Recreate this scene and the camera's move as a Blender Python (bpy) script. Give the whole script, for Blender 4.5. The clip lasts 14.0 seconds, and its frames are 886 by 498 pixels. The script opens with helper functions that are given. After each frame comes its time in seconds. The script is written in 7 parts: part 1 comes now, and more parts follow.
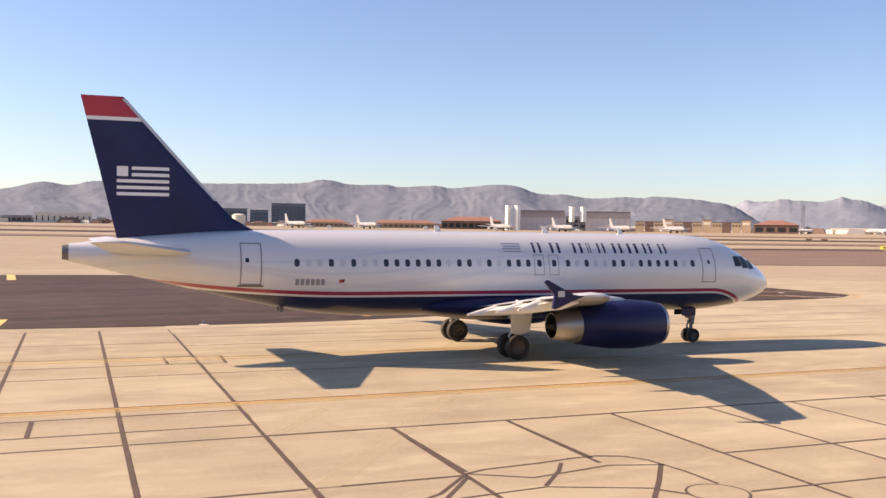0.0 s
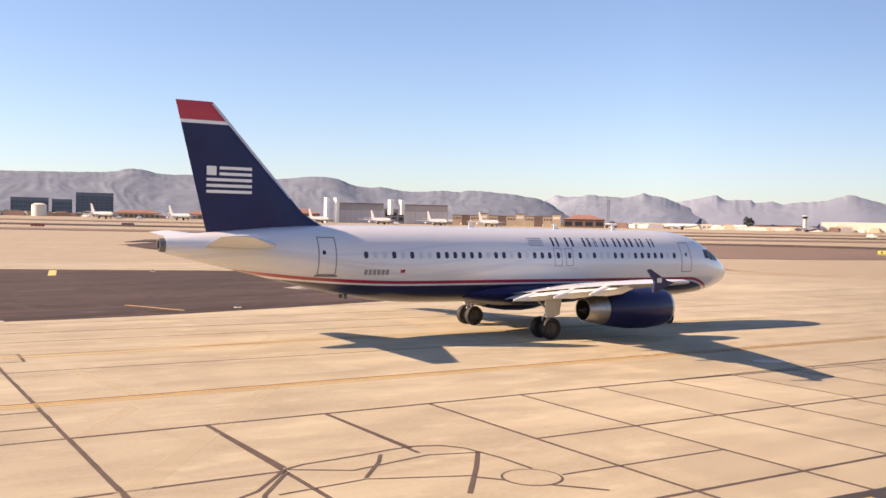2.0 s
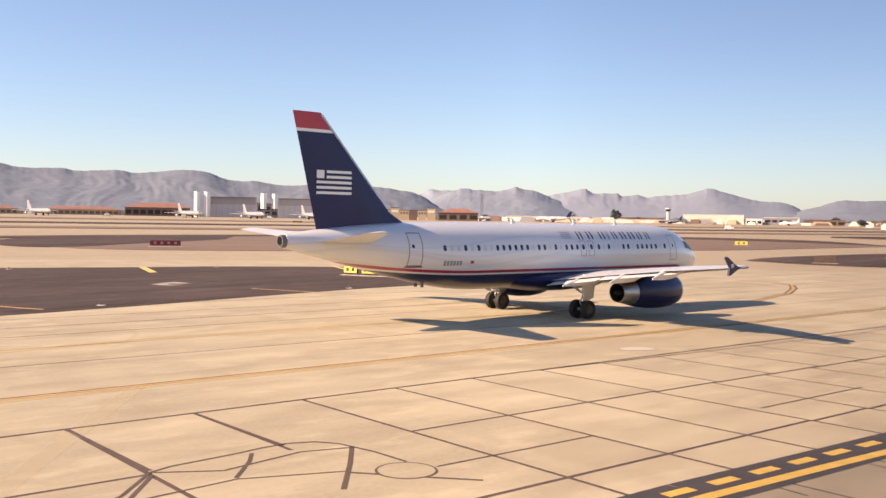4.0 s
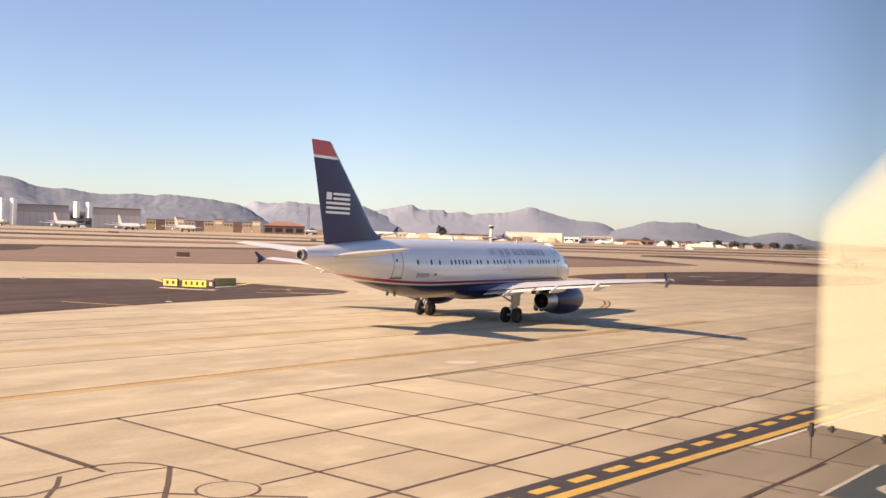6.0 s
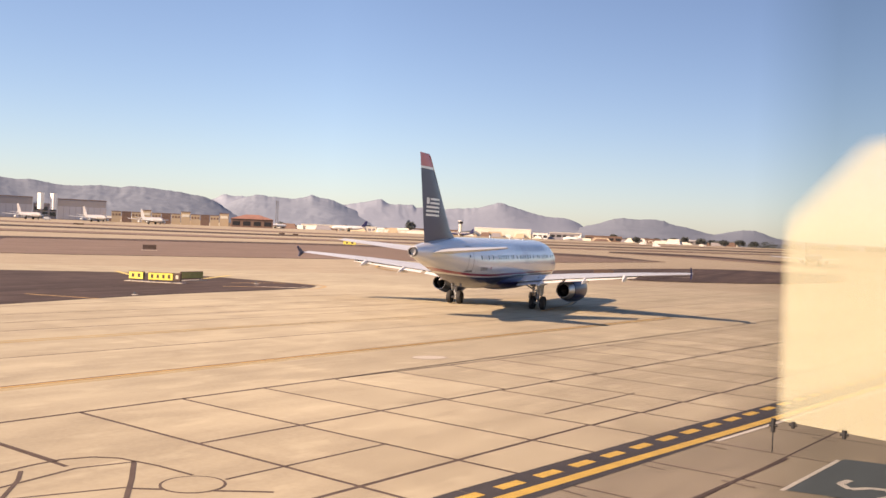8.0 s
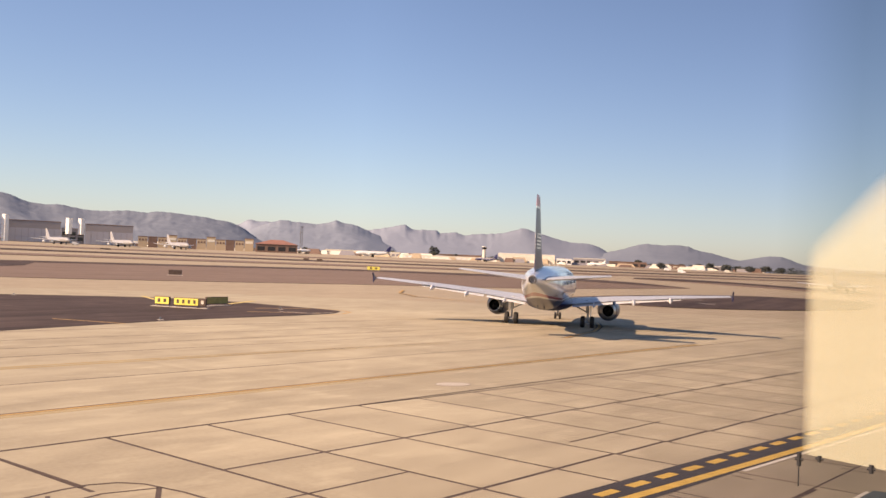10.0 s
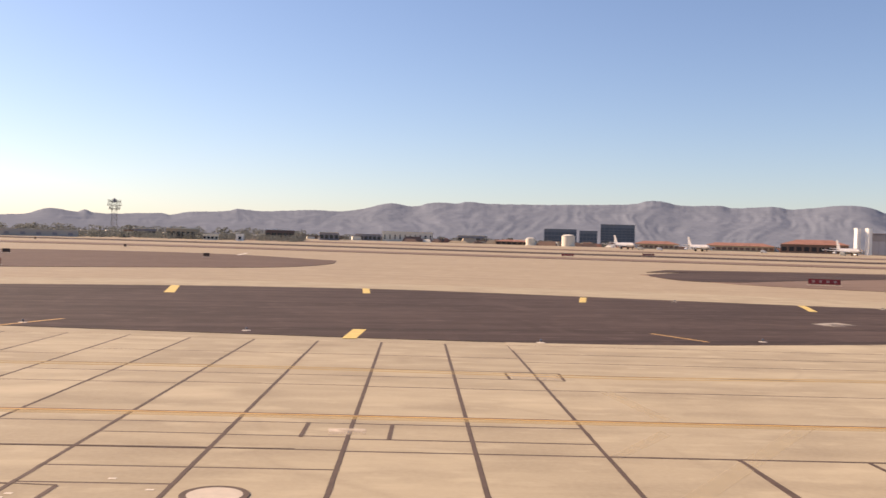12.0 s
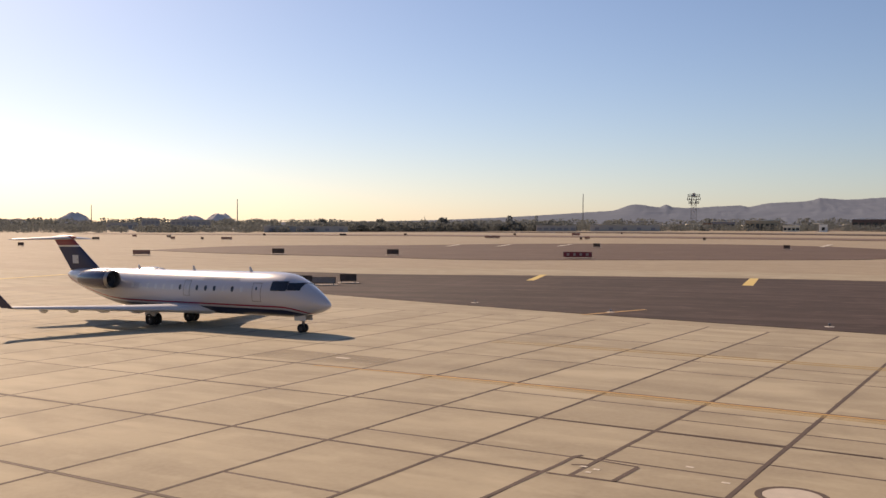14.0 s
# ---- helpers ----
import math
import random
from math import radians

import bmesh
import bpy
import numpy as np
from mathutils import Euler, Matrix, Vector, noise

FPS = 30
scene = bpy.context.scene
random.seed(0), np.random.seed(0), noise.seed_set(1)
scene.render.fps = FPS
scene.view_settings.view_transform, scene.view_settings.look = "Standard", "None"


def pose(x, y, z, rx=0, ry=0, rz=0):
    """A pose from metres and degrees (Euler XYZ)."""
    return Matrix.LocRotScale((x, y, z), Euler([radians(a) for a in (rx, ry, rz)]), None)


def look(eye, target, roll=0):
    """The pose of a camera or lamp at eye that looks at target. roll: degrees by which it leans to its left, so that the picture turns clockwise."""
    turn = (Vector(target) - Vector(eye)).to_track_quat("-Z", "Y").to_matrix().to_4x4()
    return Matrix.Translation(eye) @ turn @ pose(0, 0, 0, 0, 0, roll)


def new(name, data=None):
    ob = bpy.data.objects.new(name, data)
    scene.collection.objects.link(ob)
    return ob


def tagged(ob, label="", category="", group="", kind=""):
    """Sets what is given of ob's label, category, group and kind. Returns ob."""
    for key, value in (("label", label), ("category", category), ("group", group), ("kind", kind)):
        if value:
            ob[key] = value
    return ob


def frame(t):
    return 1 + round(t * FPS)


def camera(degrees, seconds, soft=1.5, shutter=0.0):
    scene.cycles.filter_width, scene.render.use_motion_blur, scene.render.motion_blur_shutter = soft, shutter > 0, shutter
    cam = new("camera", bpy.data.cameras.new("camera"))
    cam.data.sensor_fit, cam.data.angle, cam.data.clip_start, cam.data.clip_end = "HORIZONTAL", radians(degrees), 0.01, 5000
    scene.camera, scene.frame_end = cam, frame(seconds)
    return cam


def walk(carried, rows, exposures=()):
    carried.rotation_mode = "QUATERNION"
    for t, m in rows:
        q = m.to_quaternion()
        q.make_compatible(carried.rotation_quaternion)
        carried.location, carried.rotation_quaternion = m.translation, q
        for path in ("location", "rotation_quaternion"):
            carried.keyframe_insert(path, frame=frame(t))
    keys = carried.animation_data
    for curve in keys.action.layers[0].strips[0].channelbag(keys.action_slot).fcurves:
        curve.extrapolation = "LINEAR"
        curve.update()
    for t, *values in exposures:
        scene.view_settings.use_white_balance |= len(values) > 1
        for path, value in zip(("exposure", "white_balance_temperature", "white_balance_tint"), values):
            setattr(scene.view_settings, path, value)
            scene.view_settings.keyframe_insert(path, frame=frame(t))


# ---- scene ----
cam = camera(50.23, 14.0, 1.5, 0.04)
PATH = [
    (0.0, pose(-0.009, -0.008, 6.006, 88.866, -0.822, 0.000)),
    (0.5, pose(0.007, 0.027, 5.996, 89.172, -1.038, -3.683)),
    (1.0, pose(-0.055, 0.034, 5.993, 88.936, -1.379, -6.760)),
    (1.5, pose(-0.039, 0.096, 5.988, 88.757, -0.980, -8.988)),
    (2.0, pose(-0.025, 0.145, 5.983, 88.606, -1.177, -10.942)),
    (4.5, pose(0.114, 0.418, 5.931, 88.717, -1.160, -21.544)),
    (5.0, pose(0.091, 0.481, 5.915, 89.368, -1.658, -24.932)),
    (5.5, pose(0.098, 0.422, 5.903, 89.425, -1.731, -26.888)),
    (6.0, pose(0.092, 0.448, 5.919, 89.493, -1.856, -28.973)),
    (6.5, pose(0.096, 0.466, 5.904, 89.268, -2.265, -29.544)),
    (7.0, pose(0.106, 0.474, 5.911, 89.102, -2.217, -30.702)),
    (9.5, pose(0.094, 0.388, 5.953, 89.994, -2.504, -30.597)),
    (10.0, pose(0.049, 0.378, 5.976, 90.741, -2.469, -29.416)),
    (10.5, pose(0.059, 0.308, 5.960, 90.802, -2.061, -28.680)),
    (11.0, pose(-0.047, 0.255, 5.965, 90.708, -2.209, -25.163)),
    (11.3, pose(-0.307, 0.234, 5.961, 89.974, -2.637, -14.658)),
    (11.5, pose(-0.438, 0.198, 5.950, 89.987, -2.218, -5.646)),
    (11.7, pose(-0.538, -0.048, 5.966, 89.826, -1.830, 3.884)),
    (12.0, pose(-0.493, -0.266, 6.015, 89.723, -1.645, 19.710)),
    (12.2, pose(-0.372, -0.424, 6.026, 90.019, -1.164, 28.951)),
    (12.5, pose(-0.460, -0.414, 6.080, 90.006, -1.430, 39.404)),
    (13.0, pose(-0.500, -0.326, 6.047, 89.724, -0.422, 51.975)),
    (13.5, pose(-0.357, -0.202, 6.014, 88.805, -0.357, 55.309)),
    (14.0, pose(-0.355, -0.197, 6.057, 88.682, -0.327, 53.777)),
]
walk(cam, PATH, [(0, 1.3, 7150, 24), (2, 1.38, 7150, 24), (5, 1.35, 7450, 23), (7, 1.35, 7450, 23), (9.5, 1.12, 7450, 24), (11, 1.08, 7450, 24), (11.3, 1.15, 7350, 24), (11.7, 1.15, 7300, 24), (12, 1.03, 7300, 24), (12.5, 0.80, 7200, 24), (13, 0.44, 7200, 23), (13.5, 0.20, 7200, 21.5), (14, 0.43, 7200, 21.5)])

# ---- light ----
SUN_AZ, SUN_EL = 87.5, 30.8  # degrees to the left of +y, and above the ground
world = bpy.data.worlds.new("sky")
scene.world = world
world.use_nodes = True
wn = world.node_tree
sky = wn.nodes.new("ShaderNodeTexSky")
sky.sky_type = "NISHITA"
sky.sun_disc = False
sky.sun_elevation, sky.sun_rotation = radians(SUN_EL), radians(-SUN_AZ)
sky.altitude, sky.air_density, sky.dust_density, sky.ozone_density = 300, 1.0, 0.65, 4.5
background = wn.nodes["Background"]
background.inputs["Strength"].default_value = 0.075
wn.links.new(sky.outputs["Color"], background.inputs["Color"])
sun_data = bpy.data.lights.new("sun", "SUN")
sun_data.energy, sun_data.angle, sun_data.color = 4.15, radians(0.53), (1.0, 0.82, 0.60)
sun = new("sun", sun_data)
a, e = radians(SUN_AZ), radians(SUN_EL)
sun.matrix_world = look((-300 * math.sin(a) * math.cos(e), 300 * math.cos(a) * math.cos(e), 300 * math.sin(e)), (0, 0, 0))


# ---- materials ----
def shader(name, colour, rough=0.6, metal=0.0, coat=0.0, vary=0.12, scale=3.0, fine=40.0, bump=0.0, tint=None, spec=0.5):
    """A surface with variation at two scales; scale and fine are per metre of the world."""
    m = bpy.data.materials.new(name)
    m.use_nodes = True
    n, l = m.node_tree.nodes, m.node_tree.links
    p = n["Principled BSDF"]
    p.inputs["Roughness"].default_value, p.inputs["Metallic"].default_value = rough, metal
    p.inputs["Coat Weight"].default_value = coat
    p.inputs["Coat Roughness"].default_value = 0.12
    p.inputs["Specular IOR Level"].default_value = spec
    geo = n.new("ShaderNodeTexCoord")
    big, small = n.new("ShaderNodeTexNoise"), n.new("ShaderNodeTexNoise")
    big.inputs["Scale"].default_value, small.inputs["Scale"].default_value = scale, fine
    big.inputs["Detail"].default_value = 5
    l.new(geo.outputs["Object"], big.inputs["Vector"])
    l.new(geo.outputs["Object"], small.inputs["Vector"])
    add = n.new("ShaderNodeMath")
    add.operation = "MULTIPLY_ADD"
    l.new(small.outputs["Fac"], add.inputs[0])
    add.inputs[1].default_value = 0.4
    l.new(big.outputs["Fac"], add.inputs[2])
    ramp = n.new("ShaderNodeMapRange")
    ramp.inputs["From Min"].default_value, ramp.inputs["From Max"].default_value = 0.4, 1.0
    l.new(add.outputs[0], ramp.inputs["Value"])
    mix = n.new("ShaderNodeMix")
    mix.data_type = "RGBA"
    dark = [c * (1 - vary) for c in colour]
    light = [min(1, c * (1 + vary)) for c in (tint or colour)]
    mix.inputs["A"].default_value, mix.inputs["B"].default_value = (*dark, 1), (*light, 1)
    l.new(ramp.outputs["Result"], mix.inputs["Factor"])
    l.new(mix.outputs["Result"], p.inputs["Base Color"])
    if bump:
        b = n.new("ShaderNodeBump")
        b.inputs["Strength"].default_value, b.inputs["Distance"].default_value = bump, 0.02
        l.new(small.outputs["Fac"], b.inputs["Height"])
        l.new(b.outputs["Normal"], p.inputs["Normal"])
    return m


def node_math(nt, op, x, y=None, z=None, clamp=False):
    m = nt.nodes.new("ShaderNodeMath")
    m.operation, m.use_clamp = op, clamp
    for k, v in enumerate((x, y, z)):
        if v is None:
            continue
        if isinstance(v, (int, float)):
            m.inputs[k].default_value = v
        else:
            nt.links.new(v, m.inputs[k])
    return m.outputs[0]


def node_mix(nt, fac, x, y):
    m = nt.nodes.new("ShaderNodeMix")
    m.data_type = "RGBA"
    for key, v in (("Factor", fac), ("A", x), ("B", y)):
        if isinstance(v, tuple):
            m.inputs[key].default_value = (*v, 1)
        elif isinstance(v, (int, float)):
            m.inputs[key].default_value = v
        else:
            nt.links.new(v, m.inputs[key])
    return m.outputs["Result"]


def paved(name, base, stain, pale, streak=0.35, turn=21.4, rough=0.8, lane=0.5, mottle=0.38):
    """Paving in world metres: each slab has its own tone; broad stains, streaks along the lane and fine grain."""
    m = bpy.data.materials.new(name)
    m.use_nodes = True
    nt = m.node_tree
    p = nt.nodes["Principled BSDF"]
    p.inputs["Roughness"].default_value = rough
    p.inputs["Specular IOR Level"].default_value = 0.15
    p.inputs["Diffuse Roughness"].default_value = 0.12
    geo = nt.nodes.new("ShaderNodeNewGeometry")
    turned = nt.nodes.new("ShaderNodeMapping")
    turned.inputs["Rotation"].default_value = (0, 0, radians(-turn))
    nt.links.new(geo.outputs["Position"], turned.inputs["Vector"])

    def noise_at(scale, detail=4, stretch=None):
        t = nt.nodes.new("ShaderNodeTexNoise")
        t.inputs["Scale"].default_value, t.inputs["Detail"].default_value = scale, detail
        if stretch:
            s = nt.nodes.new("ShaderNodeMapping")
            s.inputs["Scale"].default_value = stretch
            nt.links.new(turned.outputs["Vector"], s.inputs["Vector"])
            nt.links.new(s.outputs["Vector"], t.inputs["Vector"])
        else:
            nt.links.new(turned.outputs["Vector"], t.inputs["Vector"])
        return t.outputs["Fac"]

    info = nt.nodes.new("ShaderNodeObjectInfo")
    own = node_math(nt, "FRACT", node_math(nt, "ADD", info.outputs["Random"], geo.outputs["Random Per Island"]))
    broad = node_math(nt, "MULTIPLY_ADD", noise_at(0.07, 6), 3.2, -1.15, True)
    lanes = node_math(nt, "MULTIPLY_ADD", noise_at(lane, 5, (0.035, 0.9, 1)), 4.0, -1.75, True)
    grain = noise_at(6.0, 6)
    c = node_mix(nt, node_math(nt, "MULTIPLY", broad, 0.7), base, pale)
    c = node_mix(nt, node_math(nt, "MULTIPLY", lanes, streak), c, stain)
    c = node_mix(nt, node_math(nt, "MULTIPLY", own, 0.34), c, stain)
    blots = node_math(nt, "MULTIPLY_ADD", noise_at(0.22, 8), 4.5, -2.35, True)
    c = node_mix(nt, node_math(nt, "MULTIPLY", blots, 0.36), c, stain)
    tyres = node_math(nt, "MULTIPLY_ADD", noise_at(0.8, 3, (0.012, 1.0, 1)), 7.0, -4.2, True)
    c = node_mix(nt, node_math(nt, "MULTIPLY", tyres, streak * 0.9), c, stain)
    # dirt drawn out along the lane, warm worn spots and curved wheel traces
    smears = node_math(nt, "MULTIPLY_ADD", noise_at(0.5, 4, (0.40, 1.0, 1)), 5.0, -2.3, True)
    c = node_mix(nt, node_math(nt, "MULTIPLY", smears, mottle), c, stain)
    spots = node_math(nt, "MULTIPLY_ADD", noise_at(0.9, 4, (0.45, 1.0, 1)), 7.0, -3.9, True)
    c = node_mix(nt, node_math(nt, "MULTIPLY", spots, mottle * 1.2), c, pale)
    bow = node_math(nt, "ABSOLUTE", node_math(nt, "SUBTRACT", noise_at(0.055, 0.5), 0.5))
    rut = node_math(nt, "MULTIPLY_ADD", bow, -110.0, 1.0, True)
    rut = node_math(nt, "MULTIPLY", rut, node_math(nt, "MULTIPLY_ADD", noise_at(0.16, 4), 4.0, -1.7, True))
    c = node_mix(nt, node_math(nt, "MULTIPLY", rut, mottle), c, stain)
    scuffs = node_math(nt, "MULTIPLY_ADD", noise_at(0.6, 5, (0.5, 0.06, 1)), 5.0, -3.0, True)
    c = node_mix(nt, node_math(nt, "MULTIPLY", scuffs, 0.40), c, pale)
    c = node_mix(nt, node_math(nt, "MULTIPLY_ADD", grain, 0.5, -0.12, True), c, pale)
    nt.links.new(c, p.inputs["Base Color"])
    b = nt.nodes.new("ShaderNodeBump")
    b.inputs["Strength"].default_value, b.inputs["Distance"].default_value = 0.25, 0.01
    nt.links.new(noise_at(25.0, 3), b.inputs["Height"])
    nt.links.new(b.outputs["Normal"], p.inputs["Normal"])
    return m


def worn_off(name, colour, scale, gain, less):
    """A thin coat worn away in patches, so that the paving shows through."""
    m = bpy.data.materials.new(name)
    m.use_nodes = True
    nt = m.node_tree
    p = nt.nodes["Principled BSDF"]
    p.inputs["Base Color"].default_value, p.inputs["Roughness"].default_value = (*colour, 1), 0.85
    p.inputs["Specular IOR Level"].default_value = 0.15
    bare, over = nt.nodes.new("ShaderNodeBsdfTransparent"), nt.nodes.new("ShaderNodeMixShader")
    worn = nt.nodes.new("ShaderNodeTexNoise")
    worn.inputs["Scale"].default_value, worn.inputs["Detail"].default_value = scale, 6
    nt.links.new(node_math(nt, "MULTIPLY_ADD", worn.outputs["Fac"], gain, less, True), over.inputs["Fac"])
    nt.links.new(bare.outputs[0], over.inputs[1])
    nt.links.new(p.outputs[0], over.inputs[2])
    nt.links.new(over.outputs[0], nt.nodes["Material Output"].inputs["Surface"])
    return m


CONCRETE = paved("concrete", (0.43, 0.366, 0.254), (0.215, 0.175, 0.123), (0.52, 0.452, 0.316), 0.36)
CONCRETE_GREY = paved("grey_concrete", (0.285, 0.24, 0.175), (0.17, 0.142, 0.107), (0.345, 0.29, 0.21))
ASPHALT = paved("asphalt", (0.071, 0.049, 0.041), (0.027, 0.019, 0.016), (0.145, 0.101, 0.084), 0.9, 33, 0.85, 0.42, 0.4)
DIRT_DARK = paved("dark_dirt", (0.145, 0.098, 0.073), (0.09, 0.062, 0.048), (0.19, 0.132, 0.098), 0.6, 33)
DIRT = paved("desert_dirt", (0.20, 0.14, 0.105), (0.13, 0.092, 0.072), (0.25, 0.18, 0.135), 0.5)
FIELD = paved("airfield_ground", (0.40, 0.328, 0.224), (0.25, 0.20, 0.142), (0.46, 0.384, 0.268), 0.5, 14)
SEAL = shader("joint_sealant", (0.085, 0.056, 0.041), 0.85, vary=0.25, scale=2, fine=30)
YELLOW = shader("yellow_marking", (0.58, 0.37, 0.075), 0.7, vary=0.18, scale=1.5, fine=25)
YELLOW_WORN = shader("worn_yellow_marking", (0.47, 0.285, 0.095), 0.75, vary=0.25, scale=1.2, fine=20)
WHITE_MARK = shader("white_marking", (0.62, 0.56, 0.46), 0.7, vary=0.2, scale=1.5, fine=20)
BLACK_MARK = shader("black_marking", (0.05, 0.042, 0.04), 0.8, vary=0.25, scale=1.2, fine=20)
WHITE = shader("white_paint", (0.74, 0.73, 0.70), 0.32, coat=0.25, vary=0.035, scale=0.6, fine=14)
LIGHT_GREY = shader("light_grey_paint", (0.52, 0.53, 0.54), 0.38, coat=0.15, vary=0.06, scale=0.8, fine=14)
NAVY = shader("navy_paint", (0.013, 0.015, 0.066), 0.35, coat=0.08, vary=0.15, scale=0.7, fine=10, spec=0.3)
POLISHED = shader("polished_navy_paint", (0.013, 0.015, 0.06), 0.25, coat=1.0, vary=0.15, scale=0.7, fine=10, spec=0.5)
RED = shader("red_paint", (0.42, 0.018, 0.03), 0.35, coat=0.2, vary=0.08, scale=0.8, fine=10)
METAL = shader("bare_metal", (0.40, 0.38, 0.36), 0.38, 1.0, vary=0.15, scale=2, fine=20)
STEEL = shader("gear_steel", (0.17, 0.165, 0.165), 0.5, 0.6, vary=0.15, scale=4, fine=30)
RIM = shader("wheel_rim_metal", (0.07, 0.065, 0.063), 0.5, 0.5, vary=0.2, scale=4, fine=30)
DARK = shader("dark_cavity", (0.012, 0.012, 0.014), 0.6, vary=0.2)
RUBBER = shader("tyre_rubber", (0.017, 0.016, 0.016), 0.75, vary=0.25, scale=5, fine=40)
DARK_PANE = shader("dark_cockpit_glass", (0.014, 0.012, 0.014), 0.35, vary=0.2, spec=0.25)
GLASS_DARK = shader("dark_cabin_glass", (0.012, 0.016, 0.026), 0.10, vary=0.2, spec=0.6)
CABIN_GLASS = shader("cabin_glass", (0.035, 0.04, 0.058), 0.2, vary=0.3, scale=1.0, fine=8, spec=0.4)
UNDER_SHADE = shader("shaded_underside_grey", (0.20, 0.20, 0.21), 0.5, vary=0.12, scale=0.8, fine=10)
SHADE = shader("window_shade", (0.50, 0.51, 0.54), 0.45, vary=0.05)
LINE = shader("door_outline", (0.25, 0.24, 0.245), 0.6, vary=0.1)
FAINT = shader("faint_lettering", (0.33, 0.33, 0.38), 0.5, vary=0.06)
DEEP_RED = shader("deep_red_paint", (0.22, 0.014, 0.03), 0.4, coat=0.2, vary=0.1, scale=0.8, fine=10)
EMBLEM = shader("slate_decal", (0.28, 0.30, 0.36), 0.4, vary=0.04)
SWOOSH = shader("pale_grey_decal", (0.56, 0.575, 0.60), 0.35, vary=0.03)
TAN_WALL = shader("tan_wall", (0.43, 0.335, 0.225), 0.85, vary=0.12, scale=0.1, fine=2)
GREY_WALL = shader("grey_metal_wall", (0.25, 0.235, 0.245), 0.7, vary=0.08, scale=0.1, fine=1.5)
# walls of far buildings, with haze painted into the grey
HAZE_WALL = shader("hazy_grey_wall", (0.42, 0.385, 0.35), 0.85, vary=0.1, scale=0.1, fine=1.5, spec=0.1)
CREAM_WALL = shader("cream_wall", (0.66, 0.62, 0.52), 0.8, vary=0.07, scale=0.1, fine=2)
BROWN_WALL = shader("brown_wall", (0.17, 0.11, 0.085), 0.85, vary=0.15, scale=0.1, fine=2)
RED_ROOF = shader("red_tile_roof", (0.27, 0.132, 0.095), 0.85, vary=0.2, scale=0.15, fine=2)
BLUE_GLASS = shader("blue_glass_facade", (0.10, 0.13, 0.17), 0.3, vary=0.12, scale=0.1, fine=0.8)
# leaf green greyed: the haze of distance is painted into it
LEAF = shader("hazed_foliage", (0.108, 0.122, 0.112), 0.9, vary=0.3, scale=0.2, fine=1.5)
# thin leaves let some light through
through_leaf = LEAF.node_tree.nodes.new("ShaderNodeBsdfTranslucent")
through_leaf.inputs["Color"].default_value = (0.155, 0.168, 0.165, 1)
leaf_mix = LEAF.node_tree.nodes.new("ShaderNodeMixShader")
leaf_mix.inputs["Fac"].default_value = 0.48
LEAF.node_tree.links.new(LEAF.node_tree.nodes["Principled BSDF"].outputs[0], leaf_mix.inputs[1])
LEAF.node_tree.links.new(through_leaf.outputs[0], leaf_mix.inputs[2])
LEAF.node_tree.links.new(leaf_mix.outputs[0], LEAF.node_tree.nodes["Material Output"].inputs["Surface"])
# the buttes' rock, made pale by haze put into its colour
BUTTE = shader("hazed_rock", (0.58, 0.55, 0.54), 1.0, vary=0.2, scale=0.02, fine=0.2, spec=0.0)
BARK = shader("bark", (0.10, 0.075, 0.055), 0.9, vary=0.2)
SIGN_YELLOW = shader("yellow_sign_face", (0.74, 0.64, 0.12), 0.5, vary=0.08, scale=2, fine=10)
SIGN_INK = shader("faded_sign_writing", (0.40, 0.26, 0.23), 0.6, vary=0.15)
SIGN_RED = shader("red_sign_face", (0.24, 0.022, 0.027), 0.5, vary=0.08, scale=2, fine=10)
SIGN_BLACK = shader("black_sign_box", (0.110, 0.078, 0.063), 0.75, vary=0.25, scale=2, fine=10, spec=0.15)
SIGN_RUST = shader("rusty_sign_back", (0.34, 0.19, 0.14), 0.8, vary=0.15, scale=2, fine=10, spec=0.15)
# sign yellow on a side turned from the sun, its shade painted in
SIGN_YELLOW_DIM = shader("shaded_yellow_sign", (0.42, 0.34, 0.12), 0.8, vary=0.2, scale=2, fine=10, spec=0.15)
SIGN_GREY = shader("weathered_sign_back", (0.32, 0.25, 0.215), 0.8, vary=0.15, scale=2, fine=10, spec=0.15)
PAD = shader("concrete_pad", (0.48, 0.42, 0.34), 0.85, vary=0.12)


def hillside(name, rock, brush, crag):
    """Bare rock and brush on a hillside, in colours given with their haze: broad patches, small clumps and a craggy
    relief.
    """
    m = bpy.data.materials.new(name)
    m.use_nodes = True
    nt = m.node_tree
    p = nt.nodes["Principled BSDF"]
    p.inputs["Roughness"].default_value, p.inputs["Specular IOR Level"].default_value = 1.0, 0.0
    geo = nt.nodes.new("ShaderNodeNewGeometry")

    def noise_at(scale, detail):
        t = nt.nodes.new("ShaderNodeTexNoise")
        t.inputs["Scale"].default_value, t.inputs["Detail"].default_value = scale, detail
        nt.links.new(geo.outputs["Position"], t.inputs["Vector"])
        return t.outputs["Fac"]

    patch = node_math(nt, "MULTIPLY_ADD", noise_at(0.004, 5), 3.0, -1.0, True)
    clump = node_math(nt, "MULTIPLY_ADD", noise_at(0.018, 5), 3.0, -1.0, True)
    c = node_mix(nt, node_math(nt, "MULTIPLY", patch, 0.6), rock, brush)
    c = node_mix(nt, node_math(nt, "MULTIPLY", clump, 0.45), c, brush)
    nt.links.new(c, p.inputs["Base Color"])
    b = nt.nodes.new("ShaderNodeBump")
    b.inputs["Strength"].default_value, b.inputs["Distance"].default_value = 0.6, crag
    nt.links.new(noise_at(0.011, 6), b.inputs["Height"])
    nt.links.new(b.outputs["Normal"], p.inputs["Normal"])
    return m


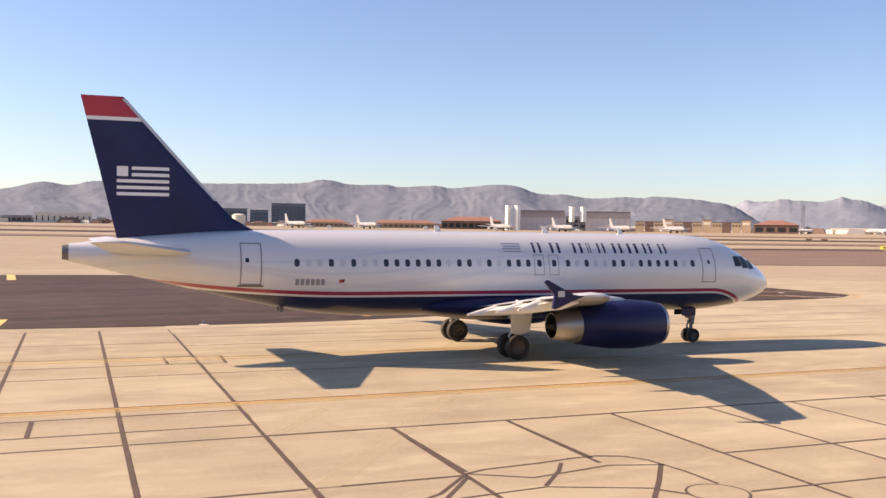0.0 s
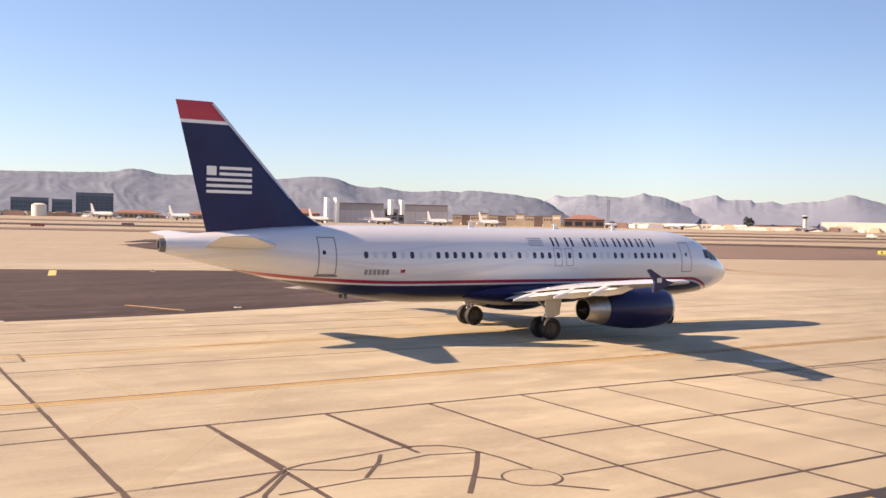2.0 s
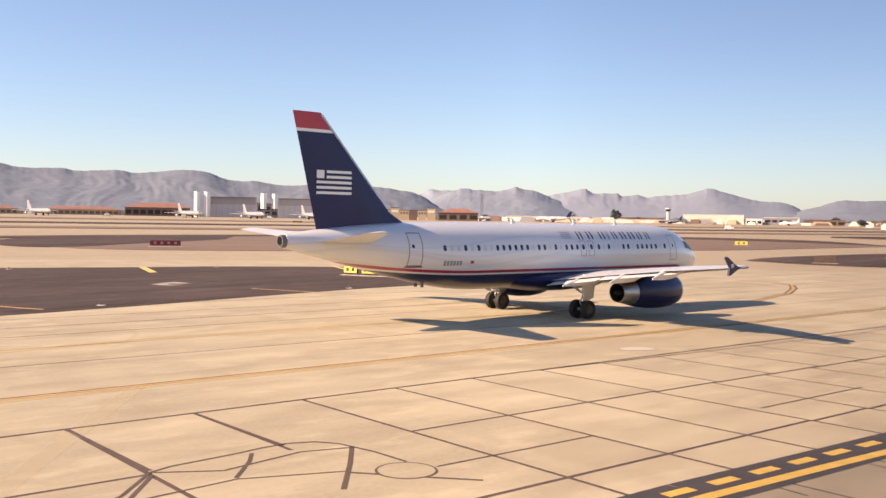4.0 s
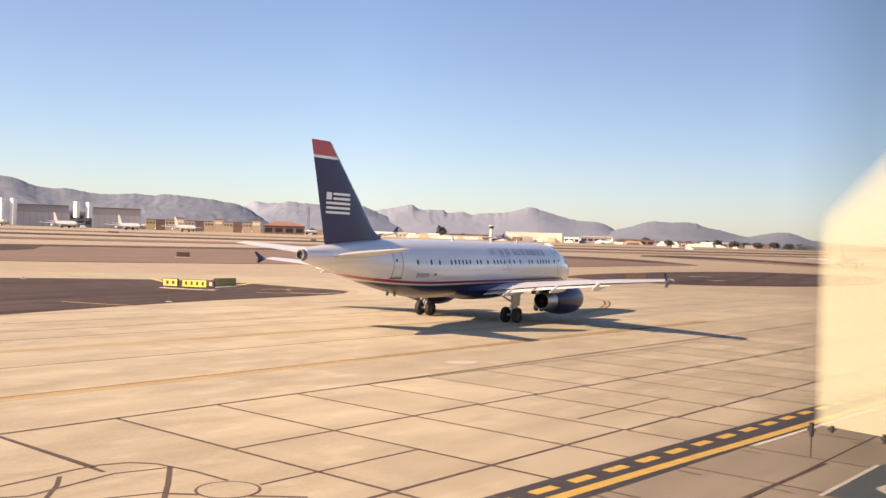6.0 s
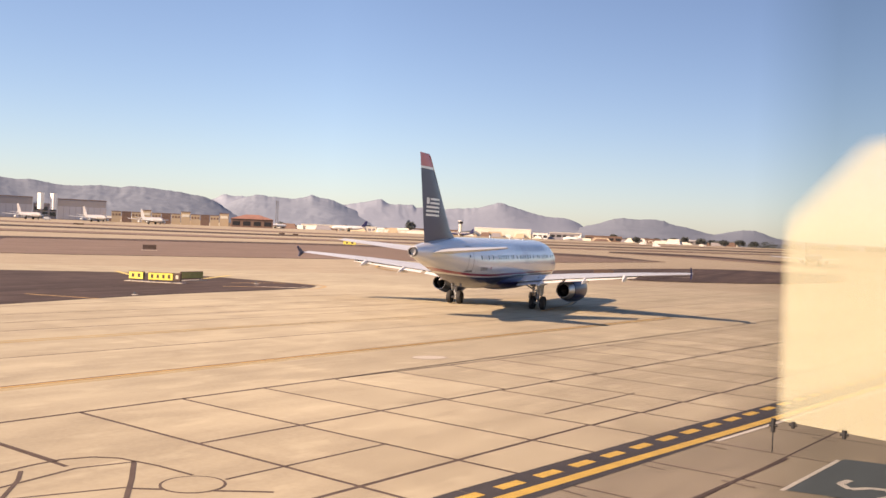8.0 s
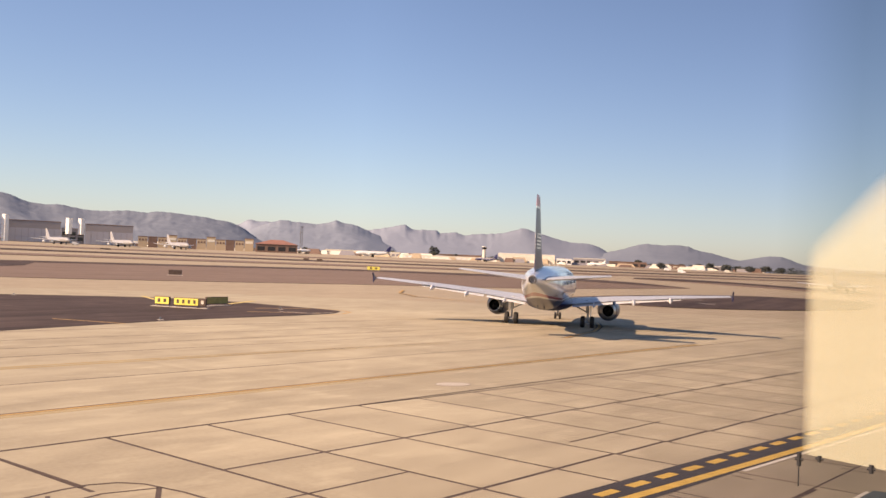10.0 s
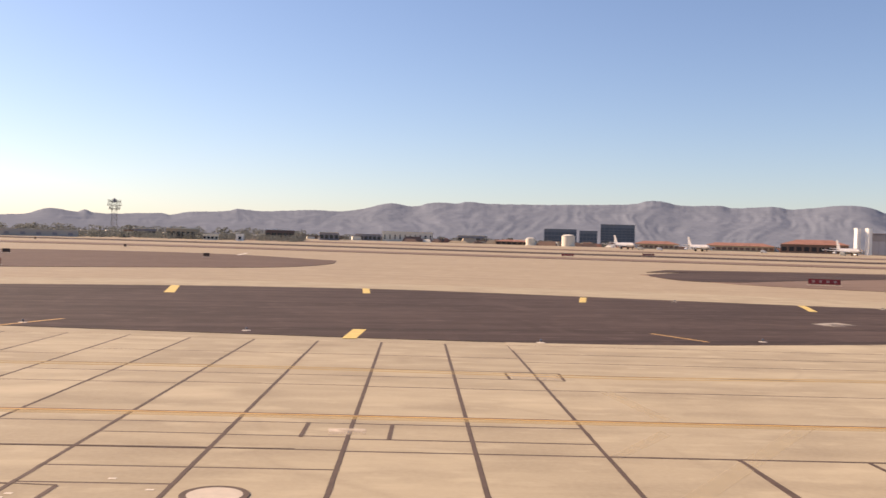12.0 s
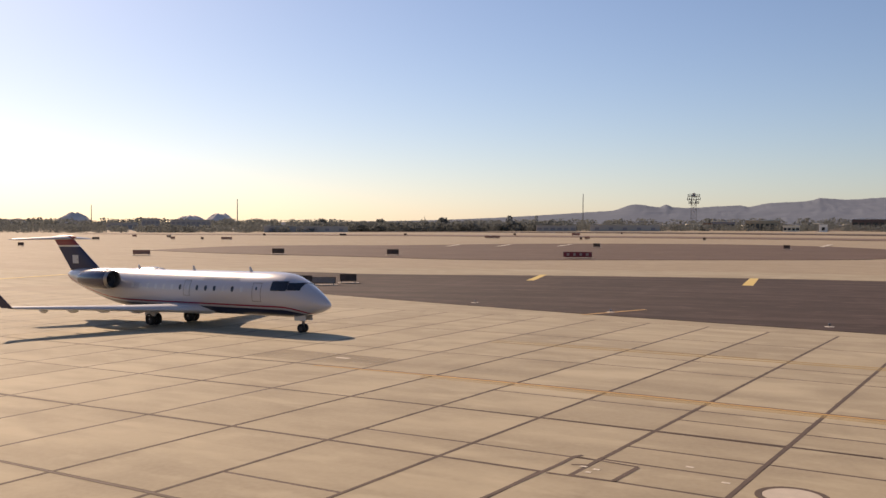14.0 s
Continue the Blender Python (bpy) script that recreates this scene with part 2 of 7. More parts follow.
# bluish distance haze painted into the colours, paler range by range
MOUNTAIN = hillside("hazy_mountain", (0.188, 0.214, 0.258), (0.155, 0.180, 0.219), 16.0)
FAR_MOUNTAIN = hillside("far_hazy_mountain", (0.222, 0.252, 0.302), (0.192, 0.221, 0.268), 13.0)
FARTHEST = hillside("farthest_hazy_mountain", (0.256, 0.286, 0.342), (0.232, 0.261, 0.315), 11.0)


# ---- building tools ----
def add_mesh(name, bm, mat, smooth=False):
    me = bpy.data.meshes.new(name)
    bm.to_mesh(me)
    bm.free()
    for m in (mat if isinstance(mat, (list, tuple)) else [mat]):
        me.materials.append(m)
    if smooth:
        for f in me.polygons:
            f.use_smooth = True
        me.set_sharp_from_angle(angle=radians(40))
    return me


def part(name, bm, mat, parent, label="", smooth=False):
    ob = new(name, add_mesh(name, bm, mat, smooth))
    ob.parent = parent
    return tagged(ob, label)


def thing(name, label, category, group="", m=None):
    ob = new(name)
    ob.empty_display_size = 0.5
    if m is not None:
        ob.matrix_world = m
    return tagged(ob, label, category, group)


def box(bm, x0, x1, y0, y1, z0, z1, bevel=0.0):
    r = bmesh.ops.create_cube(bm, size=1.0)
    vs = r["verts"]
    for v in vs:
        v.co = Vector(((x0 + x1) / 2 + v.co.x * (x1 - x0), (y0 + y1) / 2 + v.co.y * (y1 - y0), (z0 + z1) / 2 + v.co.z * (z1 - z0)))
    if bevel:
        es = list({e for v in vs for e in v.link_edges})
        bmesh.ops.bevel(bm, geom=es, offset=bevel, segments=1, affect="EDGES")
    return bm


def boxed(*args, **kw):
    return box(bmesh.new(), *args, **kw)


def rod(bm, p, q, r, r2=None, n=10, caps=True):
    p, q = Vector(p), Vector(q)
    r2 = r if r2 is None else r2
    t = (q - p).to_track_quat("Z", "Y")
    rings = []
    for c, rad in ((p, r), (q, r2)):
        rings.append([bm.verts.new(c + t @ Vector((rad * math.cos(k * math.tau / n), rad * math.sin(k * math.tau / n), 0))) for k in range(n)])
    for k in range(n):
        bm.faces.new((rings[0][k], rings[0][(k + 1) % n], rings[1][(k + 1) % n], rings[1][k]))
    if caps:
        bm.faces.new(rings[0][::-1])
        bm.faces.new(rings[1])
    return bm


def loft(bm, rings, cap=(True, True)):
    """Skin through closed rings of points, all with the same count."""
    made = [[bm.verts.new(p) for p in ring] for ring in rings]
    n = len(made[0])
    for r0, r1 in zip(made, made[1:]):
        for k in range(n):
            bm.faces.new((r0[k], r0[(k + 1) % n], r1[(k + 1) % n], r1[k]))
    if cap[0]:
        bm.faces.new(made[0][::-1])
    if cap[1]:
        bm.faces.new(made[-1])
    bmesh.ops.recalc_face_normals(bm, faces=bm.faces)
    return bm


def turned(bm, profile, centre, axis="x", n=32, cap=(False, False)):
    """A body of revolution: profile rows (along, radius)."""
    rings = []
    for d, r in profile:
        ring = []
        for k in range(n):
            s, c = math.sin(k * math.tau / n) * r, math.cos(k * math.tau / n) * r
            ring.append(Vector(centre) + (Vector((d, s, c)) if axis == "x" else Vector((s, d, c)) if axis == "y" else Vector((s, c, d))))
        rings.append(ring)
    return loft(bm, rings, cap)


AEROFOIL = ((1.0, 0.0), (0.75, 0.045), (0.5, 0.085), (0.3, 0.1), (0.12, 0.08), (0.03, 0.04), (0.0, 0.0),
            (0.03, -0.03), (0.12, -0.045), (0.3, -0.05), (0.5, -0.04), (0.75, -0.018))


def wing_skin(bm, stations, upright=False):
    """Stations (leading edge point, chord, thickness factor); the chord runs to -x; upright: thickness along y."""
    rings = []
    for le, chord, thick in stations:
        ring = []
        for u, w in AEROFOIL:
            if upright:
                ring.append(Vector((le[0] - u * chord, le[1] + (w + 0.0) * chord * thick, le[2])))
            else:
                ring.append(Vector((le[0] - u * chord, le[1], le[2] + w * chord * thick)))
        rings.append(ring)
    return loft(bm, rings)


def interp(rows, x):
    """Smooth value between rows (x, value...)."""
    if x <= rows[0][0]:
        return rows[0][1:]
    for k in range(len(rows) - 1):
        r0, r1 = rows[k], rows[k + 1]
        if x <= r1[0]:
            u = (x - r0[0]) / (r1[0] - r0[0])
            rm, rp = rows[max(0, k - 1)], rows[min(len(rows) - 1, k + 2)]
            out = []
            for j in range(1, len(r0)):
                m0 = (r1[j] - rm[j]) / max(1e-6, r1[0] - rm[0]) * (r1[0] - r0[0])
                m1 = (rp[j] - r0[j]) / max(1e-6, rp[0] - r0[0]) * (r1[0] - r0[0])
                out.append((2 * u**3 - 3 * u**2 + 1) * r0[j] + (u**3 - 2 * u**2 + u) * m0 + (-2 * u**3 + 3 * u**2) * r1[j] + (u**3 - u**2) * m1)
            return tuple(out)
    return rows[-1][1:]


RISE_FROM, RISE = 140.0, 0.0093


def smooth_step(x, lo, hi):
    t = min(1.0, max(0.0, (x - lo) / (hi - lo)))
    return t * t * (3 - 2 * t)


def dip(x, y):
    """How far the apron falls away for drainage, to the west along the terminal."""
    u, v = plan_uv(x, y)
    d = 4 * math.log(1 + math.exp(min(30.0, (-u - 22 - 0.5 * (v + 6)) / 4)))
    return -1.2 * (1 - math.exp(-0.02 * d / 1.2)) * (1 - smooth_step(math.hypot(x, y), 100, 138))


def ground_z(x, y):
    """An apron that falls a little to the west; beyond it the airfield climbs gently away from the terminal, less so towards the west."""
    west = smooth_step(math.degrees(math.atan2(-x, y)), 30, 80)
    return dip(x, y) + RISE * (1 - 0.75 * west) * min(860.0, max(0.0, math.hypot(x, y) - RISE_FROM))


def settle(x, y):
    """Carry a place of the level plan out to the falling apron, along the line of sight from the window."""
    k = 1.0
    for _ in range(8):
        k = (6.0 - dip(x * k, y * k)) / 6.0
    return x * k, y * k


def lift(az):
    """How far the skyline stands over the level of the eye, by bearing."""
    return 0.07 - 0.30 * smooth_step(az, 30, 85)


GRID_TURN, GRID_X, GRID_Y, COL = radians(21.30), -1.482, 28.526, 3.828


def plan_uv(x, y):
    c, s = math.cos(GRID_TURN), math.sin(GRID_TURN)
    return (x - GRID_X) * c + (y - GRID_Y) * s, (y - GRID_Y) * c - (x - GRID_X) * s


def grid_point(u, v, z=0.0):
    """A place of the panel grid on the apron: u along the lane, v away from the terminal."""
    c, s = math.cos(GRID_TURN), math.sin(GRID_TURN)
    x, y = GRID_X + u * c - v * s, GRID_Y + u * s + v * c
    return Vector((x, y, z + dip(x, y)))


def around(az, dist):
    """A place by bearing (degrees to the left of +y) and distance, on the ground."""
    az *= 1.004
    x, y = -math.sin(radians(az)) * dist, math.cos(radians(az)) * dist
    return Vector((x, y, ground_z(x, y)))

# ---- ground ----
def ground_sheet():
    bm = bmesh.new()
    radii = [0.5, 20, 40, 60, 80, 100, 120, 140, 160, 190, 230, 280, 340, 420, 520, 640, 800, 1000, 1300, 1700, 2300, 3100, 4000, 4900]
    n = 96
    rings = []
    for r in radii:
        rings.append([bm.verts.new((r * math.cos(k * math.tau / n), r * math.sin(k * math.tau / n), ground_z(r * math.cos(k * math.tau / n), r * math.sin(k * math.tau / n)) - 0.10)) for k in range(n)])
    for r0, r1 in zip(rings, rings[1:]):
        for k in range(n):
            bm.faces.new((r0[k], r1[k], r1[(k + 1) % n], r0[(k + 1) % n]))
    bm.faces.new(rings[0])
    bmesh.ops.recalc_face_normals(bm, faces=bm.faces)
    return tagged(new("ground", add_mesh("ground", bm, FIELD, True)), "pale tan airfield ground reaching the hills", "ground", kind="structure")


ground_sheet()


def band(name, near, far, mat, lift, label, category, steps=44, rows=8, kind="structure"):
    """A paved patch between a near edge and a far edge, following the ground, with a thin edge all round."""
    def spaced(pts):
        rows_ = [(k, *p) for k, p in enumerate(pts)]
        return [interp(rows_, (len(pts) - 1) * j / steps) for j in range(steps + 1)]
    n, f = spaced(near), spaced(far)
    bm = bmesh.new()
    grid = []
    for i in range(rows + 1):
        u = i / rows
        line = []
        for p, q in zip(n, f):
            x, y = settle(p[0] + (q[0] - p[0]) * u, p[1] + (q[1] - p[1]) * u)
            line.append(bm.verts.new((x, y, ground_z(x, y) + lift)))
        grid.append(line)
    for i in range(rows):
        for j in range(steps):
            bm.faces.new((grid[i][j], grid[i][j + 1], grid[i + 1][j + 1], grid[i + 1][j]))
    bmesh.ops.remove_doubles(bm, verts=bm.verts, dist=0.001)
    bmesh.ops.recalc_face_normals(bm, faces=bm.faces)
    if sum(f.normal.z for f in bm.faces) < 0:
        bmesh.ops.reverse_faces(bm, faces=bm.faces)
    border = [e for e in bm.edges if len(e.link_faces) == 1]
    skirt = bmesh.ops.extrude_edge_only(bm, edges=border)
    for v in skirt["geom"]:
        if isinstance(v, bmesh.types.BMVert):
            v.co.z -= 0.15
    return tagged(new(name, add_mesh(name, bm, mat)), label, category, kind=kind)


# the concrete apron: one base sheet; the single panels lie on it in a dark joint bed
def disc(radius, z, n=120, rings=40):
    """A round sheet that follows the apron's fall, with a thin skirt."""
    bm = bmesh.new()
    made = []
    for r in [radius * (j + 1) / rings for j in range(rings)]:
        ring = []
        for k in range(n):
            x, y = r * math.cos(k * math.tau / n), r * math.sin(k * math.tau / n)
            ring.append(Vector((x, y, z + dip(x, y))))
        made.append(ring)
    made.append([p - Vector((0, 0, 0.07)) for p in made[-1]])
    loft(bm, made, (True, False))
    if sum(f.normal.z for f in bm.faces) < 0:
        bmesh.ops.reverse_faces(bm, faces=bm.faces)
    return bm


apron = new("apron", add_mesh("apron", disc(139.0, -0.02), CONCRETE))
tagged(apron, "tan concrete apron with dark sealed joints", "apron", kind="structure")

band("asphalt_shoulder", [(-114.8, 55.9), (-106.5, 45.2), (-89.8, 40.6), (-76.8, 41.2), (-53.2, 46.0), (-33.4, 51.6), (-17.1, 56.7), (-4.4, 63.0), (18.2, 79.9), (33.5, 88.6), (38.6, 92.0), (41.2, 95.6)],
     [(-114.3, 58.0), (-108.2, 61.8), (-102.6, 64.8), (-83.9, 87.1), (-65.6, 103.0), (-45.5, 113.4), (-21.9, 116.6), (-1.5, 118.3), (12.9, 120.4), (30.0, 117.0), (38.6, 104.0), (41.5, 97.0)],
     ASPHALT, 0.009, "dark asphalt island between the taxi lanes", "asphalt")
band("asphalt_island", [(99.5, 134.0), (102.5, 121.5), (111.3, 113.1), (132.0, 109.7), (154.4, 114.7), (172.4, 125.6), (188.2, 139.6)],
     [(100.0, 136.0), (110.0, 143.5), (127.0, 151.0), (141.0, 155.5), (156.0, 159.0), (173.6, 158.7), (189.1, 142.5)], ASPHALT, 0.012, "dark asphalt island beside the far taxiway", "asphalt")
band("dirt_infield", [(-29.5, 209.8), (-19.7, 197.5), (-7.3, 178.1), (18.5, 172.5), (51.1, 174.9), (86.5, 178.5), (123.0, 177.5), (158.0, 188.5), (193.5, 200.0)],
     [(-28.5, 211.8), (-17.6, 245.6), (5.1, 263.9), (30.2, 273.0), (87.1, 284.2), (143.0, 291.0), (186.0, 272.0), (201.0, 240.0), (196.5, 203.0)], DIRT, -0.02, "brown dirt infield between taxiways", "infield")
band("dirt_infield_east", [(250.0, 290.0), (251.0, 262.0), (246.0, 232.0), (239.0, 200.0), (232.0, 172.0), (236.0, 150.0)],
     [(266.0, 308.0), (284.0, 292.0), (282.0, 264.0), (270.0, 232.0), (262.0, 200.0), (258.0, 160.0)], DIRT, -0.02, "brown dirt infield beside the east taxiway", "infield")
band("dirt_infield_west", [(-222.0, 75.5), (-190.5, 82.3), (-162.0, 95.5), (-136.6, 106.0), (-124.7, 122.9), (-114.0, 138.8), (-106.4, 150.1), (-98.4, 163.2), (-96.0, 177.1), (-99.7, 199.5), (-109.0, 221.0)],
     [(-224.0, 77.5), (-247.6, 107.0), (-248.0, 122.0), (-242.9, 137.2), (-231.5, 151.4), (-225.5, 184.6), (-212.4, 209.9), (-194.0, 227.7), (-170.0, 240.5), (-143.4, 238.5), (-110.0, 223.1)], DIRT_DARK, -0.02, "brown dirt infield between taxiways", "infield")
band("shoulder_strip", [(-30.5, 226.9), (0.0, 256.1), (60.3, 272.1), (122.0, 284.0), (163.0, 269.0), (184.0, 246.0), (190.0, 223.0), (191.5, 201.5)],
     [(-28.5, 248.9), (10.1, 273.7), (70.2, 291.5), (137.0, 304.0), (185.0, 290.0), (206.0, 264.0), (207.5, 238.0), (196.0, 204.5)], ASPHALT, 0.03, "dark asphalt taxiway shoulder", "asphalt")
band("shoulder_strip_east", [(251.0, 290.5), (256.0, 272.0), (266.0, 258.0), (265.0, 240.0), (256.0, 212.0), (248.0, 180.0)],
     [(267.0, 309.0), (288.0, 306.0), (292.0, 288.0), (288.0, 262.0), (279.0, 234.0), (270.0, 196.0)], ASPHALT, 0.03, "dark asphalt shoulder of the east taxiway", "asphalt")
band("infield_rim", [(-26.6, 203.0), (-18.4, 186.0), (-8.1, 186.5), (0.9, 202.5), (22.9, 236.5)], [(-28.0, 210.6), (-21.5, 234.6), (-8.0, 252.0), (6.0, 262.0), (29.5, 272.0)], ASPHALT, 0.02, "dark asphalt rim round the end of the infield", "asphalt")
band("runway", [(-560.0, 330.0), (-480.0, 372.0), (-205.8, 430.4), (-0.0, 450.4), (196.8, 445.8), (427.6, 396.5), (800.0, 330.0)], [(-575.0, 345.0), (-505.0, 400.0), (-206.5, 475.0), (-0.0, 493.6), (201.3, 486.9), (440.9, 433.4), (830.0, 365.0)],
     ASPHALT, 0.05, "long grey runway", "runway")
band("dirt_strip", [(-560.0, 150.0), (-430.0, 235.0), (-259.2, 299.0), (-154.4, 327.9), (-0.0, 346.6), (197.2, 353.3), (401.6, 322.8)], [(-590.0, 172.0), (-455.0, 266.0), (-265.2, 336.3), (-154.7, 361.6), (-0.0, 381.3), (202.0, 387.5), (415.1, 352.6)],
     DIRT, 0.05, "brown dirt strip before the runway", "infield")
band("far_dirt", [(-700.0, 600.0), (-475.1, 588.4), (-0.0, 606.9), (427.6, 529.1), (800.0, 440.0)], [(-760.0, 680.0), (-488.1, 655.0), (-0.0, 674.7), (436.1, 589.4), (840.0, 490.0)], DIRT, 0.05, "brown dirt beyond the runway", "infield")


def flat_mark(name, quads, mat, label, category="marking", z=0.008, plan=True):
    """Flat painted marks, thin sheets on the ground; plan: the places are those of the level plan."""
    bm = bmesh.new()
    for q in quads:
        q = [Vector(settle(*p[:2]) if plan else p[:2]) for p in q]
        n = max(1, math.ceil((q[1] - q[0]).length / 2.5))
        for k in range(n):
            sides = [q[0].lerp(q[1], k / n), q[0].lerp(q[1], (k + 1) / n), q[3].lerp(q[2], (k + 1) / n), q[3].lerp(q[2], k / n)]
            f = bm.faces.new([bm.verts.new((p.x, p.y, ground_z(p.x, p.y) + z)) for p in sides])
            f.normal_update()
            if f.normal.z < 0:
                f.normal_flip()
    ob = new(name, add_mesh(name, bm, mat))
    return tagged(ob, label, category, kind="structure")


def stripe(pts, width):
    """Quads along a line of plan points."""
    out = []
    for p, q in zip(pts, pts[1:]):
        p, q = Vector((p[0], p[1])), Vector((q[0], q[1]))
        d = (q - p).normalized()
        s = Vector((-d.y, d.x)) * width / 2
        out.append([p - s, q - s, q + s, p + s])
    return out


def grid_stripe(pts, width):
    return stripe([grid_point(u, v)[:2] for u, v in pts], width)


for p, q in (((131.5, 138.4), (136.0, 137.0)), ((123.5, 125.4), (126.8, 124.5)), ((110.5, 130.5), (113.5, 133.0))):
    flat_mark("island_mark", stripe([p, q], 0.7), WHITE_MARK, "short pale painted mark on the asphalt island", z=0.02)
PALE_YELLOW = shader("faded_yellow_marking", (0.60, 0.45, 0.14), 0.75, vary=0.2, scale=1.2, fine=20)
# yellow bars across the shoulder edges
for quad in ([(-23.8, 114.3), (-22.6, 114.8), (-20.6, 104.4), (-21.8, 103.8)], [(1.2, 118.7), (2.6, 118.7), (3.6, 107.3), (2.2, 106.9)],
             [(-72.0, 98.8), (-70.2, 99.1), (-61.6, 86.0), (-63.4, 85.4)], [(-51.8, 111.6), (-50.4, 112.0), (-45.6, 101.7), (-46.9, 101.0)],
             [(-91.5, 81.9), (-90.7, 83.0), (-81.4, 72.5), (-82.2, 71.3)], [(-28.4, 58.9), (-27.0, 59.4), (-25.0, 53.4), (-26.3, 52.8)]):
    mid = [((quad[0][k] + quad[1][k]) / 2, (quad[3][k] + quad[2][k]) / 2) for k in (0, 1)]
    quad = [tuple(mid[k][n >= 2] + 0.62 * (q[k] - mid[k][n >= 2]) for k in (0, 1)) for n, q in enumerate(quad)]
    flat_mark("shoulder_bar", [quad], PALE_YELLOW, "yellow painted bar on the asphalt shoulder", z=0.012)
for line in ([(32.2, 107.2), (37.8, 114.8)], [(25.4, 113.5), (25.6, 122.0)]):
    flat_mark("shoulder_line", stripe(line, 0.6), PALE_YELLOW, "yellow line beside the signs on the island", z=0.013)
for line in ([(-47.7, 46.6), (-48.2, 53.7)], [(-9.2, 69.1), (-4.9, 65.1)], [(10.3, 82.1), (15.0, 77.2)], [(30.2, 93.9), (37.4, 92.1)],
             [(32.8, 99.8), (39.5, 100.3)]):
    flat_mark("shoulder_line", stripe(line, 0.35), YELLOW_WORN, "thin worn yellow line on the asphalt shoulder", z=0.012)
flat_mark("island_edge_line", stripe([(-105.7, 49.1), (-98.0, 47.2), (-90.2, 45.2)], 0.45), PALE_YELLOW, "yellow line round the island's west end", z=0.014)
flat_mark("taxi_lead_line", stripe([(-113.5, 18.9), (-114.7, 22.2), (-117.8, 26.5), (-121.3, 31.0)], 0.9), PALE_YELLOW, "pale yellow lead line on the apron", z=0.012)
for p, q in (((-211.4, 155.9), (-224.8, 170.4)), ((-203.5, 167.6), (-216.2, 182.8)), ((-194.0, 181.6), (-205.7, 197.6)), ((-146.4, 233.9), (-158.0, 257.7))):
    flat_mark("infield_bar", stripe([p, q], 1.1), WHITE_MARK, "pale painted bar on the far shoulder", z=0.05)
flat_mark("island_edge_line", stripe([(36.5, 89.4), (39.6, 91.4), (41.8, 94.4), (42.2, 97.4), (40.6, 101.2)], 0.3), YELLOW_WORN, "thin yellow line round the island's tip", z=0.013)
flat_mark("island_edge_line", stripe([(33.7, 94.4), (36.4, 92.2), (39.4, 93.4)], 0.3), WHITE_MARK, "thin pale line inside the island's tip", z=0.014)
flat_mark("white_square", [[(2.0, 88.2), (4.2, 91.2), (6.2, 89.2), (3.9, 85.9)]], worn_off("worn_white_paint", (0.55, 0.50, 0.43), 1.5, 2.2, -0.7), "faded white painted square on the asphalt", z=0.012)
FADED_BAND = worn_off("faded_band", (0.56, 0.41, 0.19), 0.55, 2.2, -0.78)
# taxi lane lines: a thin dark joint with a yellow line beside it
LANE = [(-70, 5.6), (-19, 5.68), (-4, 5.6), (5, 5.66), (17.5, 5.75), (33, 6.0), (65, 6.5)]
flat_mark("taxi_band", grid_stripe([(max(u, -31.0), v - 0.46) for u, v in LANE], 0.66), FADED_BAND, "broad faded yellow band of the taxi guide line", z=0.009, plan=False)
flat_mark("taxi_line", grid_stripe([(max(u, -37.0), v - 0.14) for u, v in LANE], 0.20), YELLOW_WORN, "worn yellow taxi guide line", z=0.010, plan=False)
flat_mark("t_joint", grid_stripe([(-3.8, 0.0), (18, 0.0)], 0.15), SEAL, "dark sealed joint along the taxi lane", "joint", z=0.006, plan=False)
flat_mark("t_joint", grid_stripe([(18, -0.05), (26.6, -0.45), (45, -1.2)], 0.08), SEAL, "thin dark joint along the taxi lane", "joint", z=0.006, plan=False)
flat_mark("lane_joint", grid_stripe(LANE, 0.12), SEAL, "dark sealed joint beside the guide line", "joint", z=0.011, plan=False)
FADED_LINE = worn_off("faded_line", (0.55, 0.40, 0.17), 0.8, 2.6, -0.75)
LANE2 = [(-34.29, 17.09), (-15.10, 17.60), (-7.00, 17.12), (0.50, 16.70), (10.99, 17.65), (29.98, 17.43), (44.96, 16.60)]
flat_mark("taxi_line", grid_stripe([(u, v + 0.25) for u, v in LANE2], 0.22), FADED_LINE, "worn yellow taxi guide line", z=0.010, plan=False)
flat_mark("taxi_line", grid_stripe([(u, v - 0.35) for u, v in LANE2], 0.22), FADED_LINE, "worn yellow taxi guide line", z=0.010, plan=False)
arc = [(63.8, 88.9), (65.9, 85.0), (65.0, 81.0), (61.6, 76.4), (56.5, 70.9), (48.0, 64.2)]
flat_mark("turn_edge", stripe(arc, 0.65), BLACK_MARK, "dark edge of the curved taxi line", z=0.0085)
flat_mark("turn_line", stripe(arc, 0.35), YELLOW_WORN, "yellow curved taxi line", z=0.010)
flat_mark("turn_line", stripe([(79.8, 156.4), (73.6, 145.5), (71.6, 135.5), (74.0, 126.4), (80.6, 119.3)], 0.5), YELLOW_WORN, "yellow curved taxi line", z=0.010)
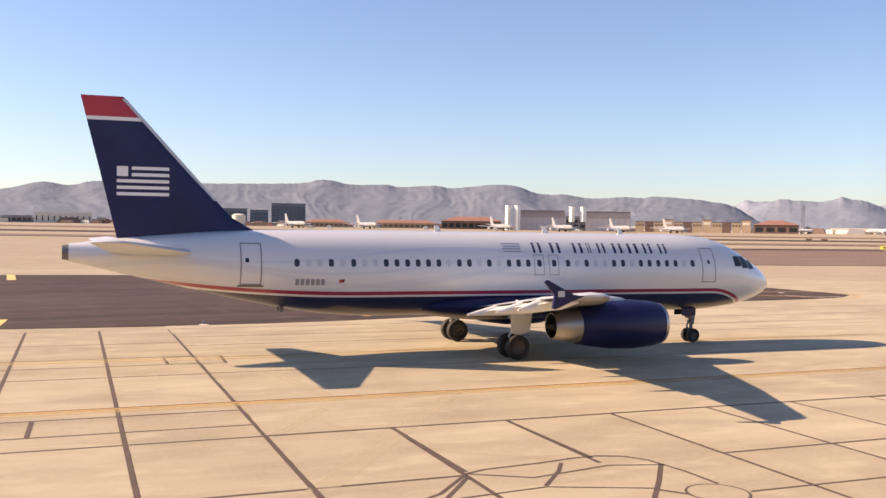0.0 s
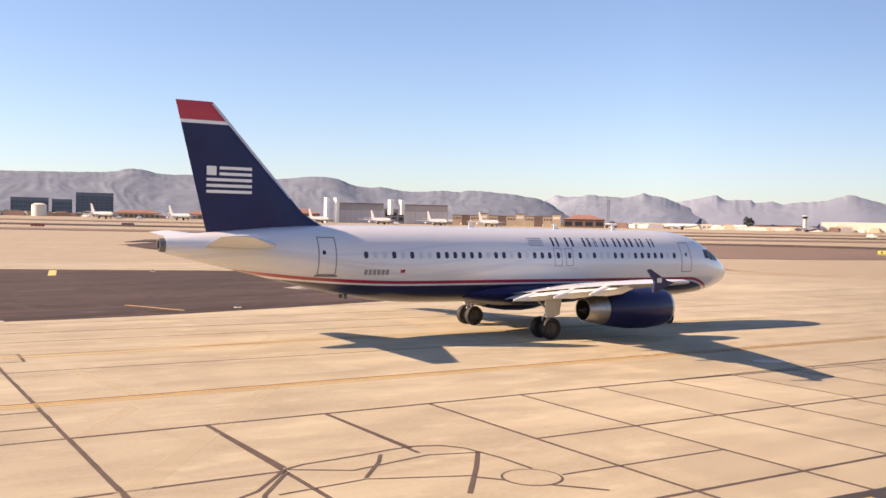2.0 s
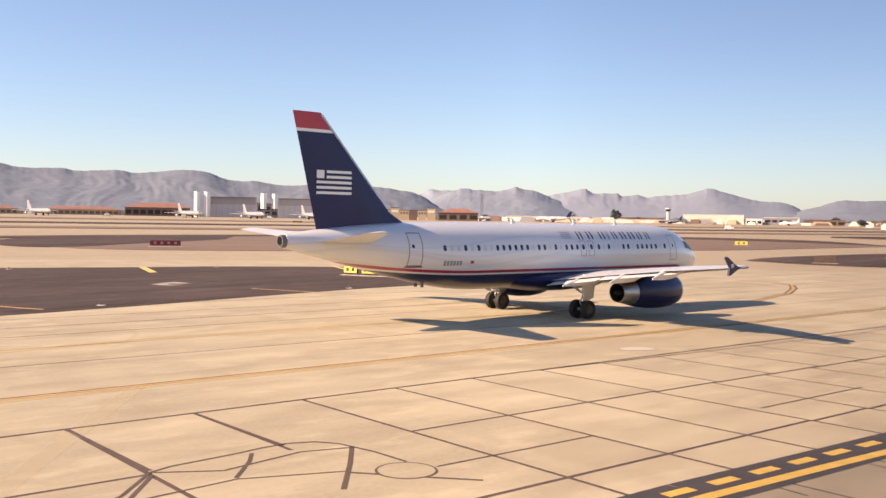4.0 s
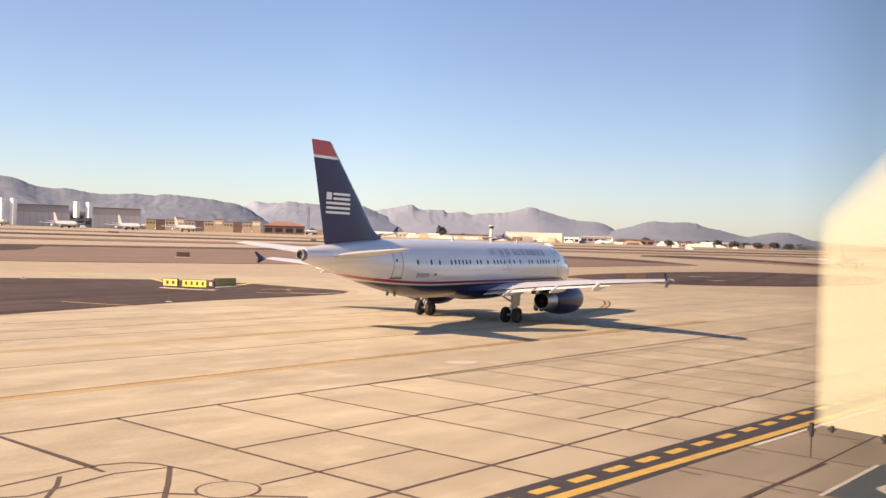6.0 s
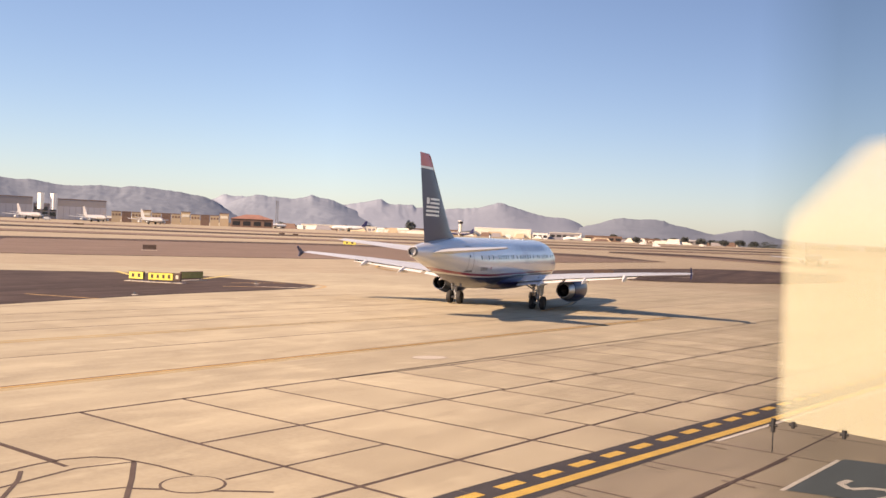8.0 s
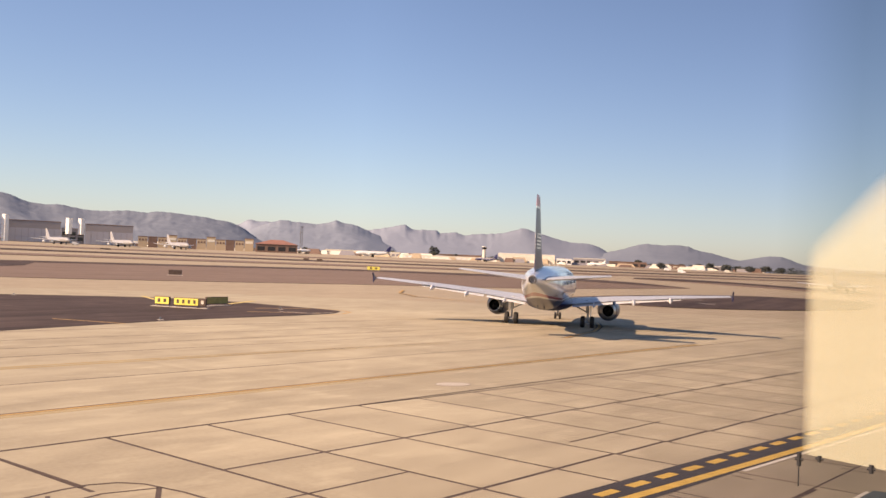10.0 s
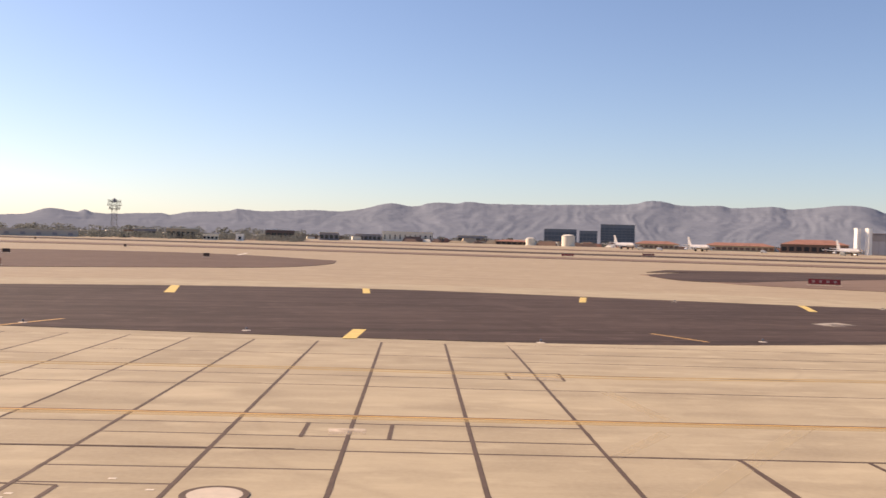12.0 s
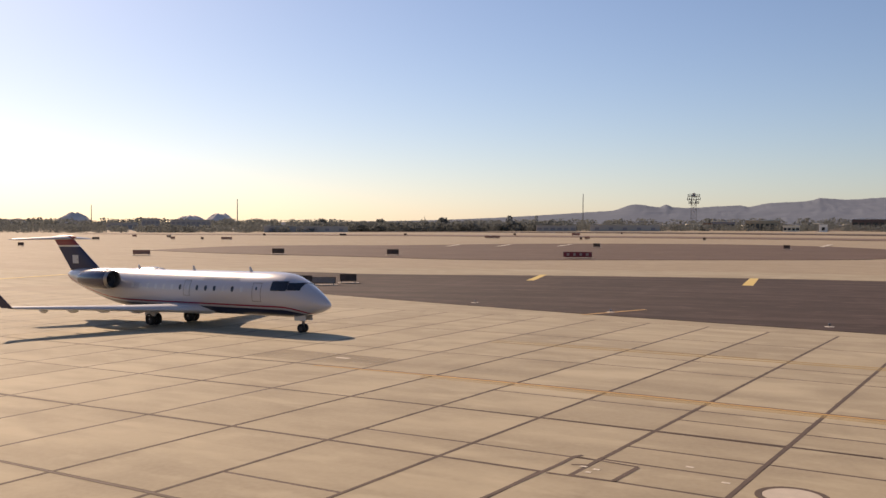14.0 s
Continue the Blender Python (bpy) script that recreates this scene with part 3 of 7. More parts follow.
# boundary band: black ground, solid and dashed yellow, thin white line
flat_mark("boundary_band", grid_stripe([(-14.14, -14.25), (9.0, -14.47), (14.0, -14.70), (20.5, -14.98), (26.5, -15.35), (60.0, -17.2)], 1.62), BLACK_MARK, "black painted ground of the apron boundary line", z=0.009, plan=False)
flat_mark("boundary_line", grid_stripe([(-14.14, -14.35), (9.0, -14.80), (14.3, -15.11), (21.1, -15.57), (26.0, -15.86), (60.0, -17.75)], 0.34), YELLOW, "solid yellow apron boundary line", z=0.013, plan=False)
for k in range(-12, 27):
    u = 8.25 + 1.635 * k
    v = -14.2 - (0.040 if k > 0 else 0.012) * (u - 8.25)
    flat_mark("boundary_dash", grid_stripe([(u, v + 0.02), (u + 0.95, v - 0.02)], 0.32), YELLOW, "yellow dash of the apron boundary line", z=0.013, plan=False)
flat_mark("white_edge_line", grid_stripe([(19.4, -15.84), (23.5, -16.10), (36.0, -16.85), (60.0, -18.3)], 0.16), WHITE_MARK, "white painted line beside the boundary", z=0.013, plan=False)
SLATE = shader("slate_marking", (0.085, 0.10, 0.098), 0.8, vary=0.15)
flat_mark("dark_panel", [[grid_point(u, v)[:2] for u, v in ((15.0, -19.35), (19.9, -19.42), (20.9, -23.4), (16.0, -23.2))]], SLATE, "slate painted ground panel with a white edge", z=0.010, plan=False)
flat_mark("panel_edge", grid_stripe([(14.9, -19.28), (19.6, -19.35)], 0.12), WHITE_MARK, "white edge line of the slate ground panel", z=0.013, plan=False)
flat_mark("panel_sign", grid_stripe([(17.35, -20.25), (16.75, -20.15), (16.35, -20.5), (16.85, -20.85), (17.0, -21.25), (16.4, -21.5), (15.9, -21.3)], 0.2), WHITE_MARK, "pale curved character on the slate ground panel", z=0.014, plan=False)
for u, v0, v1 in ((14.75, -17.8, -18.7), (18.55, -15.8, -16.5), (14.75, -15.6, -16.3), (10.9, -15.3, -16.1), (22.4, -17.8, -18.6)):
    flat_mark("short_joint", grid_stripe([(u, v0), (u - 0.08, v1)], 0.07), SEAL, "short dark joint beside the boundary", "joint", z=0.008, plan=False)
# sealed cracks: thick dark strips along the columns and round the patched corner
for k in range(-8, 0):
    top = {-1: 27.3, -2: 27.0, -3: 26.2}.get(k, 25.6 + 0.2 * k)
    low = -12 if k in (-1, -2, -3, -4) else -4.9 if k == -5 else -14
    pts = [(k * COL + random.uniform(-0.022, 0.022), top + (low - top) * j / 90) for j in range(91)]
    flat_mark("joint_seal", grid_stripe(pts, 0.125 if k > -6 else 0.10), SEAL, "dark sealed joint across the apron", "joint", z=0.006, plan=False)
for pts, w in (([(0.01, 0.02), (0.11, -5.57)], 0.15), ([(COL, 0), (COL * 1.02, -5.2)], 0.12), ([(-3.77, -8.76), (-1.18, -7.17), (0.06, -5.72), (0.67, -5.48), (2.39, -5.30), (3.29, -5.13), (4.09, -5.08), (4.78, -5.34), (5.18, -5.88), (5.43, -7.18), (5.48, -8.47)], 0.10),
               ([(0.11, -5.77), (1.50, -6.58), (3.89, -6.08), (5.33, -6.48)], 0.09), ([(2.83, -5.48), (2.39, -6.18), (1.42, -7.34)], 0.11), ([(5.28, -6.38), (4.28, -7.77), (2.89, -9.56)], 0.13), ([(0.01, -5.97), (-1.18, -7.56), (-1.98, -9.36)], 0.11),
               ([(3.79, -8.47), (4.98, -9.86), (5.87, -10.86)], 0.12), ([(-0.89, -7.66), (1.40, -7.42), (3.89, -8.37)], 0.08), ([(5.78, -9.28), (11.54, -9.30)], 0.09), ([(19.06, -9.88), (25.9, -9.87)], 0.09),
               ([(10.2, -17.9), (12.25, -17.99), (18.71, -18.20)], 0.14), ([(-19.72, -3.9), (-19.84, -4.12), (-19.83, -5.11), (-19.97, -8.79), (-20.0, -13.5)], 0.13), ([(-19.84, -4.12), (-18.0, -4.30)], 0.08), ([(-18.0, -4.36), (-18.03, -5.9)], 0.14), ([(-19.75, -6.05), (-18.03, -5.9)], 0.10), ([(-19.2, -4.8), (-19.55, -4.98)], 0.09),
               ([(-46.0, -6.2), (-34.0, -5.97), (-27.0, -6.0), (-19.9, -6.0)], 0.13), ([(-41.0, -0.1), (-26.8, 0.0), (-12.9, 0.15)], 0.12), ([(-38.0, -12.3), (-23.0, -12.4)], 0.13), ([(-12.94, 4.20), (-12.93, 1.81)], 0.14), ([(-10.17, 4.11), (-10.22, 1.76)], 0.14), ([(-5.19, 17.60), (-2.60, 17.72)], 0.10), ([(-5.15, 15.40), (-2.70, 15.20)], 0.10), ([(-5.19, 17.52), (-5.15, 15.40)], 0.14), ([(-2.60, 17.72), (-2.70, 15.20)], 0.14)):
    flat_mark("crack_seal", grid_stripe(pts, w), SEAL, "dark tar seal along a concrete crack", "joint", z=0.007, plan=False)


# pale streaks across the panels: sunlight off the terminal glass, painted on
LIGHT_STREAK = worn_off("light_streak_coat", (0.56, 0.48, 0.33), 1.2, 1.0, -0.12)
for pts in ([(-18.9, -5.1), (-18.72, -5.1)], [(-18.95, -5.45), (-18.8, -5.45)], [(-19.3, -5.0), (-19.1, -5.0)], [(-17.0, -3.6), (-16.8, -3.6)], [(-15.8, -4.6), (-15.6, -4.6)]):
    flat_mark("paint_spot", grid_stripe(pts, 0.12), WHITE_MARK, "small pale spot of spilled paint on the concrete", z=0.0085, plan=False)
flat_mark("grey_patch", [[grid_point(u, v)[:2] for u, v in ((-42.1, 6.4), (-34.4, 6.3), (-34.4, 8.9), (-42.0, 9.2))]], worn_off("dark_stain", (0.25, 0.205, 0.16), 0.4, 1.6, -0.45), "dark worn patch on the concrete", z=0.005, plan=False)
flat_mark("paint_spot", grid_stripe([(-37.7, 7.9), (-36.9, 7.95)], 0.25), WHITE_MARK, "pale spot of paint on the worn patch", z=0.012, plan=False)
flat_mark("box_outline", grid_stripe([(-5.0, 15.75), (-2.85, 15.65), (-2.8, 17.2), (-4.95, 17.2), (-5.0, 15.75)], 0.14), worn_off("worn_outline", (0.55, 0.49, 0.39), 1.5, 2.0, -0.62), "thin pale outline in a box of sealed joints", z=0.009, plan=False)
flat_mark("pale_patch", [[grid_point(u, v)[:2] for u, v in ((-5.0, 15.6), (-2.75, 15.45), (-2.7, 17.3), (-5.0, 17.3))]], worn_off("worn_pale_coat", (0.56, 0.49, 0.39), 1.0, 1.6, -0.4), "pale worn patch in a box of sealed joints", z=0.0055, plan=False)
for quad in ([(-3.1, 21.4), (-2.4, 21.5), (0.8, 35.0), (0.1, 34.6)], [(-5.0, 27.3), (-4.7, 26.9), (-3.7, 31.2), (-4.1, 31.9)], [(-7.4, 39.1), (-7.1, 39.8), (-3.9, 34.1), (-4.3, 33.6)]):
    flat_mark("scrubbed_track", [quad], LIGHT_STREAK, "pale streak on the concrete, painted as reflected sunlight", "track", z=0.005)


def cover(u, v, ru, rv, label, rim=0.96, lid=CONCRETE):
    """A service cover in the paving: a dark rim and a slightly domed concrete lid."""
    n = 28
    c = grid_point(u, v)
    top = thing("service_cover", label, "service cover", m=pose(c.x, c.y, 0))
    ring = lambda s, z: [Vector((ru * s * math.cos(k * math.tau / n), rv * s * math.sin(k * math.tau / n), z)) for k in range(n)]
    part("rim", loft(bmesh.new(), [ring(1.06, 0.001), ring(1.05, 0.009), ring(rim, 0.009)], (False, False)), SEAL, top)
    part("lid", loft(bmesh.new(), [ring(rim + 0.02, 0.003), ring(rim, 0.010), ring(0.3, 0.0106)], (False, True)), lid, top)


cover(4.98, -9.12, 0.72, 0.72, "pale round concrete service cover in the apron")
cover(-14.1, -4.95, 0.78, 0.78, "rough pale round concrete service cover in the apron", 0.84, PAD)
cover(27.40, 1.87, 0.9, 0.6, "pale worn service cover in the apron", 1.02, PAD)
flat_mark("pale_patch", [[grid_point(u, v)[:2] for u, v in ((-12.2, 3.2), (-11.0, 3.3), (-10.95, 2.35), (-12.1, 2.25))]], worn_off("worn_pale_paint", (0.58, 0.50, 0.40), 1.5, 2.2, -0.55), "pale painted patch between sealed joints", z=0.011, plan=False)

# ---- aircraft ----
def livery(name, white, line, nose_from, nose_bend, tail_from, tail_bend, red_wide, gap_wide, swoosh=False, gloss=0.14, dents=0.35):
    """White body over navy belly with a red line between; heights in the aircraft's own space, x runs to -length at the tail."""
    m = bpy.data.materials.new(name)
    m.use_nodes = True
    nt = m.node_tree
    p = nt.nodes["Principled BSDF"]
    p.inputs["Roughness"].default_value, p.inputs["Coat Weight"].default_value, p.inputs["Coat Roughness"].default_value = 0.30, 1.0, gloss
    co = nt.nodes.new("ShaderNodeTexCoord")
    xyz = nt.nodes.new("ShaderNodeSeparateXYZ")
    nt.links.new(co.outputs["Object"], xyz.inputs[0])
    x, z = xyz.outputs["X"], xyz.outputs["Z"]
    nose = node_math(nt, "MAXIMUM", node_math(nt, "ADD", x, nose_from), 0.0)
    tail = node_math(nt, "MAXIMUM", node_math(nt, "SUBTRACT", -tail_from, x), 0.0)
    h = node_math(nt, "ADD", line, node_math(nt, "MULTIPLY", node_math(nt, "MULTIPLY", tail, tail), tail_bend))
    h = node_math(nt, "SUBTRACT", h, node_math(nt, "MULTIPLY", node_math(nt, "MULTIPLY", nose, nose), nose_bend))
    d = node_math(nt, "SUBTRACT", z, h)
    noise_tex = nt.nodes.new("ShaderNodeTexNoise")
    noise_tex.inputs["Scale"].default_value, noise_tex.inputs["Detail"].default_value = 0.8, 6
    nt.links.new(co.outputs["Object"], noise_tex.inputs["Vector"])
    grime = node_math(nt, "MULTIPLY_ADD", noise_tex.outputs["Fac"], 0.6, -0.2, True)
    body = node_mix(nt, grime, white, tuple(c * 0.88 for c in white))
    if swoosh:
        # long pale ribbons that rise towards the tail
        for k, (z0, amp, wide) in enumerate(((3.9, 0.55, 0.10), (4.35, 0.42, 0.07), (3.55, 0.40, 0.08), (4.8, 0.35, 0.06))):
            wave = node_math(nt, "MULTIPLY", node_math(nt, "SINE", node_math(nt, "MULTIPLY_ADD", x, 0.33, 0.6 * k)), amp)
            away = node_math(nt, "ABSOLUTE", node_math(nt, "SUBTRACT", node_math(nt, "SUBTRACT", z, z0), wave))
            on = node_math(nt, "LESS_THAN", away, wide)
            aft = node_math(nt, "MULTIPLY", node_math(nt, "LESS_THAN", x, -14.0), on)
            body = node_mix(nt, node_math(nt, "MULTIPLY", aft, 0.8), body, (0.56, 0.58, 0.62))
    c = node_mix(nt, node_math(nt, "LESS_THAN", d, red_wide), body, (0.32, 0.013, 0.045))
    c = node_mix(nt, node_math(nt, "LESS_THAN", d, 0.0), c, white)
    c = node_mix(nt, node_math(nt, "LESS_THAN", d, -gap_wide), c, (0.013, 0.016, 0.058))
    nt.links.new(c, p.inputs["Base Color"])
    # the dark belly paint is duller
    nt.links.new(node_math(nt, "MULTIPLY_ADD", node_math(nt, "LESS_THAN", d, -gap_wide), -0.75, 1.0), p.inputs["Coat Weight"])
    # the skin is a little wavy between its frames
    wavy = nt.nodes.new("ShaderNodeTexNoise")
    wavy.inputs["Scale"].default_value, wavy.inputs["Detail"].default_value = 1.6, 2
    nt.links.new(co.outputs["Object"], wavy.inputs["Vector"])
    dent = nt.nodes.new("ShaderNodeBump")
    dent.inputs["Strength"].default_value, dent.inputs["Distance"].default_value = dents, 0.06
    nt.links.new(wavy.outputs["Fac"], dent.inputs["Height"])
    nt.links.new(dent.outputs["Normal"], p.inputs["Coat Normal"])
    return m


def body_rings(rows, length, n=40, count=60):
    """Rings of a fuselage from rows (distance aft, centre height, half width, half height)."""
    rings = []
    stops = sorted({round(length * (k / count), 3) for k in range(count + 1)} | {r[0] for r in rows})
    for s in stops:
        zc, ry, rz = interp(rows, s)
        ry, rz = max(ry, 0.02), max(rz, 0.02)
        rings.append([Vector((-s, ry * math.sin(k * math.tau / n), zc + rz * math.cos(k * math.tau / n))) for k in range(n)])
    return rings


def skin_point(rows, s, z, side, out=0.012):
    """The point of the fuselage's skin at distance s aft and height z, a little proud."""
    zc, ry, rz = interp(rows, s)
    c = max(-1.0, min(1.0, (z - zc) / rz))
    y = ry * math.sqrt(max(0.0, 1 - c * c))
    normal = Vector((0, y / ry**2, (z - zc) / rz**2)).normalized()
    return Vector((-s, side * y, z)) + Vector((0, side * normal.y, normal.z)) * out


def skin_patch(rows, s0, s1, z0, z1, side, out=0.012, corner=0.0, thick=0.01):
    """A thin plate on the fuselage's skin."""
    bm = bmesh.new()
    ns, nz = max(1, int((s1 - s0) / (0.1 if s1 < 4 else 0.4))), max(2, int((z1 - z0) / (0.08 if s1 < 4 else 0.2)))
    g = [[bm.verts.new(skin_point(rows, s0 + (s1 - s0) * i / ns, z0 + (z1 - z0) * j / nz, side, out)) for j in range(nz + 1)] for i in range(ns + 1)]
    for i in range(ns):
        for j in range(nz):
            bm.faces.new((g[i][j], g[i + 1][j], g[i + 1][j + 1], g[i][j + 1]))
    if thick:
        r = bmesh.ops.extrude_face_region(bm, geom=list(bm.faces))
        for v in r["geom"]:
            if isinstance(v, bmesh.types.BMVert):
                v.co += Vector((0, side * -thick, 0))
    bmesh.ops.recalc_face_normals(bm, faces=bm.faces)
    return bm


def oval_pane(rows, s, z, side, w, h, out=0.010):
    bm = bmesh.new()
    n = 12
    rim, hub = [], []
    for k in range(n):
        ct, st = math.cos(k * math.tau / n), math.sin(k * math.tau / n)
        e = 0.65
        ds, dz = w / 2 * math.copysign(abs(ct)**e, ct), h / 2 * math.copysign(abs(st)**e, st)
        rim.append(skin_point(rows, s + ds, z + dz, side, -0.004))
        hub.append(skin_point(rows, s + ds * 0.92, z + dz * 0.92, side, out))
    return loft(bm, [rim, hub], (False, True))


def frame_on_skin(rows, s0, s1, z0, z1, side, wide=0.05):
    bm = bmesh.new()
    for q in ((s0, s0 + wide, z0, z1), (s1 - wide, s1, z0, z1), (s0 + wide, s1 - wide, z1 - wide, z1), (s0 + wide, s1 - wide, z0, z0 + wide)):
        t = skin_patch(rows, *q, side, 0.008, thick=0.012)
        me = bpy.data.meshes.new("tmp")
        t.to_mesh(me)
        t.free()
        bm.from_mesh(me)
        bpy.data.meshes.remove(me)
    return bm


def wheel(parent, name, x, y, r, width, label=""):
    """A wheel as a part, with tyre and rim; its own space has the axle along y."""
    hub = new(name)
    hub.parent = parent
    hub.matrix_basis = pose(x, y, r)
    w = width / 2
    bm = turned(bmesh.new(), [(-w * 0.55, r * 0.56), (-w * 0.95, r * 0.66), (-w, r * 0.82), (-w * 0.8, r * 0.95), (-w * 0.3, r), (w * 0.3, r), (w * 0.8, r * 0.95), (w, r * 0.82), (w * 0.95, r * 0.66), (w * 0.55, r * 0.56)], (0, 0, 0), "y", 28)
    part("tyre", bm, RUBBER, hub, "black rubber tyre", True)
    bm = turned(bmesh.new(), [(-w * 0.5, 0.02), (-w * 0.62, r * 0.2), (-w * 0.4, r * 0.3), (-w * 0.5, r * 0.5), (-w * 0.6, r * 0.57), (w * 0.6, r * 0.57), (w * 0.5, r * 0.5), (w * 0.4, r * 0.3), (w * 0.62, r * 0.2), (w * 0.5, 0.02)], (0, 0, 0), "y", 24, (True, True))
    for k in range(8):
        t = k * math.tau / 8
        for side in (-1, 1):
            rod(bm, (r * 0.42 * math.cos(t), side * w * 0.44, r * 0.42 * math.sin(t)), (r * 0.42 * math.cos(t), side * w * 0.56, r * 0.42 * math.sin(t)), r * 0.05, n=6)
    part("rim", bm, RIM, hub, "dark metal wheel rim", True)
    return hub


def bars_text(rows, s0, s1, z0, z1, side, widths, mat, parent, name):
    """Lettering kept as plain upright bars of its size."""
    total = sum(abs(w) for w in widths)
    s = s1
    for k, w in enumerate(widths):
        step = (s1 - s0) * abs(w) / total
        if w > 0:
            for a0, a1 in ((0.12, 0.30), (0.60, 0.78)):
                part(name, skin_patch(rows, s - step * a1, s - step * a0, z0, z1, side, 0.006, thick=0.008), mat, parent)
        s -= step


def jet_airliner():
    """A twin-jet airliner, 37.6 m long, in white, navy and red."""
    jet = thing("airliner", "white twin-jet airliner with navy belly and navy tail, taxiing", "airliner")
    rows = [(0, 3.24, 0.02, 0.02), (0.12, 3.25, 0.30, 0.30), (0.5, 3.29, 0.66, 0.62), (1.0, 3.36, 0.95, 0.90), (1.7, 3.47, 1.26, 1.22), (2.5, 3.60, 1.52, 1.52), (3.4, 3.74, 1.73, 1.78), (4.5, 3.83, 1.88, 1.97),
            (6, 3.88, 1.965, 2.06), (8, 3.885, 1.975, 2.07), (16, 3.885, 1.975, 2.07), (23.5, 3.885, 1.975, 2.07), (26, 3.95, 1.95, 1.99), (28.5, 4.14, 1.80, 1.77), (31, 4.37, 1.50, 1.46), (33.5, 4.57, 1.08, 1.06), (35.5, 4.71, 0.72, 0.72), (37.0, 4.80, 0.42, 0.44), (37.3, 4.82, 0.37, 0.39)]
    paint = livery("airliner_paint", (0.66, 0.655, 0.65), 2.92, 5.0, 0.12, 24.5, 0.0065, 0.17, 0.10, True)
    part("fuselage", loft(bmesh.new(), body_rings(rows, 37.3, 48, 70), (True, True)), paint, jet, "white fuselage with navy belly and red line", True)
    part("exhaust_cone", turned(bmesh.new(), [(-37.25, 0.36), (-37.57, 0.31), (-37.57, 0.25), (-37.3, 0.22), (-37.3, 0.02)], (0, 0, 4.82), "x", 24, (False, True)), STEEL, jet, "dark metal tail exhaust", True)
    # belly fairing
    fair = []
    for s, w, h in ((11.0, 0.4, 0.1), (12.2, 1.55, 0.45), (13.5, 2.15, 0.75), (16, 2.35, 0.85), (18.5, 2.3, 0.82), (20.5, 1.8, 0.6), (22.3, 0.7, 0.2)):
        fair.append([Vector((-s, w * math.sin(k * math.tau / 24), 2.35 + h * math.cos(k * math.tau / 24) * (0.7 if math.cos(k * math.tau / 24) > 0 else 1.0))) for k in range(24)])
    part("belly_fairing", loft(bmesh.new(), fair), NAVY, jet, "navy wing-root fairing", True)
    # cockpit windows
    for side in (-1, 1):
        for s0, s1, z0, z1 in ((1.72, 2.22, 4.10, 4.58), (2.28, 2.80, 4.16, 4.80), (2.86, 3.42, 4.26, 4.80)):
            part("cockpit_window", skin_patch(rows, s0, s1, z0, z1, side, 0.012), DARK_PANE, jet, "dark cockpit window")
    # cabin windows: one pane mesh a side, shared; some shades are down
    for side in (-1, 1):
        glass = add_mesh("cabin_window", oval_pane(rows, 16.0, 4.44, side, 0.25, 0.36), CABIN_GLASS, True)
        shade = add_mesh("cabin_window", oval_pane(rows, 16.0, 4.44, side, 0.25, 0.36), SHADE, True)
        places = [(6.36 + 0.534 * k, c) for k, c in enumerate("DPDDDDDPDDPPDPD")] + [(14.62, "D"), (15.44, "D")] + [(16.06 + 0.5265 * k, c) for k, c in enumerate("DDDPDPDDPDDDDDDPPDPDPPD")]
        for at, c in places:
            if at > 23:
                part("cabin_window", oval_pane(rows, at, 4.44, side, 0.25, 0.36), SHADE if c == "P" else CABIN_GLASS, jet)
                continue
            ob = new("cabin_window", shade if c == "P" else glass)
            ob.parent = jet
            ob.location = (16.0 - at, 0, 0)
        door = part("door_frame", frame_on_skin(rows, 29.2, 30.15, 3.42, 5.32, side, 0.06), LINE, jet, "rear door outline")
        part("door_sill", skin_patch(rows, 29.1, 30.25, 3.34, 3.42, side, 0.02), STEEL, door)
        part("door_window", oval_pane(rows, 29.85, 4.55, side, 0.18, 0.22), GLASS_DARK, door)
        door = part("door_frame", frame_on_skin(rows, 4.85, 5.75, 3.42, 5.25, side, 0.05), LINE, jet, "forward door outline")
        part("door_window", oval_pane(rows, 5.3, 4.5, side, 0.16, 0.22), GLASS_DARK, door)
        for s0 in (14.36, 15.18):
            part("exit_frame", frame_on_skin(rows, s0, s0 + 0.55, 3.84, 4.86, side, 0.035), LINE, jet, "overwing exit outline")
        # lettering and emblem, as plain shapes
        if side < 0:
            bars_text(rows, 7.68, 15.77, 4.94, 5.44, side, (0.9, -0.35, 1.0, -0.6, 1.0, -0.1, 0.35, -0.35, 0.8, -0.3, 1.0, -0.1, 1.1, -0.1, 0.9, -0.3, 0.8), NAVY, jet, "lettering_bar")
            for k in range(6):
                part("registration_bar", skin_patch(rows, 26.36 + 0.235 * k, 26.53 + 0.235 * k, 3.42, 3.70, side, 0.006, thick=0.008), LINE, jet)
            for k in range(4):
                part("emblem_bar", skin_patch(rows, 16.35, 17.3 + 0.07 * (k % 2), 4.98 + 0.125 * k, 5.04 + 0.125 * k, side, 0.006, thick=0.008), EMBLEM, jet)
        part("flag_canton", skin_patch(rows, 25.44, 25.56, 3.60, 3.69, side, 0.010, thick=0.006), NAVY, jet)
        part("small_flag", skin_patch(rows, 25.45, 25.7, 3.52, 3.68, side, 0.006, thick=0.008), RED, jet)
        part("drain_mast", boxed(-28.15, -27.95, side * 0.3 - 0.05, side * 0.3 + 0.05, 2.1, 2.35, 0.02), STEEL, jet)
    # wings, flap fairings, fences
    for side in (-1, 1):
        y = lambda v: side * v
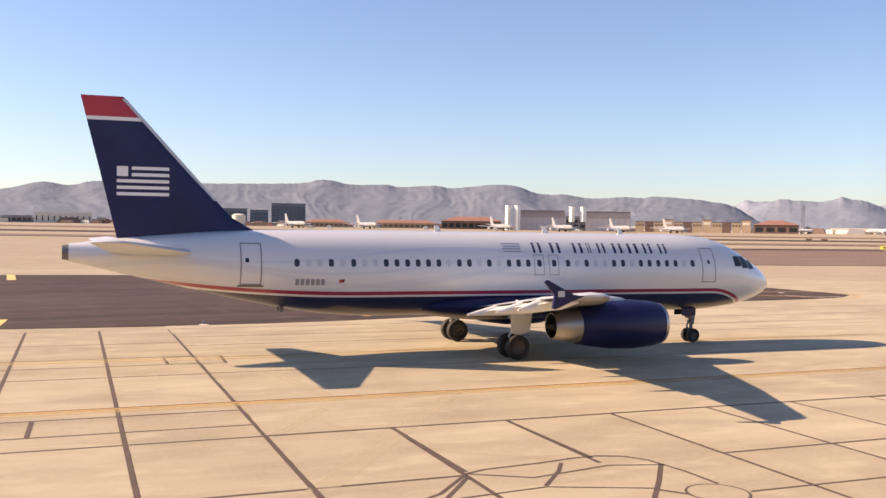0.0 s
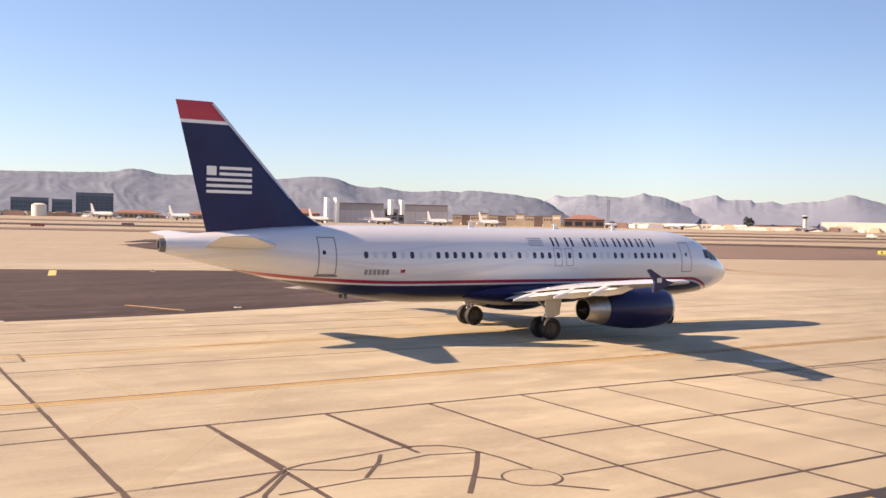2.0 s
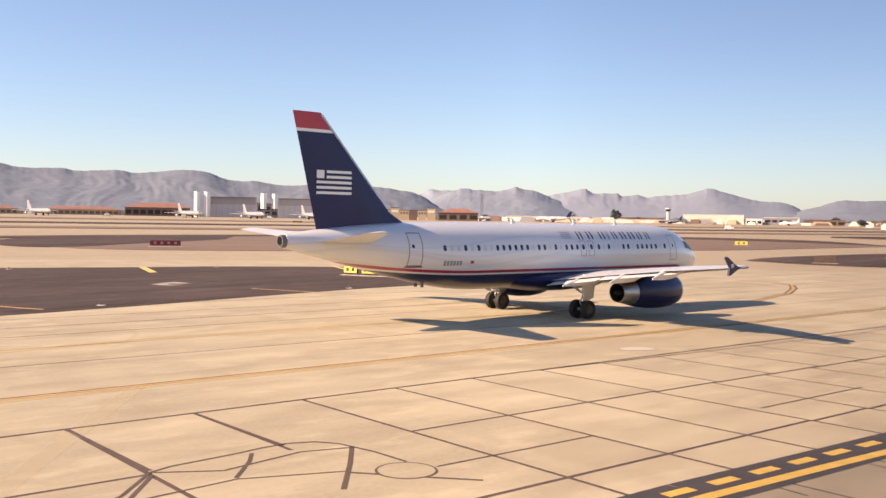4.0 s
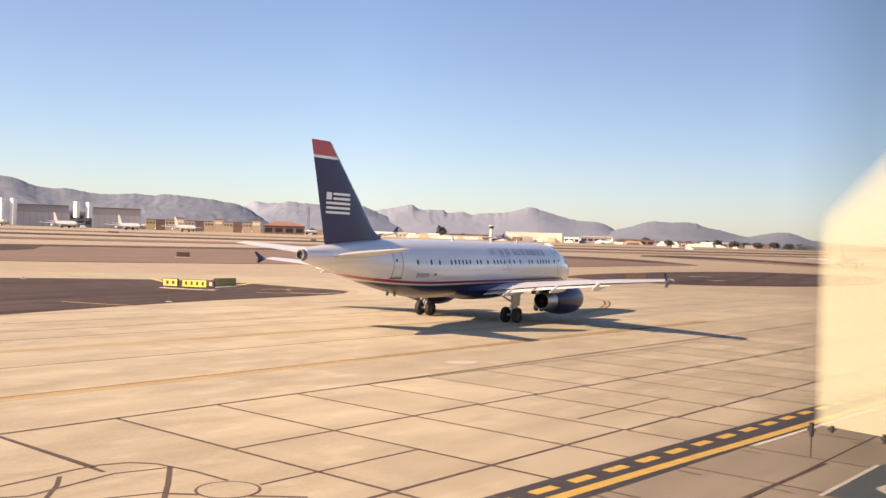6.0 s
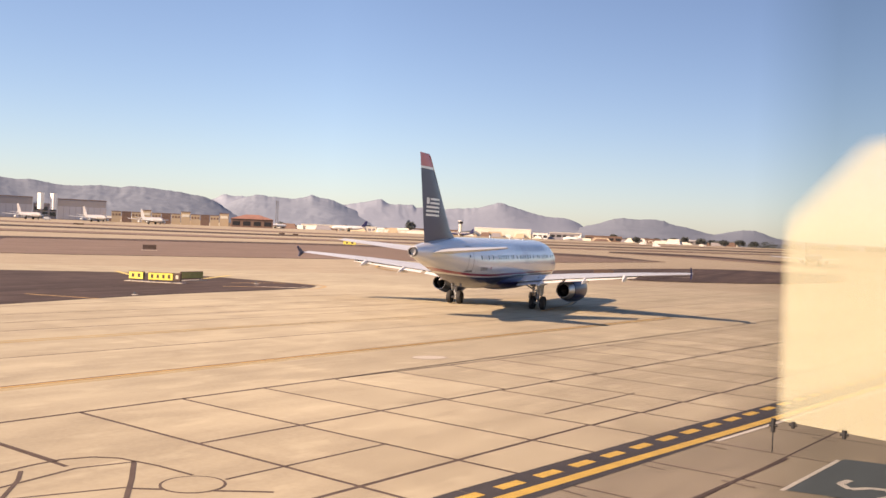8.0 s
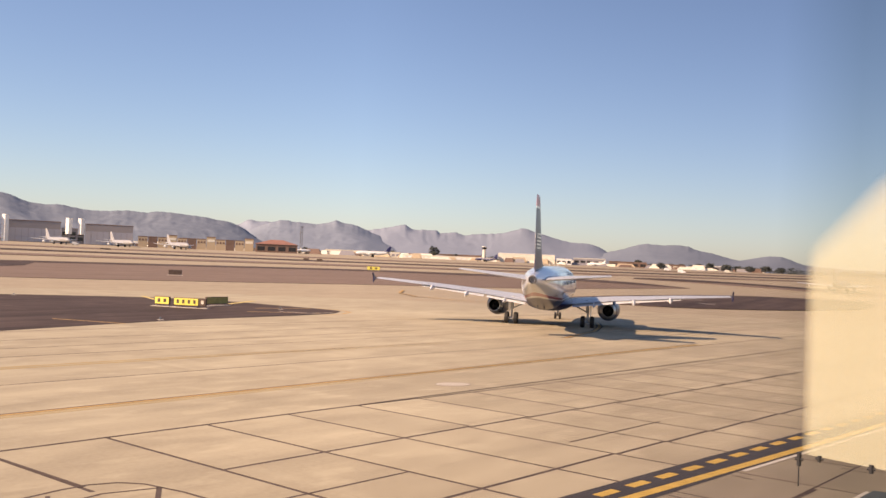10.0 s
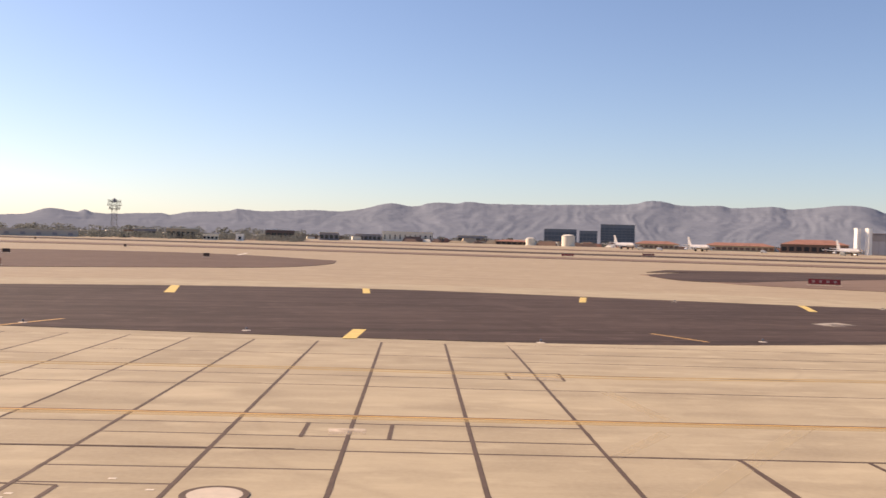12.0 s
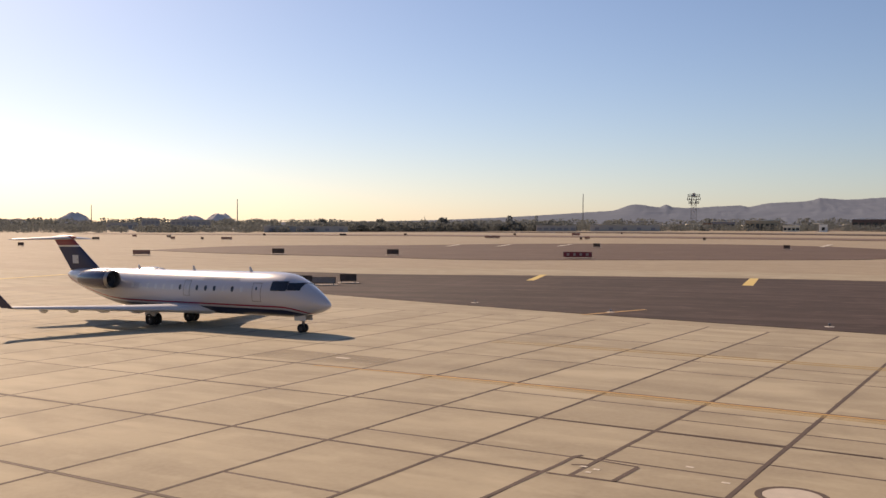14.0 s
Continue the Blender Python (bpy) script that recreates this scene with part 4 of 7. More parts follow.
        st = [((-11.6, y(1.2), 2.22), 7.4, 0.75), ((-12.15, y(2.0), 2.30), 6.8, 0.75), ((-14.2, y(6.3), 2.84), 4.75, 0.78), ((-17.4, y(12.0), 3.45), 3.0, 0.8), ((-20.4, y(16.9), 3.88), 1.6, 0.85), ((-20.65, y(17.05), 3.90), 1.4, 0.4)]
        panel = part("wing", wing_skin(bmesh.new(), st), [LIGHT_GREY, UNDER_SHADE], jet, "light grey wing, its underside darkened as if in shade", True)
        # shade below the wing painted in: faces looking down take the darker grey
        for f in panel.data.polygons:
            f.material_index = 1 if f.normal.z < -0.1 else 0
        # trailing-edge flaps, lowered a little
        for (l0, c0), (l1, c1) in ((((-17.9, y(2.3), 2.28), 1.55), ((-18.15, y(6.2), 2.76), 1.3)), (((-18.35, y(6.5), 2.80), 1.2), ((-19.75, y(12.6), 3.45), 0.85))):
            bm = bmesh.new()
            rings = []
            for le, c in ((l0, c0), (l1, c1)):
                rings.append([Vector((le[0] - u * c, le[1], le[2] + w * c * 0.9 - u * c * 0.16)) for u, w in AEROFOIL])
            part("flap", loft(bm, rings), WHITE, panel, "white trailing-edge flap", True)
        for yy, s, zz, ln in ((4.4, 16.4, 2.42, 3.9), (8.2, 17.6, 2.86, 3.0), (11.6, 18.7, 3.26, 2.5)):
            pr = [(-s + 0.1, 0.03), (-s - ln * 0.25, 0.24), (-s - ln * 0.6, 0.26), (-s - ln, 0.04)]
            rings = []
            for d, r in pr:
                drop = max(0, (-s - d) / ln - 0.5) * 0.5
                rings.append([Vector((d, y(yy) + r * 0.7 * math.sin(k * math.tau / 14), zz - drop + r * 1.1 * math.cos(k * math.tau / 14))) for k in range(14)])
            part("flap_fairing", loft(bmesh.new(), rings), WHITE, panel, "white flap track fairing", True)
        bm = bmesh.new()
        up = [Vector((-21.45, 0, 3.92)), Vector((-21.85, 0, 3.98)), Vector((-22.78, 0, 4.46)), Vector((-22.90, 0, 4.40)), Vector((-22.52, 0, 3.96)), Vector((-22.60, 0, 3.54)), Vector((-22.48, 0, 3.51)), Vector((-21.9, 0, 3.76))]
        loft(bm, [[p + Vector((0, y(17.02), 0)) for p in up], [p + Vector((0, y(17.12), 0)) for p in up]])
        part("wingtip_fence", bm, NAVY, panel, "navy wingtip fence")
        part("fence_emblem", boxed(-22.42, -22.18, y(17.13) - 0.006, y(17.13) + 0.006, 3.91, 4.10), LIGHT_GREY, panel, "pale emblem square on the fence")
        rod_bm = rod(bmesh.new(), (-21.7, y(16.98), 3.90), (-22.1, y(16.98), 3.90), 0.04, 0.02)
        part("tip_light", rod_bm, STEEL, panel)
        # engine: nacelle, lip, nozzle, fan, pylon
        yc, zc = y(5.75), 1.72
        pod = part("nacelle", turned(bmesh.new(), [(-11.15, 0.98), (-11.6, 1.08), (-12.6, 1.16), (-13.8, 1.12), (-14.9, 0.97), (-15.5, 0.86), (-15.48, 0.80), (-14.9, 0.8)], (0, yc, zc), "x", 40), NAVY, jet, "navy engine nacelle", True)
        part("intake_lip", turned(bmesh.new(), [(-11.7, 0.80), (-11.15, 0.84), (-10.98, 0.90), (-11.0, 0.95), (-11.16, 0.985)], (0, yc, zc), "x", 40), METAL, pod, "bare metal intake lip", True)
        part("exhaust_nozzle", turned(bmesh.new(), [(-15.45, 0.84), (-16.0, 0.74), (-16.75, 0.60), (-16.74, 0.56), (-16.0, 0.55)], (0, yc, zc), "x", 36), METAL, pod, "bare metal exhaust nozzle", True)
        part("exhaust_plug", turned(bmesh.new(), [(-15.9, 0.56), (-16.1, 0.3), (-16.7, 0.18), (-17.0, 0.03)], (0, yc, zc), "x", 24, (True, True)), DARK, pod, "dark exhaust core", True)
        fan = turned(bmesh.new(), [(-11.75, 0.80), (-11.8, 0.3), (-11.45, 0.14), (-11.3, 0.02)], (0, yc, zc), "x", 24, (False, True))
        part("fan", fan, DARK, pod, "dark engine fan", True)
        bm = bmesh.new()
        rings = []
        for z, s0, s1, w in ((2.6, 12.2, 16.3, 0.17), (2.95, 13.0, 17.0, 0.15), (3.05, 13.6, 17.2, 0.12)):
            rings.append([Vector((-s0, yc, z)), Vector((-s0 - 0.6, yc + w, z)), Vector((-s1 + 0.7, yc + w, z)), Vector((-s1, yc, z)), Vector((-s1 + 0.7, yc - w, z)), Vector((-s0 - 0.6, yc - w, z))])
        part("pylon", loft(bm, rings), LIGHT_GREY, jet, "grey engine pylon")
        # tailplane
        st = [((-31.6, y(0.4), 4.75), 3.9, 0.8), ((-32.2, y(1.2), 4.85), 3.45, 0.8), ((-35.15, y(6.1), 5.35), 1.35, 0.8), ((-35.35, y(6.22), 5.36), 1.05, 0.4)]
        part("tailplane", wing_skin(bmesh.new(), st), LIGHT_GREY, jet, "light grey tailplane", True)
        # main gear
        g = y(3.8)
        bm = rod(bmesh.new(), (-17.55, g, 0.55), (-17.5, g, 1.5), 0.10)
        rod(bm, (-17.5, g, 1.45), (-17.4, y(3.7), 2.75), 0.16)
        rod(bm, (-17.71, y(3.38), 0.585), (-17.71, y(4.22), 0.585), 0.09)
        rod(bm, (-17.5, g, 1.5), (-17.5, y(1.9), 2.4), 0.07)
        rod(bm, (-17.7, g, 0.7), (-17.95, g, 1.05), 0.05)
        rod(bm, (-17.95, g, 1.05), (-17.6, g, 1.5), 0.05)
        leg = part("main_gear_leg", bm, LIGHT_GREY, jet, "grey main landing gear leg", True)
        bm = bmesh.new()
        prof = [Vector((-16.85, 0, 2.4)), Vector((-18.0, 0, 2.4)), Vector((-17.95, 0, 1.25)), Vector((-17.6, 0, 1.12)), Vector((-17.0, 0, 1.3))]
        loft(bm, [[p + Vector((0, y(4.05), 0)) for p in prof], [p + Vector((0, y(4.11), 0)) for p in prof]])
        part("gear_door", bm, WHITE, leg, "white gear door")
        for off in (-0.46, 0.46):
            wheel(jet, "main_wheel", -17.71, g + off, 0.585, 0.42)
    # nose gear
    bm = rod(bmesh.new(), (-5.07, 0, 0.4), (-5.0, 0, 1.2), 0.10)
    rod(bm, (-5.0, 0, 1.0), (-4.85, 0, 2.3), 0.15)
    rod(bm, (-5.2, 0, 0.55), (-5.3, 0, 0.95), 0.05)
    rod(bm, (-5.3, 0, 0.95), (-5.1, 0, 1.3), 0.05)
    rod(bm, (-5.07, -0.3, 0.385), (-5.07, 0.3, 0.385), 0.06)
    rod(bm, (-5.05, 0, 1.2), (-6.0, 0, 2.2), 0.05)
    rod(bm, (-5.14, -0.3, 1.42), (-5.14, 0.3, 1.42), 0.12)
    rod(bm, (-5.1, -0.2, 1.12), (-5.1, 0.2, 1.12), 0.08)
    part("nose_gear_leg", bm, STEEL, jet, "dark grey nose gear leg", True)
    for off in (-0.26, 0.26):
        wheel(jet, "nose_wheel", -5.07, off, 0.385, 0.23)
    for side in (-1, 1):
        part("nose_gear_door", boxed(-5.9, -5.0, side * 0.36 - 0.02, side * 0.36 + 0.02, 1.5, 1.95, 0.01), NAVY, jet, "navy nose gear door")
    # fin in three painted bands, rudder line, emblem of bars
    def fin_edge(z):
        t = (z - 5.6) / 6.05
        te = -35.35 - 1.5 * t
        le = -30.2 - (z - 6.3) * 0.905 if z > 6.9 else -30.75 + (6.9 - z) * 0.95 + max(0, 6.4 - z) * 0.9
        return le, te
    def fin_band(z0, z1, steps):
        st = []
        for k in range(steps + 1):
            z = z0 + (z1 - z0) * k / steps
            le, te = fin_edge(z)
            st.append(((le, 0, z), le - te, 1.0 if z < 11.5 else 0.7))
        return wing_skin(bmesh.new(), [(p, c, t * 0.72) for p, c, t in st], True)
    fin = part("fin", fin_band(5.3, 10.64, 14), NAVY, jet, "navy tail fin", True)
    part("fin_band", fin_band(10.64, 10.80, 1), WHITE, fin, "white band on the fin", True)
    part("fin_tip", fin_band(10.80, 11.70, 3), RED, fin, "red fin tip", True)
    edge = bmesh.new()
    rings = []
    for k in range(6):
        z = 7.2 + 4.4 * k / 5
        le, te = fin_edge(z)
        rings.append([Vector((le + 0.03, -0.03, z)), Vector((le + 0.03, 0.03, z)), Vector((le - 0.16, 0.10, z)), Vector((le - 0.16, -0.10, z))])
    part("fin_leading_edge", loft(edge, rings), LIGHT_GREY, fin, "grey fin leading edge")
    for side in (-1, 1):
        # white square and stripes on the fin
        def plate(s0, s1, z0, z1):
            bm = bmesh.new()
            pts = []
            for s, z in ((s0, z0), (s1, z0), (s1, z1), (s0, z1)):
                le, te = fin_edge(z)
                u = (le + s) / (le - te)
                u = max(0.02, min(0.98, u))
                prof = [(0.0, 0.0), (0.03, 0.04), (0.12, 0.08), (0.3, 0.1), (0.5, 0.085), (0.75, 0.045), (1.0, 0.0)] if side > 0 else [(0.0, 0.0), (0.03, 0.03), (0.12, 0.045), (0.3, 0.05), (0.5, 0.04), (0.75, 0.018), (1.0, 0.0)]
                w = 0
                for (u0, w0), (u1, w1) in zip(prof, prof[1:]):
                    if u0 <= u <= u1:
                        w = w0 + (w1 - w0) * (u - u0) / (u1 - u0)
                pts.append(Vector((-s, side * (w * (le - te) * 0.72 + 0.012), z)))
            loft(bm, [pts, [p + Vector((0, side * 0.008, 0)) for p in pts]])
            return bm
        part("emblem_square", plate(34.87, 35.34, 8.20, 8.64), WHITE, fin)
        for k in range(5):
            z = 8.49 - 0.285 * k
            for a0, a1 in (((33.12, 34.0), (34.0, 34.72)) if k < 2 else ((33.12, 34.2), (34.2, 35.34))):
                part("emblem_stripe", plate(a0, a1, z, z + 0.145), WHITE, fin)
    # antennas
    for s, z in ((9.5, 5.94), (14.0, 5.95), (20.0, 5.95)):
        bm = bmesh.new()
        loft(bm, [[Vector((-s, -0.02, z)), Vector((-s, 0.02, z)), Vector((-s - 0.35, 0.02, z)), Vector((-s - 0.35, -0.02, z))], [Vector((-s - 0.2, -0.01, z + 0.3)), Vector((-s - 0.2, 0.01, z + 0.3)), Vector((-s - 0.38, 0.01, z + 0.3)), Vector((-s - 0.38, -0.01, z + 0.3))]])
        part("antenna", bm, WHITE, jet)
    return jet


def regional_jet():
    """A small regional jet with a T-tail and engines on the rear body."""
    jet = thing("regional_jet", "small white T-tail regional jet with navy fin and belly, taxiing", "airliner")
    rows = [(0, 1.66, 0.02, 0.02), (0.15, 1.68, 0.22, 0.20), (0.6, 1.76, 0.52, 0.48), (1.3, 1.90, 0.83, 0.80), (2.1, 2.05, 1.07, 1.10), (2.9, 2.17, 1.24, 1.28), (4.0, 2.22, 1.33, 1.34), (6, 2.22, 1.345, 1.345), (16, 2.22, 1.345, 1.345),
            (18.8, 2.34, 1.27, 1.24), (20.9, 2.55, 1.05, 1.02), (23.0, 2.80, 0.72, 0.72), (24.6, 2.98, 0.36, 0.42), (25.0, 3.02, 0.2, 0.26)]
    paint = livery("regional_jet_paint", (0.52, 0.515, 0.55), 1.50, 3.2, 0.10, 16.5, 0.02, 0.10, 0.12, gloss=0.2, dents=0.04)
    part("fuselage", loft(bmesh.new(), body_rings(rows, 25.0, 40, 50), (True, True)), paint, jet, "white fuselage with navy belly", True)
    for side in (-1, 1):
        for s0, s1, z0, z1 in ((1.70, 2.50, 2.54, 2.97), (2.52, 3.62, 2.50, 3.06)):
            part("cockpit_window", skin_patch(rows, s0, s1, z0, z1, side, 0.012), GLASS_DARK, jet, "dark cockpit window")
        glass = add_mesh("cabin_window", oval_pane(rows, 10.0, 2.52, side, 0.24, 0.34), CABIN_GLASS, True)
        shade = add_mesh("cabin_window", oval_pane(rows, 10.0, 2.52, side, 0.24, 0.34), SWOOSH, True)
        for k in range(14):
            ob = new("cabin_window", glass if k in (1, 3, 4, 5, 7) else shade)
            ob.parent = jet
            ob.location = (10.0 - (6.0 + 0.79 * k), 0, 0)
        door = part("door_frame", frame_on_skin(rows, 4.35, 5.1, 1.82, 2.95, side, 0.045), LINE, jet, "cabin door outline")
        part("door_window", oval_pane(rows, 4.75, 2.6, side, 0.14, 0.2), GLASS_DARK, door)
        part("exit_frame", frame_on_skin(rows, 10.6, 11.2, 2.0, 3.0, side, 0.04), LINE, jet)
        bars_text(rows, 6.4, 9.6, 2.98, 3.18, side, (0.9, 1.0, 0.5, 1.1, 1.0, 1.3, 1.1, 1.0, 0.9), FAINT, jet, "lettering_bar")
        y = lambda v: side * v
        st = [((-9.0, y(0.6), 1.05), 5.4, 0.9), ((-9.9, y(1.4), 1.1), 4.4, 0.9), ((-12.1, y(4.2), 1.25), 2.9, 0.9), ((-15.2, y(10.2), 1.6), 1.2, 0.9), ((-15.3, y(10.4), 1.62), 1.1, 0.8)]
        panel = part("wing", wing_skin(bmesh.new(), st), LIGHT_GREY, jet, "light grey wing", True)
        for yy, s, zz, ln in ((2.6, 13.4, 0.95, 1.6), (4.6, 14.2, 1.1, 1.4), (6.4, 14.8, 1.2, 1.2), (8.2, 15.2, 1.32, 1.0)):
            rings = [[Vector((-s - d * ln, y(yy) + r * 0.7 * math.sin(k * math.tau / 10), zz + r * math.cos(k * math.tau / 10))) for k in range(10)] for d, r in ((0, 0.02), (0.3, 0.13), (0.7, 0.14), (1, 0.02))]
            part("flap_fairing", loft(bmesh.new(), rings), LIGHT_GREY, panel, "grey flap fairing", True)
        bm = bmesh.new()
        prof = [Vector((-15.3, 0, 1.6)), Vector((-16.45, 0, 1.6)), Vector((-17.2, 0, 2.7)), Vector((-16.75, 0, 2.72))]
        loft(bm, [[p + Vector((0, y(10.38 + 0.25 * (p.z - 1.6)), 0)) for p in prof], [p + Vector((0, y(10.45 + 0.25 * (p.z - 1.6)), 0)) for p in prof]])
        part("winglet", bm, NAVY, panel, "navy winglet")
        # rear engine
        at = (0, y(2.05), 2.93)
        pod = part("nacelle", turned(bmesh.new(), [(-17.35, 0.58), (-17.5, 0.63), (-18.1, 0.69), (-19.1, 0.68), (-20.1, 0.58), (-20.6, 0.46), (-20.58, 0.40), (-19.9, 0.40)], at, "x", 32), POLISHED, jet, "polished navy engine nacelle", True)
        part("intake_lip", turned(bmesh.new(), [(-17.8, 0.46), (-17.35, 0.51), (-17.25, 0.56), (-17.33, 0.60), (-17.5, 0.636)], at, "x", 32), METAL, pod, "bare metal intake lip", True)
        part("fan", turned(bmesh.new(), [(-17.7, 0.48), (-17.75, 0.2), (-17.5, 0.02)], at, "x", 20, (False, True)), DARK, pod, "dark engine fan", True)
        part("exhaust", turned(bmesh.new(), [(-20.0, 0.42), (-20.7, 0.2), (-21.2, 0.03)], at, "x", 20, (True, True)), STEEL, pod, "dark exhaust cone", True)
        bm = bmesh.new()
        loft(bm, [[Vector((-18.0, y(v), z + 0.10)), Vector((-19.9, y(v), z + 0.06)), Vector((-19.9, y(v), z - 0.06)), Vector((-18.0, y(v), z - 0.10))] for v, z in ((0.8, 2.85), (1.5, 2.93))])
        part("pylon", bm, NAVY, jet, "navy engine pylon")
        st = [((-24.65, y(0.05), 5.66), 2.5, 0.7), ((-26.8, y(3.0), 5.60), 1.2, 0.7), ((-26.9, y(3.15), 5.60), 1.0, 0.5)]
        part("tailplane", wing_skin(bmesh.new(), st), LIGHT_GREY, jet, "light grey high tailplane", True)
        g = y(1.58)
        bm = rod(bmesh.new(), (-13.8, g, 0.41), (-13.6, y(1.65), 1.2), 0.13)
        rod(bm, (-13.8, y(1.22), 0.41), (-13.8, y(1.94), 0.41), 0.06)
        rod(bm, (-13.7, g, 0.7), (-13.4, y(0.9), 1.15), 0.05)
        leg = part("main_gear_leg", bm, LIGHT_GREY, jet, "grey main landing gear leg", True)
        part("gear_door", boxed(-14.2, -13.2, y(1.93) - 0.02, y(1.93) + 0.02, 0.62, 1.12, 0.01), LIGHT_GREY, leg, "grey gear door")
        for off in (-0.24, 0.24):
            wheel(jet, "main_wheel", -13.8, g + off, 0.41, 0.29)
    bm = rod(bmesh.new(), (-2.2, 0, 0.26), (-2.1, 0, 1.1), 0.09)
    rod(bm, (-2.2, -0.18, 0.26), (-2.2, 0.18, 0.26), 0.04)
    rod(bm, (-2.15, -0.16, 0.78), (-2.15, 0.16, 0.78), 0.10)
    rod(bm, (-2.12, 0, 0.6), (-2.75, 0, 1.1), 0.04)
    part("nose_gear_leg", bm, STEEL, jet, "dark grey nose gear leg", True)
    for side in (-1, 1):
        part("nose_gear_door", boxed(-2.6, -1.7, side * 0.3 - 0.015, side * 0.3 + 0.015, 0.72, 1.05, 0.01), WHITE, jet)
    for off in (-0.16, 0.16):
        wheel(jet, "nose_wheel", -2.2, off, 0.26, 0.18)
    def band_of(z0, z1, mat, name, label):
        st = []
        for k in range(7):
            z = z0 + (z1 - z0) * k / 6
            t = (z - 3.0) / 2.75
            le, te = -20.8 - 4.0 * t, -24.6 - 2.45 * t
            st.append(((le, 0, z), le - te, 0.75))
        part(name, wing_skin(bmesh.new(), st, True), mat, jet, label, True)
    band_of(2.9, 5.06, NAVY, "fin", "navy tail fin")
    band_of(5.06, 5.16, WHITE, "fin_band", "white band on the fin")
    band_of(5.16, 5.78, DEEP_RED, "fin_tip", "deep red fin tip")
    part("fin_bullet", turned(bmesh.new(), [(-24.3, 0.03), (-24.8, 0.14), (-25.9, 0.16), (-27.5, 0.03)], (0, 0, 5.74), "x", 16, (True, True)), DEEP_RED, jet, "deep red fin-top fairing", True)
    for side in (-1, 1):
        def fin_skin(x, z, out):
            t = (z - 3.0) / 2.75
            le, te = -20.8 - 4.0 * t, -24.6 - 2.45 * t
            u = (le - x) / (le - te)
            line = sorted((q, w * side) for q, w in AEROFOIL if w * side >= 0)
            w = next((w0 + (w1 - w0) * (u - q0) / max(1e-6, q1 - q0) for (q0, w0), (q1, w1) in zip(line, line[1:]) if q0 <= u <= q1), 0.0)
            return Vector((x, side * (w * (le - te) * 0.75 + out), z))
        bm = bmesh.new()
        loft(bm, [[fin_skin(x, 3.85, -0.02), fin_skin(x, 3.85, 0.006), fin_skin(x, 4.45, 0.006), fin_skin(x, 4.45, -0.02)] for x in (-24.65, -24.4, -24.15, -23.9)])
        part("emblem_square", bm, LIGHT_GREY, jet)
    for s in (6.3, 11.5, 17.0):
        bm = bmesh.new()
        loft(bm, [[Vector((-s, -0.015, 3.52)), Vector((-s, 0.015, 3.52)), Vector((-s - 0.3, 0.015, 3.52)), Vector((-s - 0.3, -0.015, 3.52))], [Vector((-s - 0.2, -0.01, 3.85)), Vector((-s - 0.2, 0.01, 3.85)), Vector((-s - 0.32, 0.01, 3.85)), Vector((-s - 0.32, -0.01, 3.85))]])
        part("antenna", bm, LIGHT_GREY, jet)
    return jet


airliner = jet_airliner()
regional = regional_jet()

# ---- airfield signs ----
def sign(x, y, wide, tall, heading, face, label, bars=0, bar_mat=None, group="airfield signs"):
    """A low lit airfield sign: box on short legs over a concrete pad, with a coloured face and plain bars for its writing."""
    x, y = settle(x, y)
    z = ground_z(x, y)
    s = thing("airfield_sign", label, "airfield sign", group, pose(x, y, z, 0, 0, heading))
    part("pad", boxed(-wide / 2 - 0.25, wide / 2 + 0.25, -0.55, 0.55, -0.02, 0.05, 0.015), PAD, s)
    for sx in (-0.4, 0.4):
        part("leg", boxed(sx * wide - 0.05, sx * wide + 0.05, -0.05, 0.05, 0.05, 0.24), STEEL, s)
    case = part("sign_box", boxed(-wide / 2, wide / 2, -0.14, 0.14, 0.22, 0.22 + tall, 0.03), SIGN_BLACK, s)
    if face:
        part("face", boxed(-wide / 2 + 0.06, wide / 2 - 0.06, -0.165, -0.135, 0.28, 0.16 + tall, 0.005), face, case)
        n = max(1, bars)
        for k in range(bars):
            cx = -wide / 2 + wide * (k + 0.75) / (n + 0.5)
            part("writing_bar", boxed(cx - wide * 0.18 / n, cx + wide * 0.18 / n, -0.178, -0.166, 0.22 + tall * 0.28, 0.22 + tall * 0.74), bar_mat or SIGN_BLACK, case)
    return s


sign(23.3, 101.0, 1.7, 0.82, -42, SIGN_YELLOW, "yellow airfield sign with dark writing on the asphalt island", 2)
sign(25.3, 99.0, 2.7, 0.82, -36, SIGN_YELLOW, "wide yellow airfield sign with dark writing on the asphalt", 4)
sign(26.72, 97.97, 0.80, 0.82, -36, SIGN_BLACK, "black location sign with pale writing beside the yellow sign", 1, WHITE_MARK)
sign(29.6, 103.0, 3.2, 0.78, 28, SIGN_YELLOW_DIM, "back of an airfield sign on the asphalt island, its yellow painted as shaded")
sign(7.1, 187.4, 5.6, 1.0, -3, SIGN_RED, "long red mandatory sign with pale writing beside a taxiway", 4, SIGN_INK)
sign(-130.0, 126.5, 5.4, 1.0, 46, SIGN_RED, "long red mandatory sign with pale writing beside a taxiway", 4, SIGN_INK)
sign(48.4, 199.6, 2.7, 0.95, -14, None, "plain black back of a small airfield sign")
sign(-162.1, 105.6, 2.4, 1.0, 57, None, "plain black back of a small airfield sign")
sign(-179.5, 88.5, 2.5, 1.0, 63, None, "plain dark back of a small airfield sign")
sign(148.7, 204.6, 3.2, 0.95, -36, SIGN_YELLOW, "yellow airfield sign beside the far taxiway", 2)
sign(106.8, 125.0, 3.4, 0.95, -40, None, "long dark back of an airfield sign on the asphalt island")
sign(138.0, 293.1, 4.4, 1.2, -26, SIGN_YELLOW, "yellow airfield sign beside a far taxiway", 2)
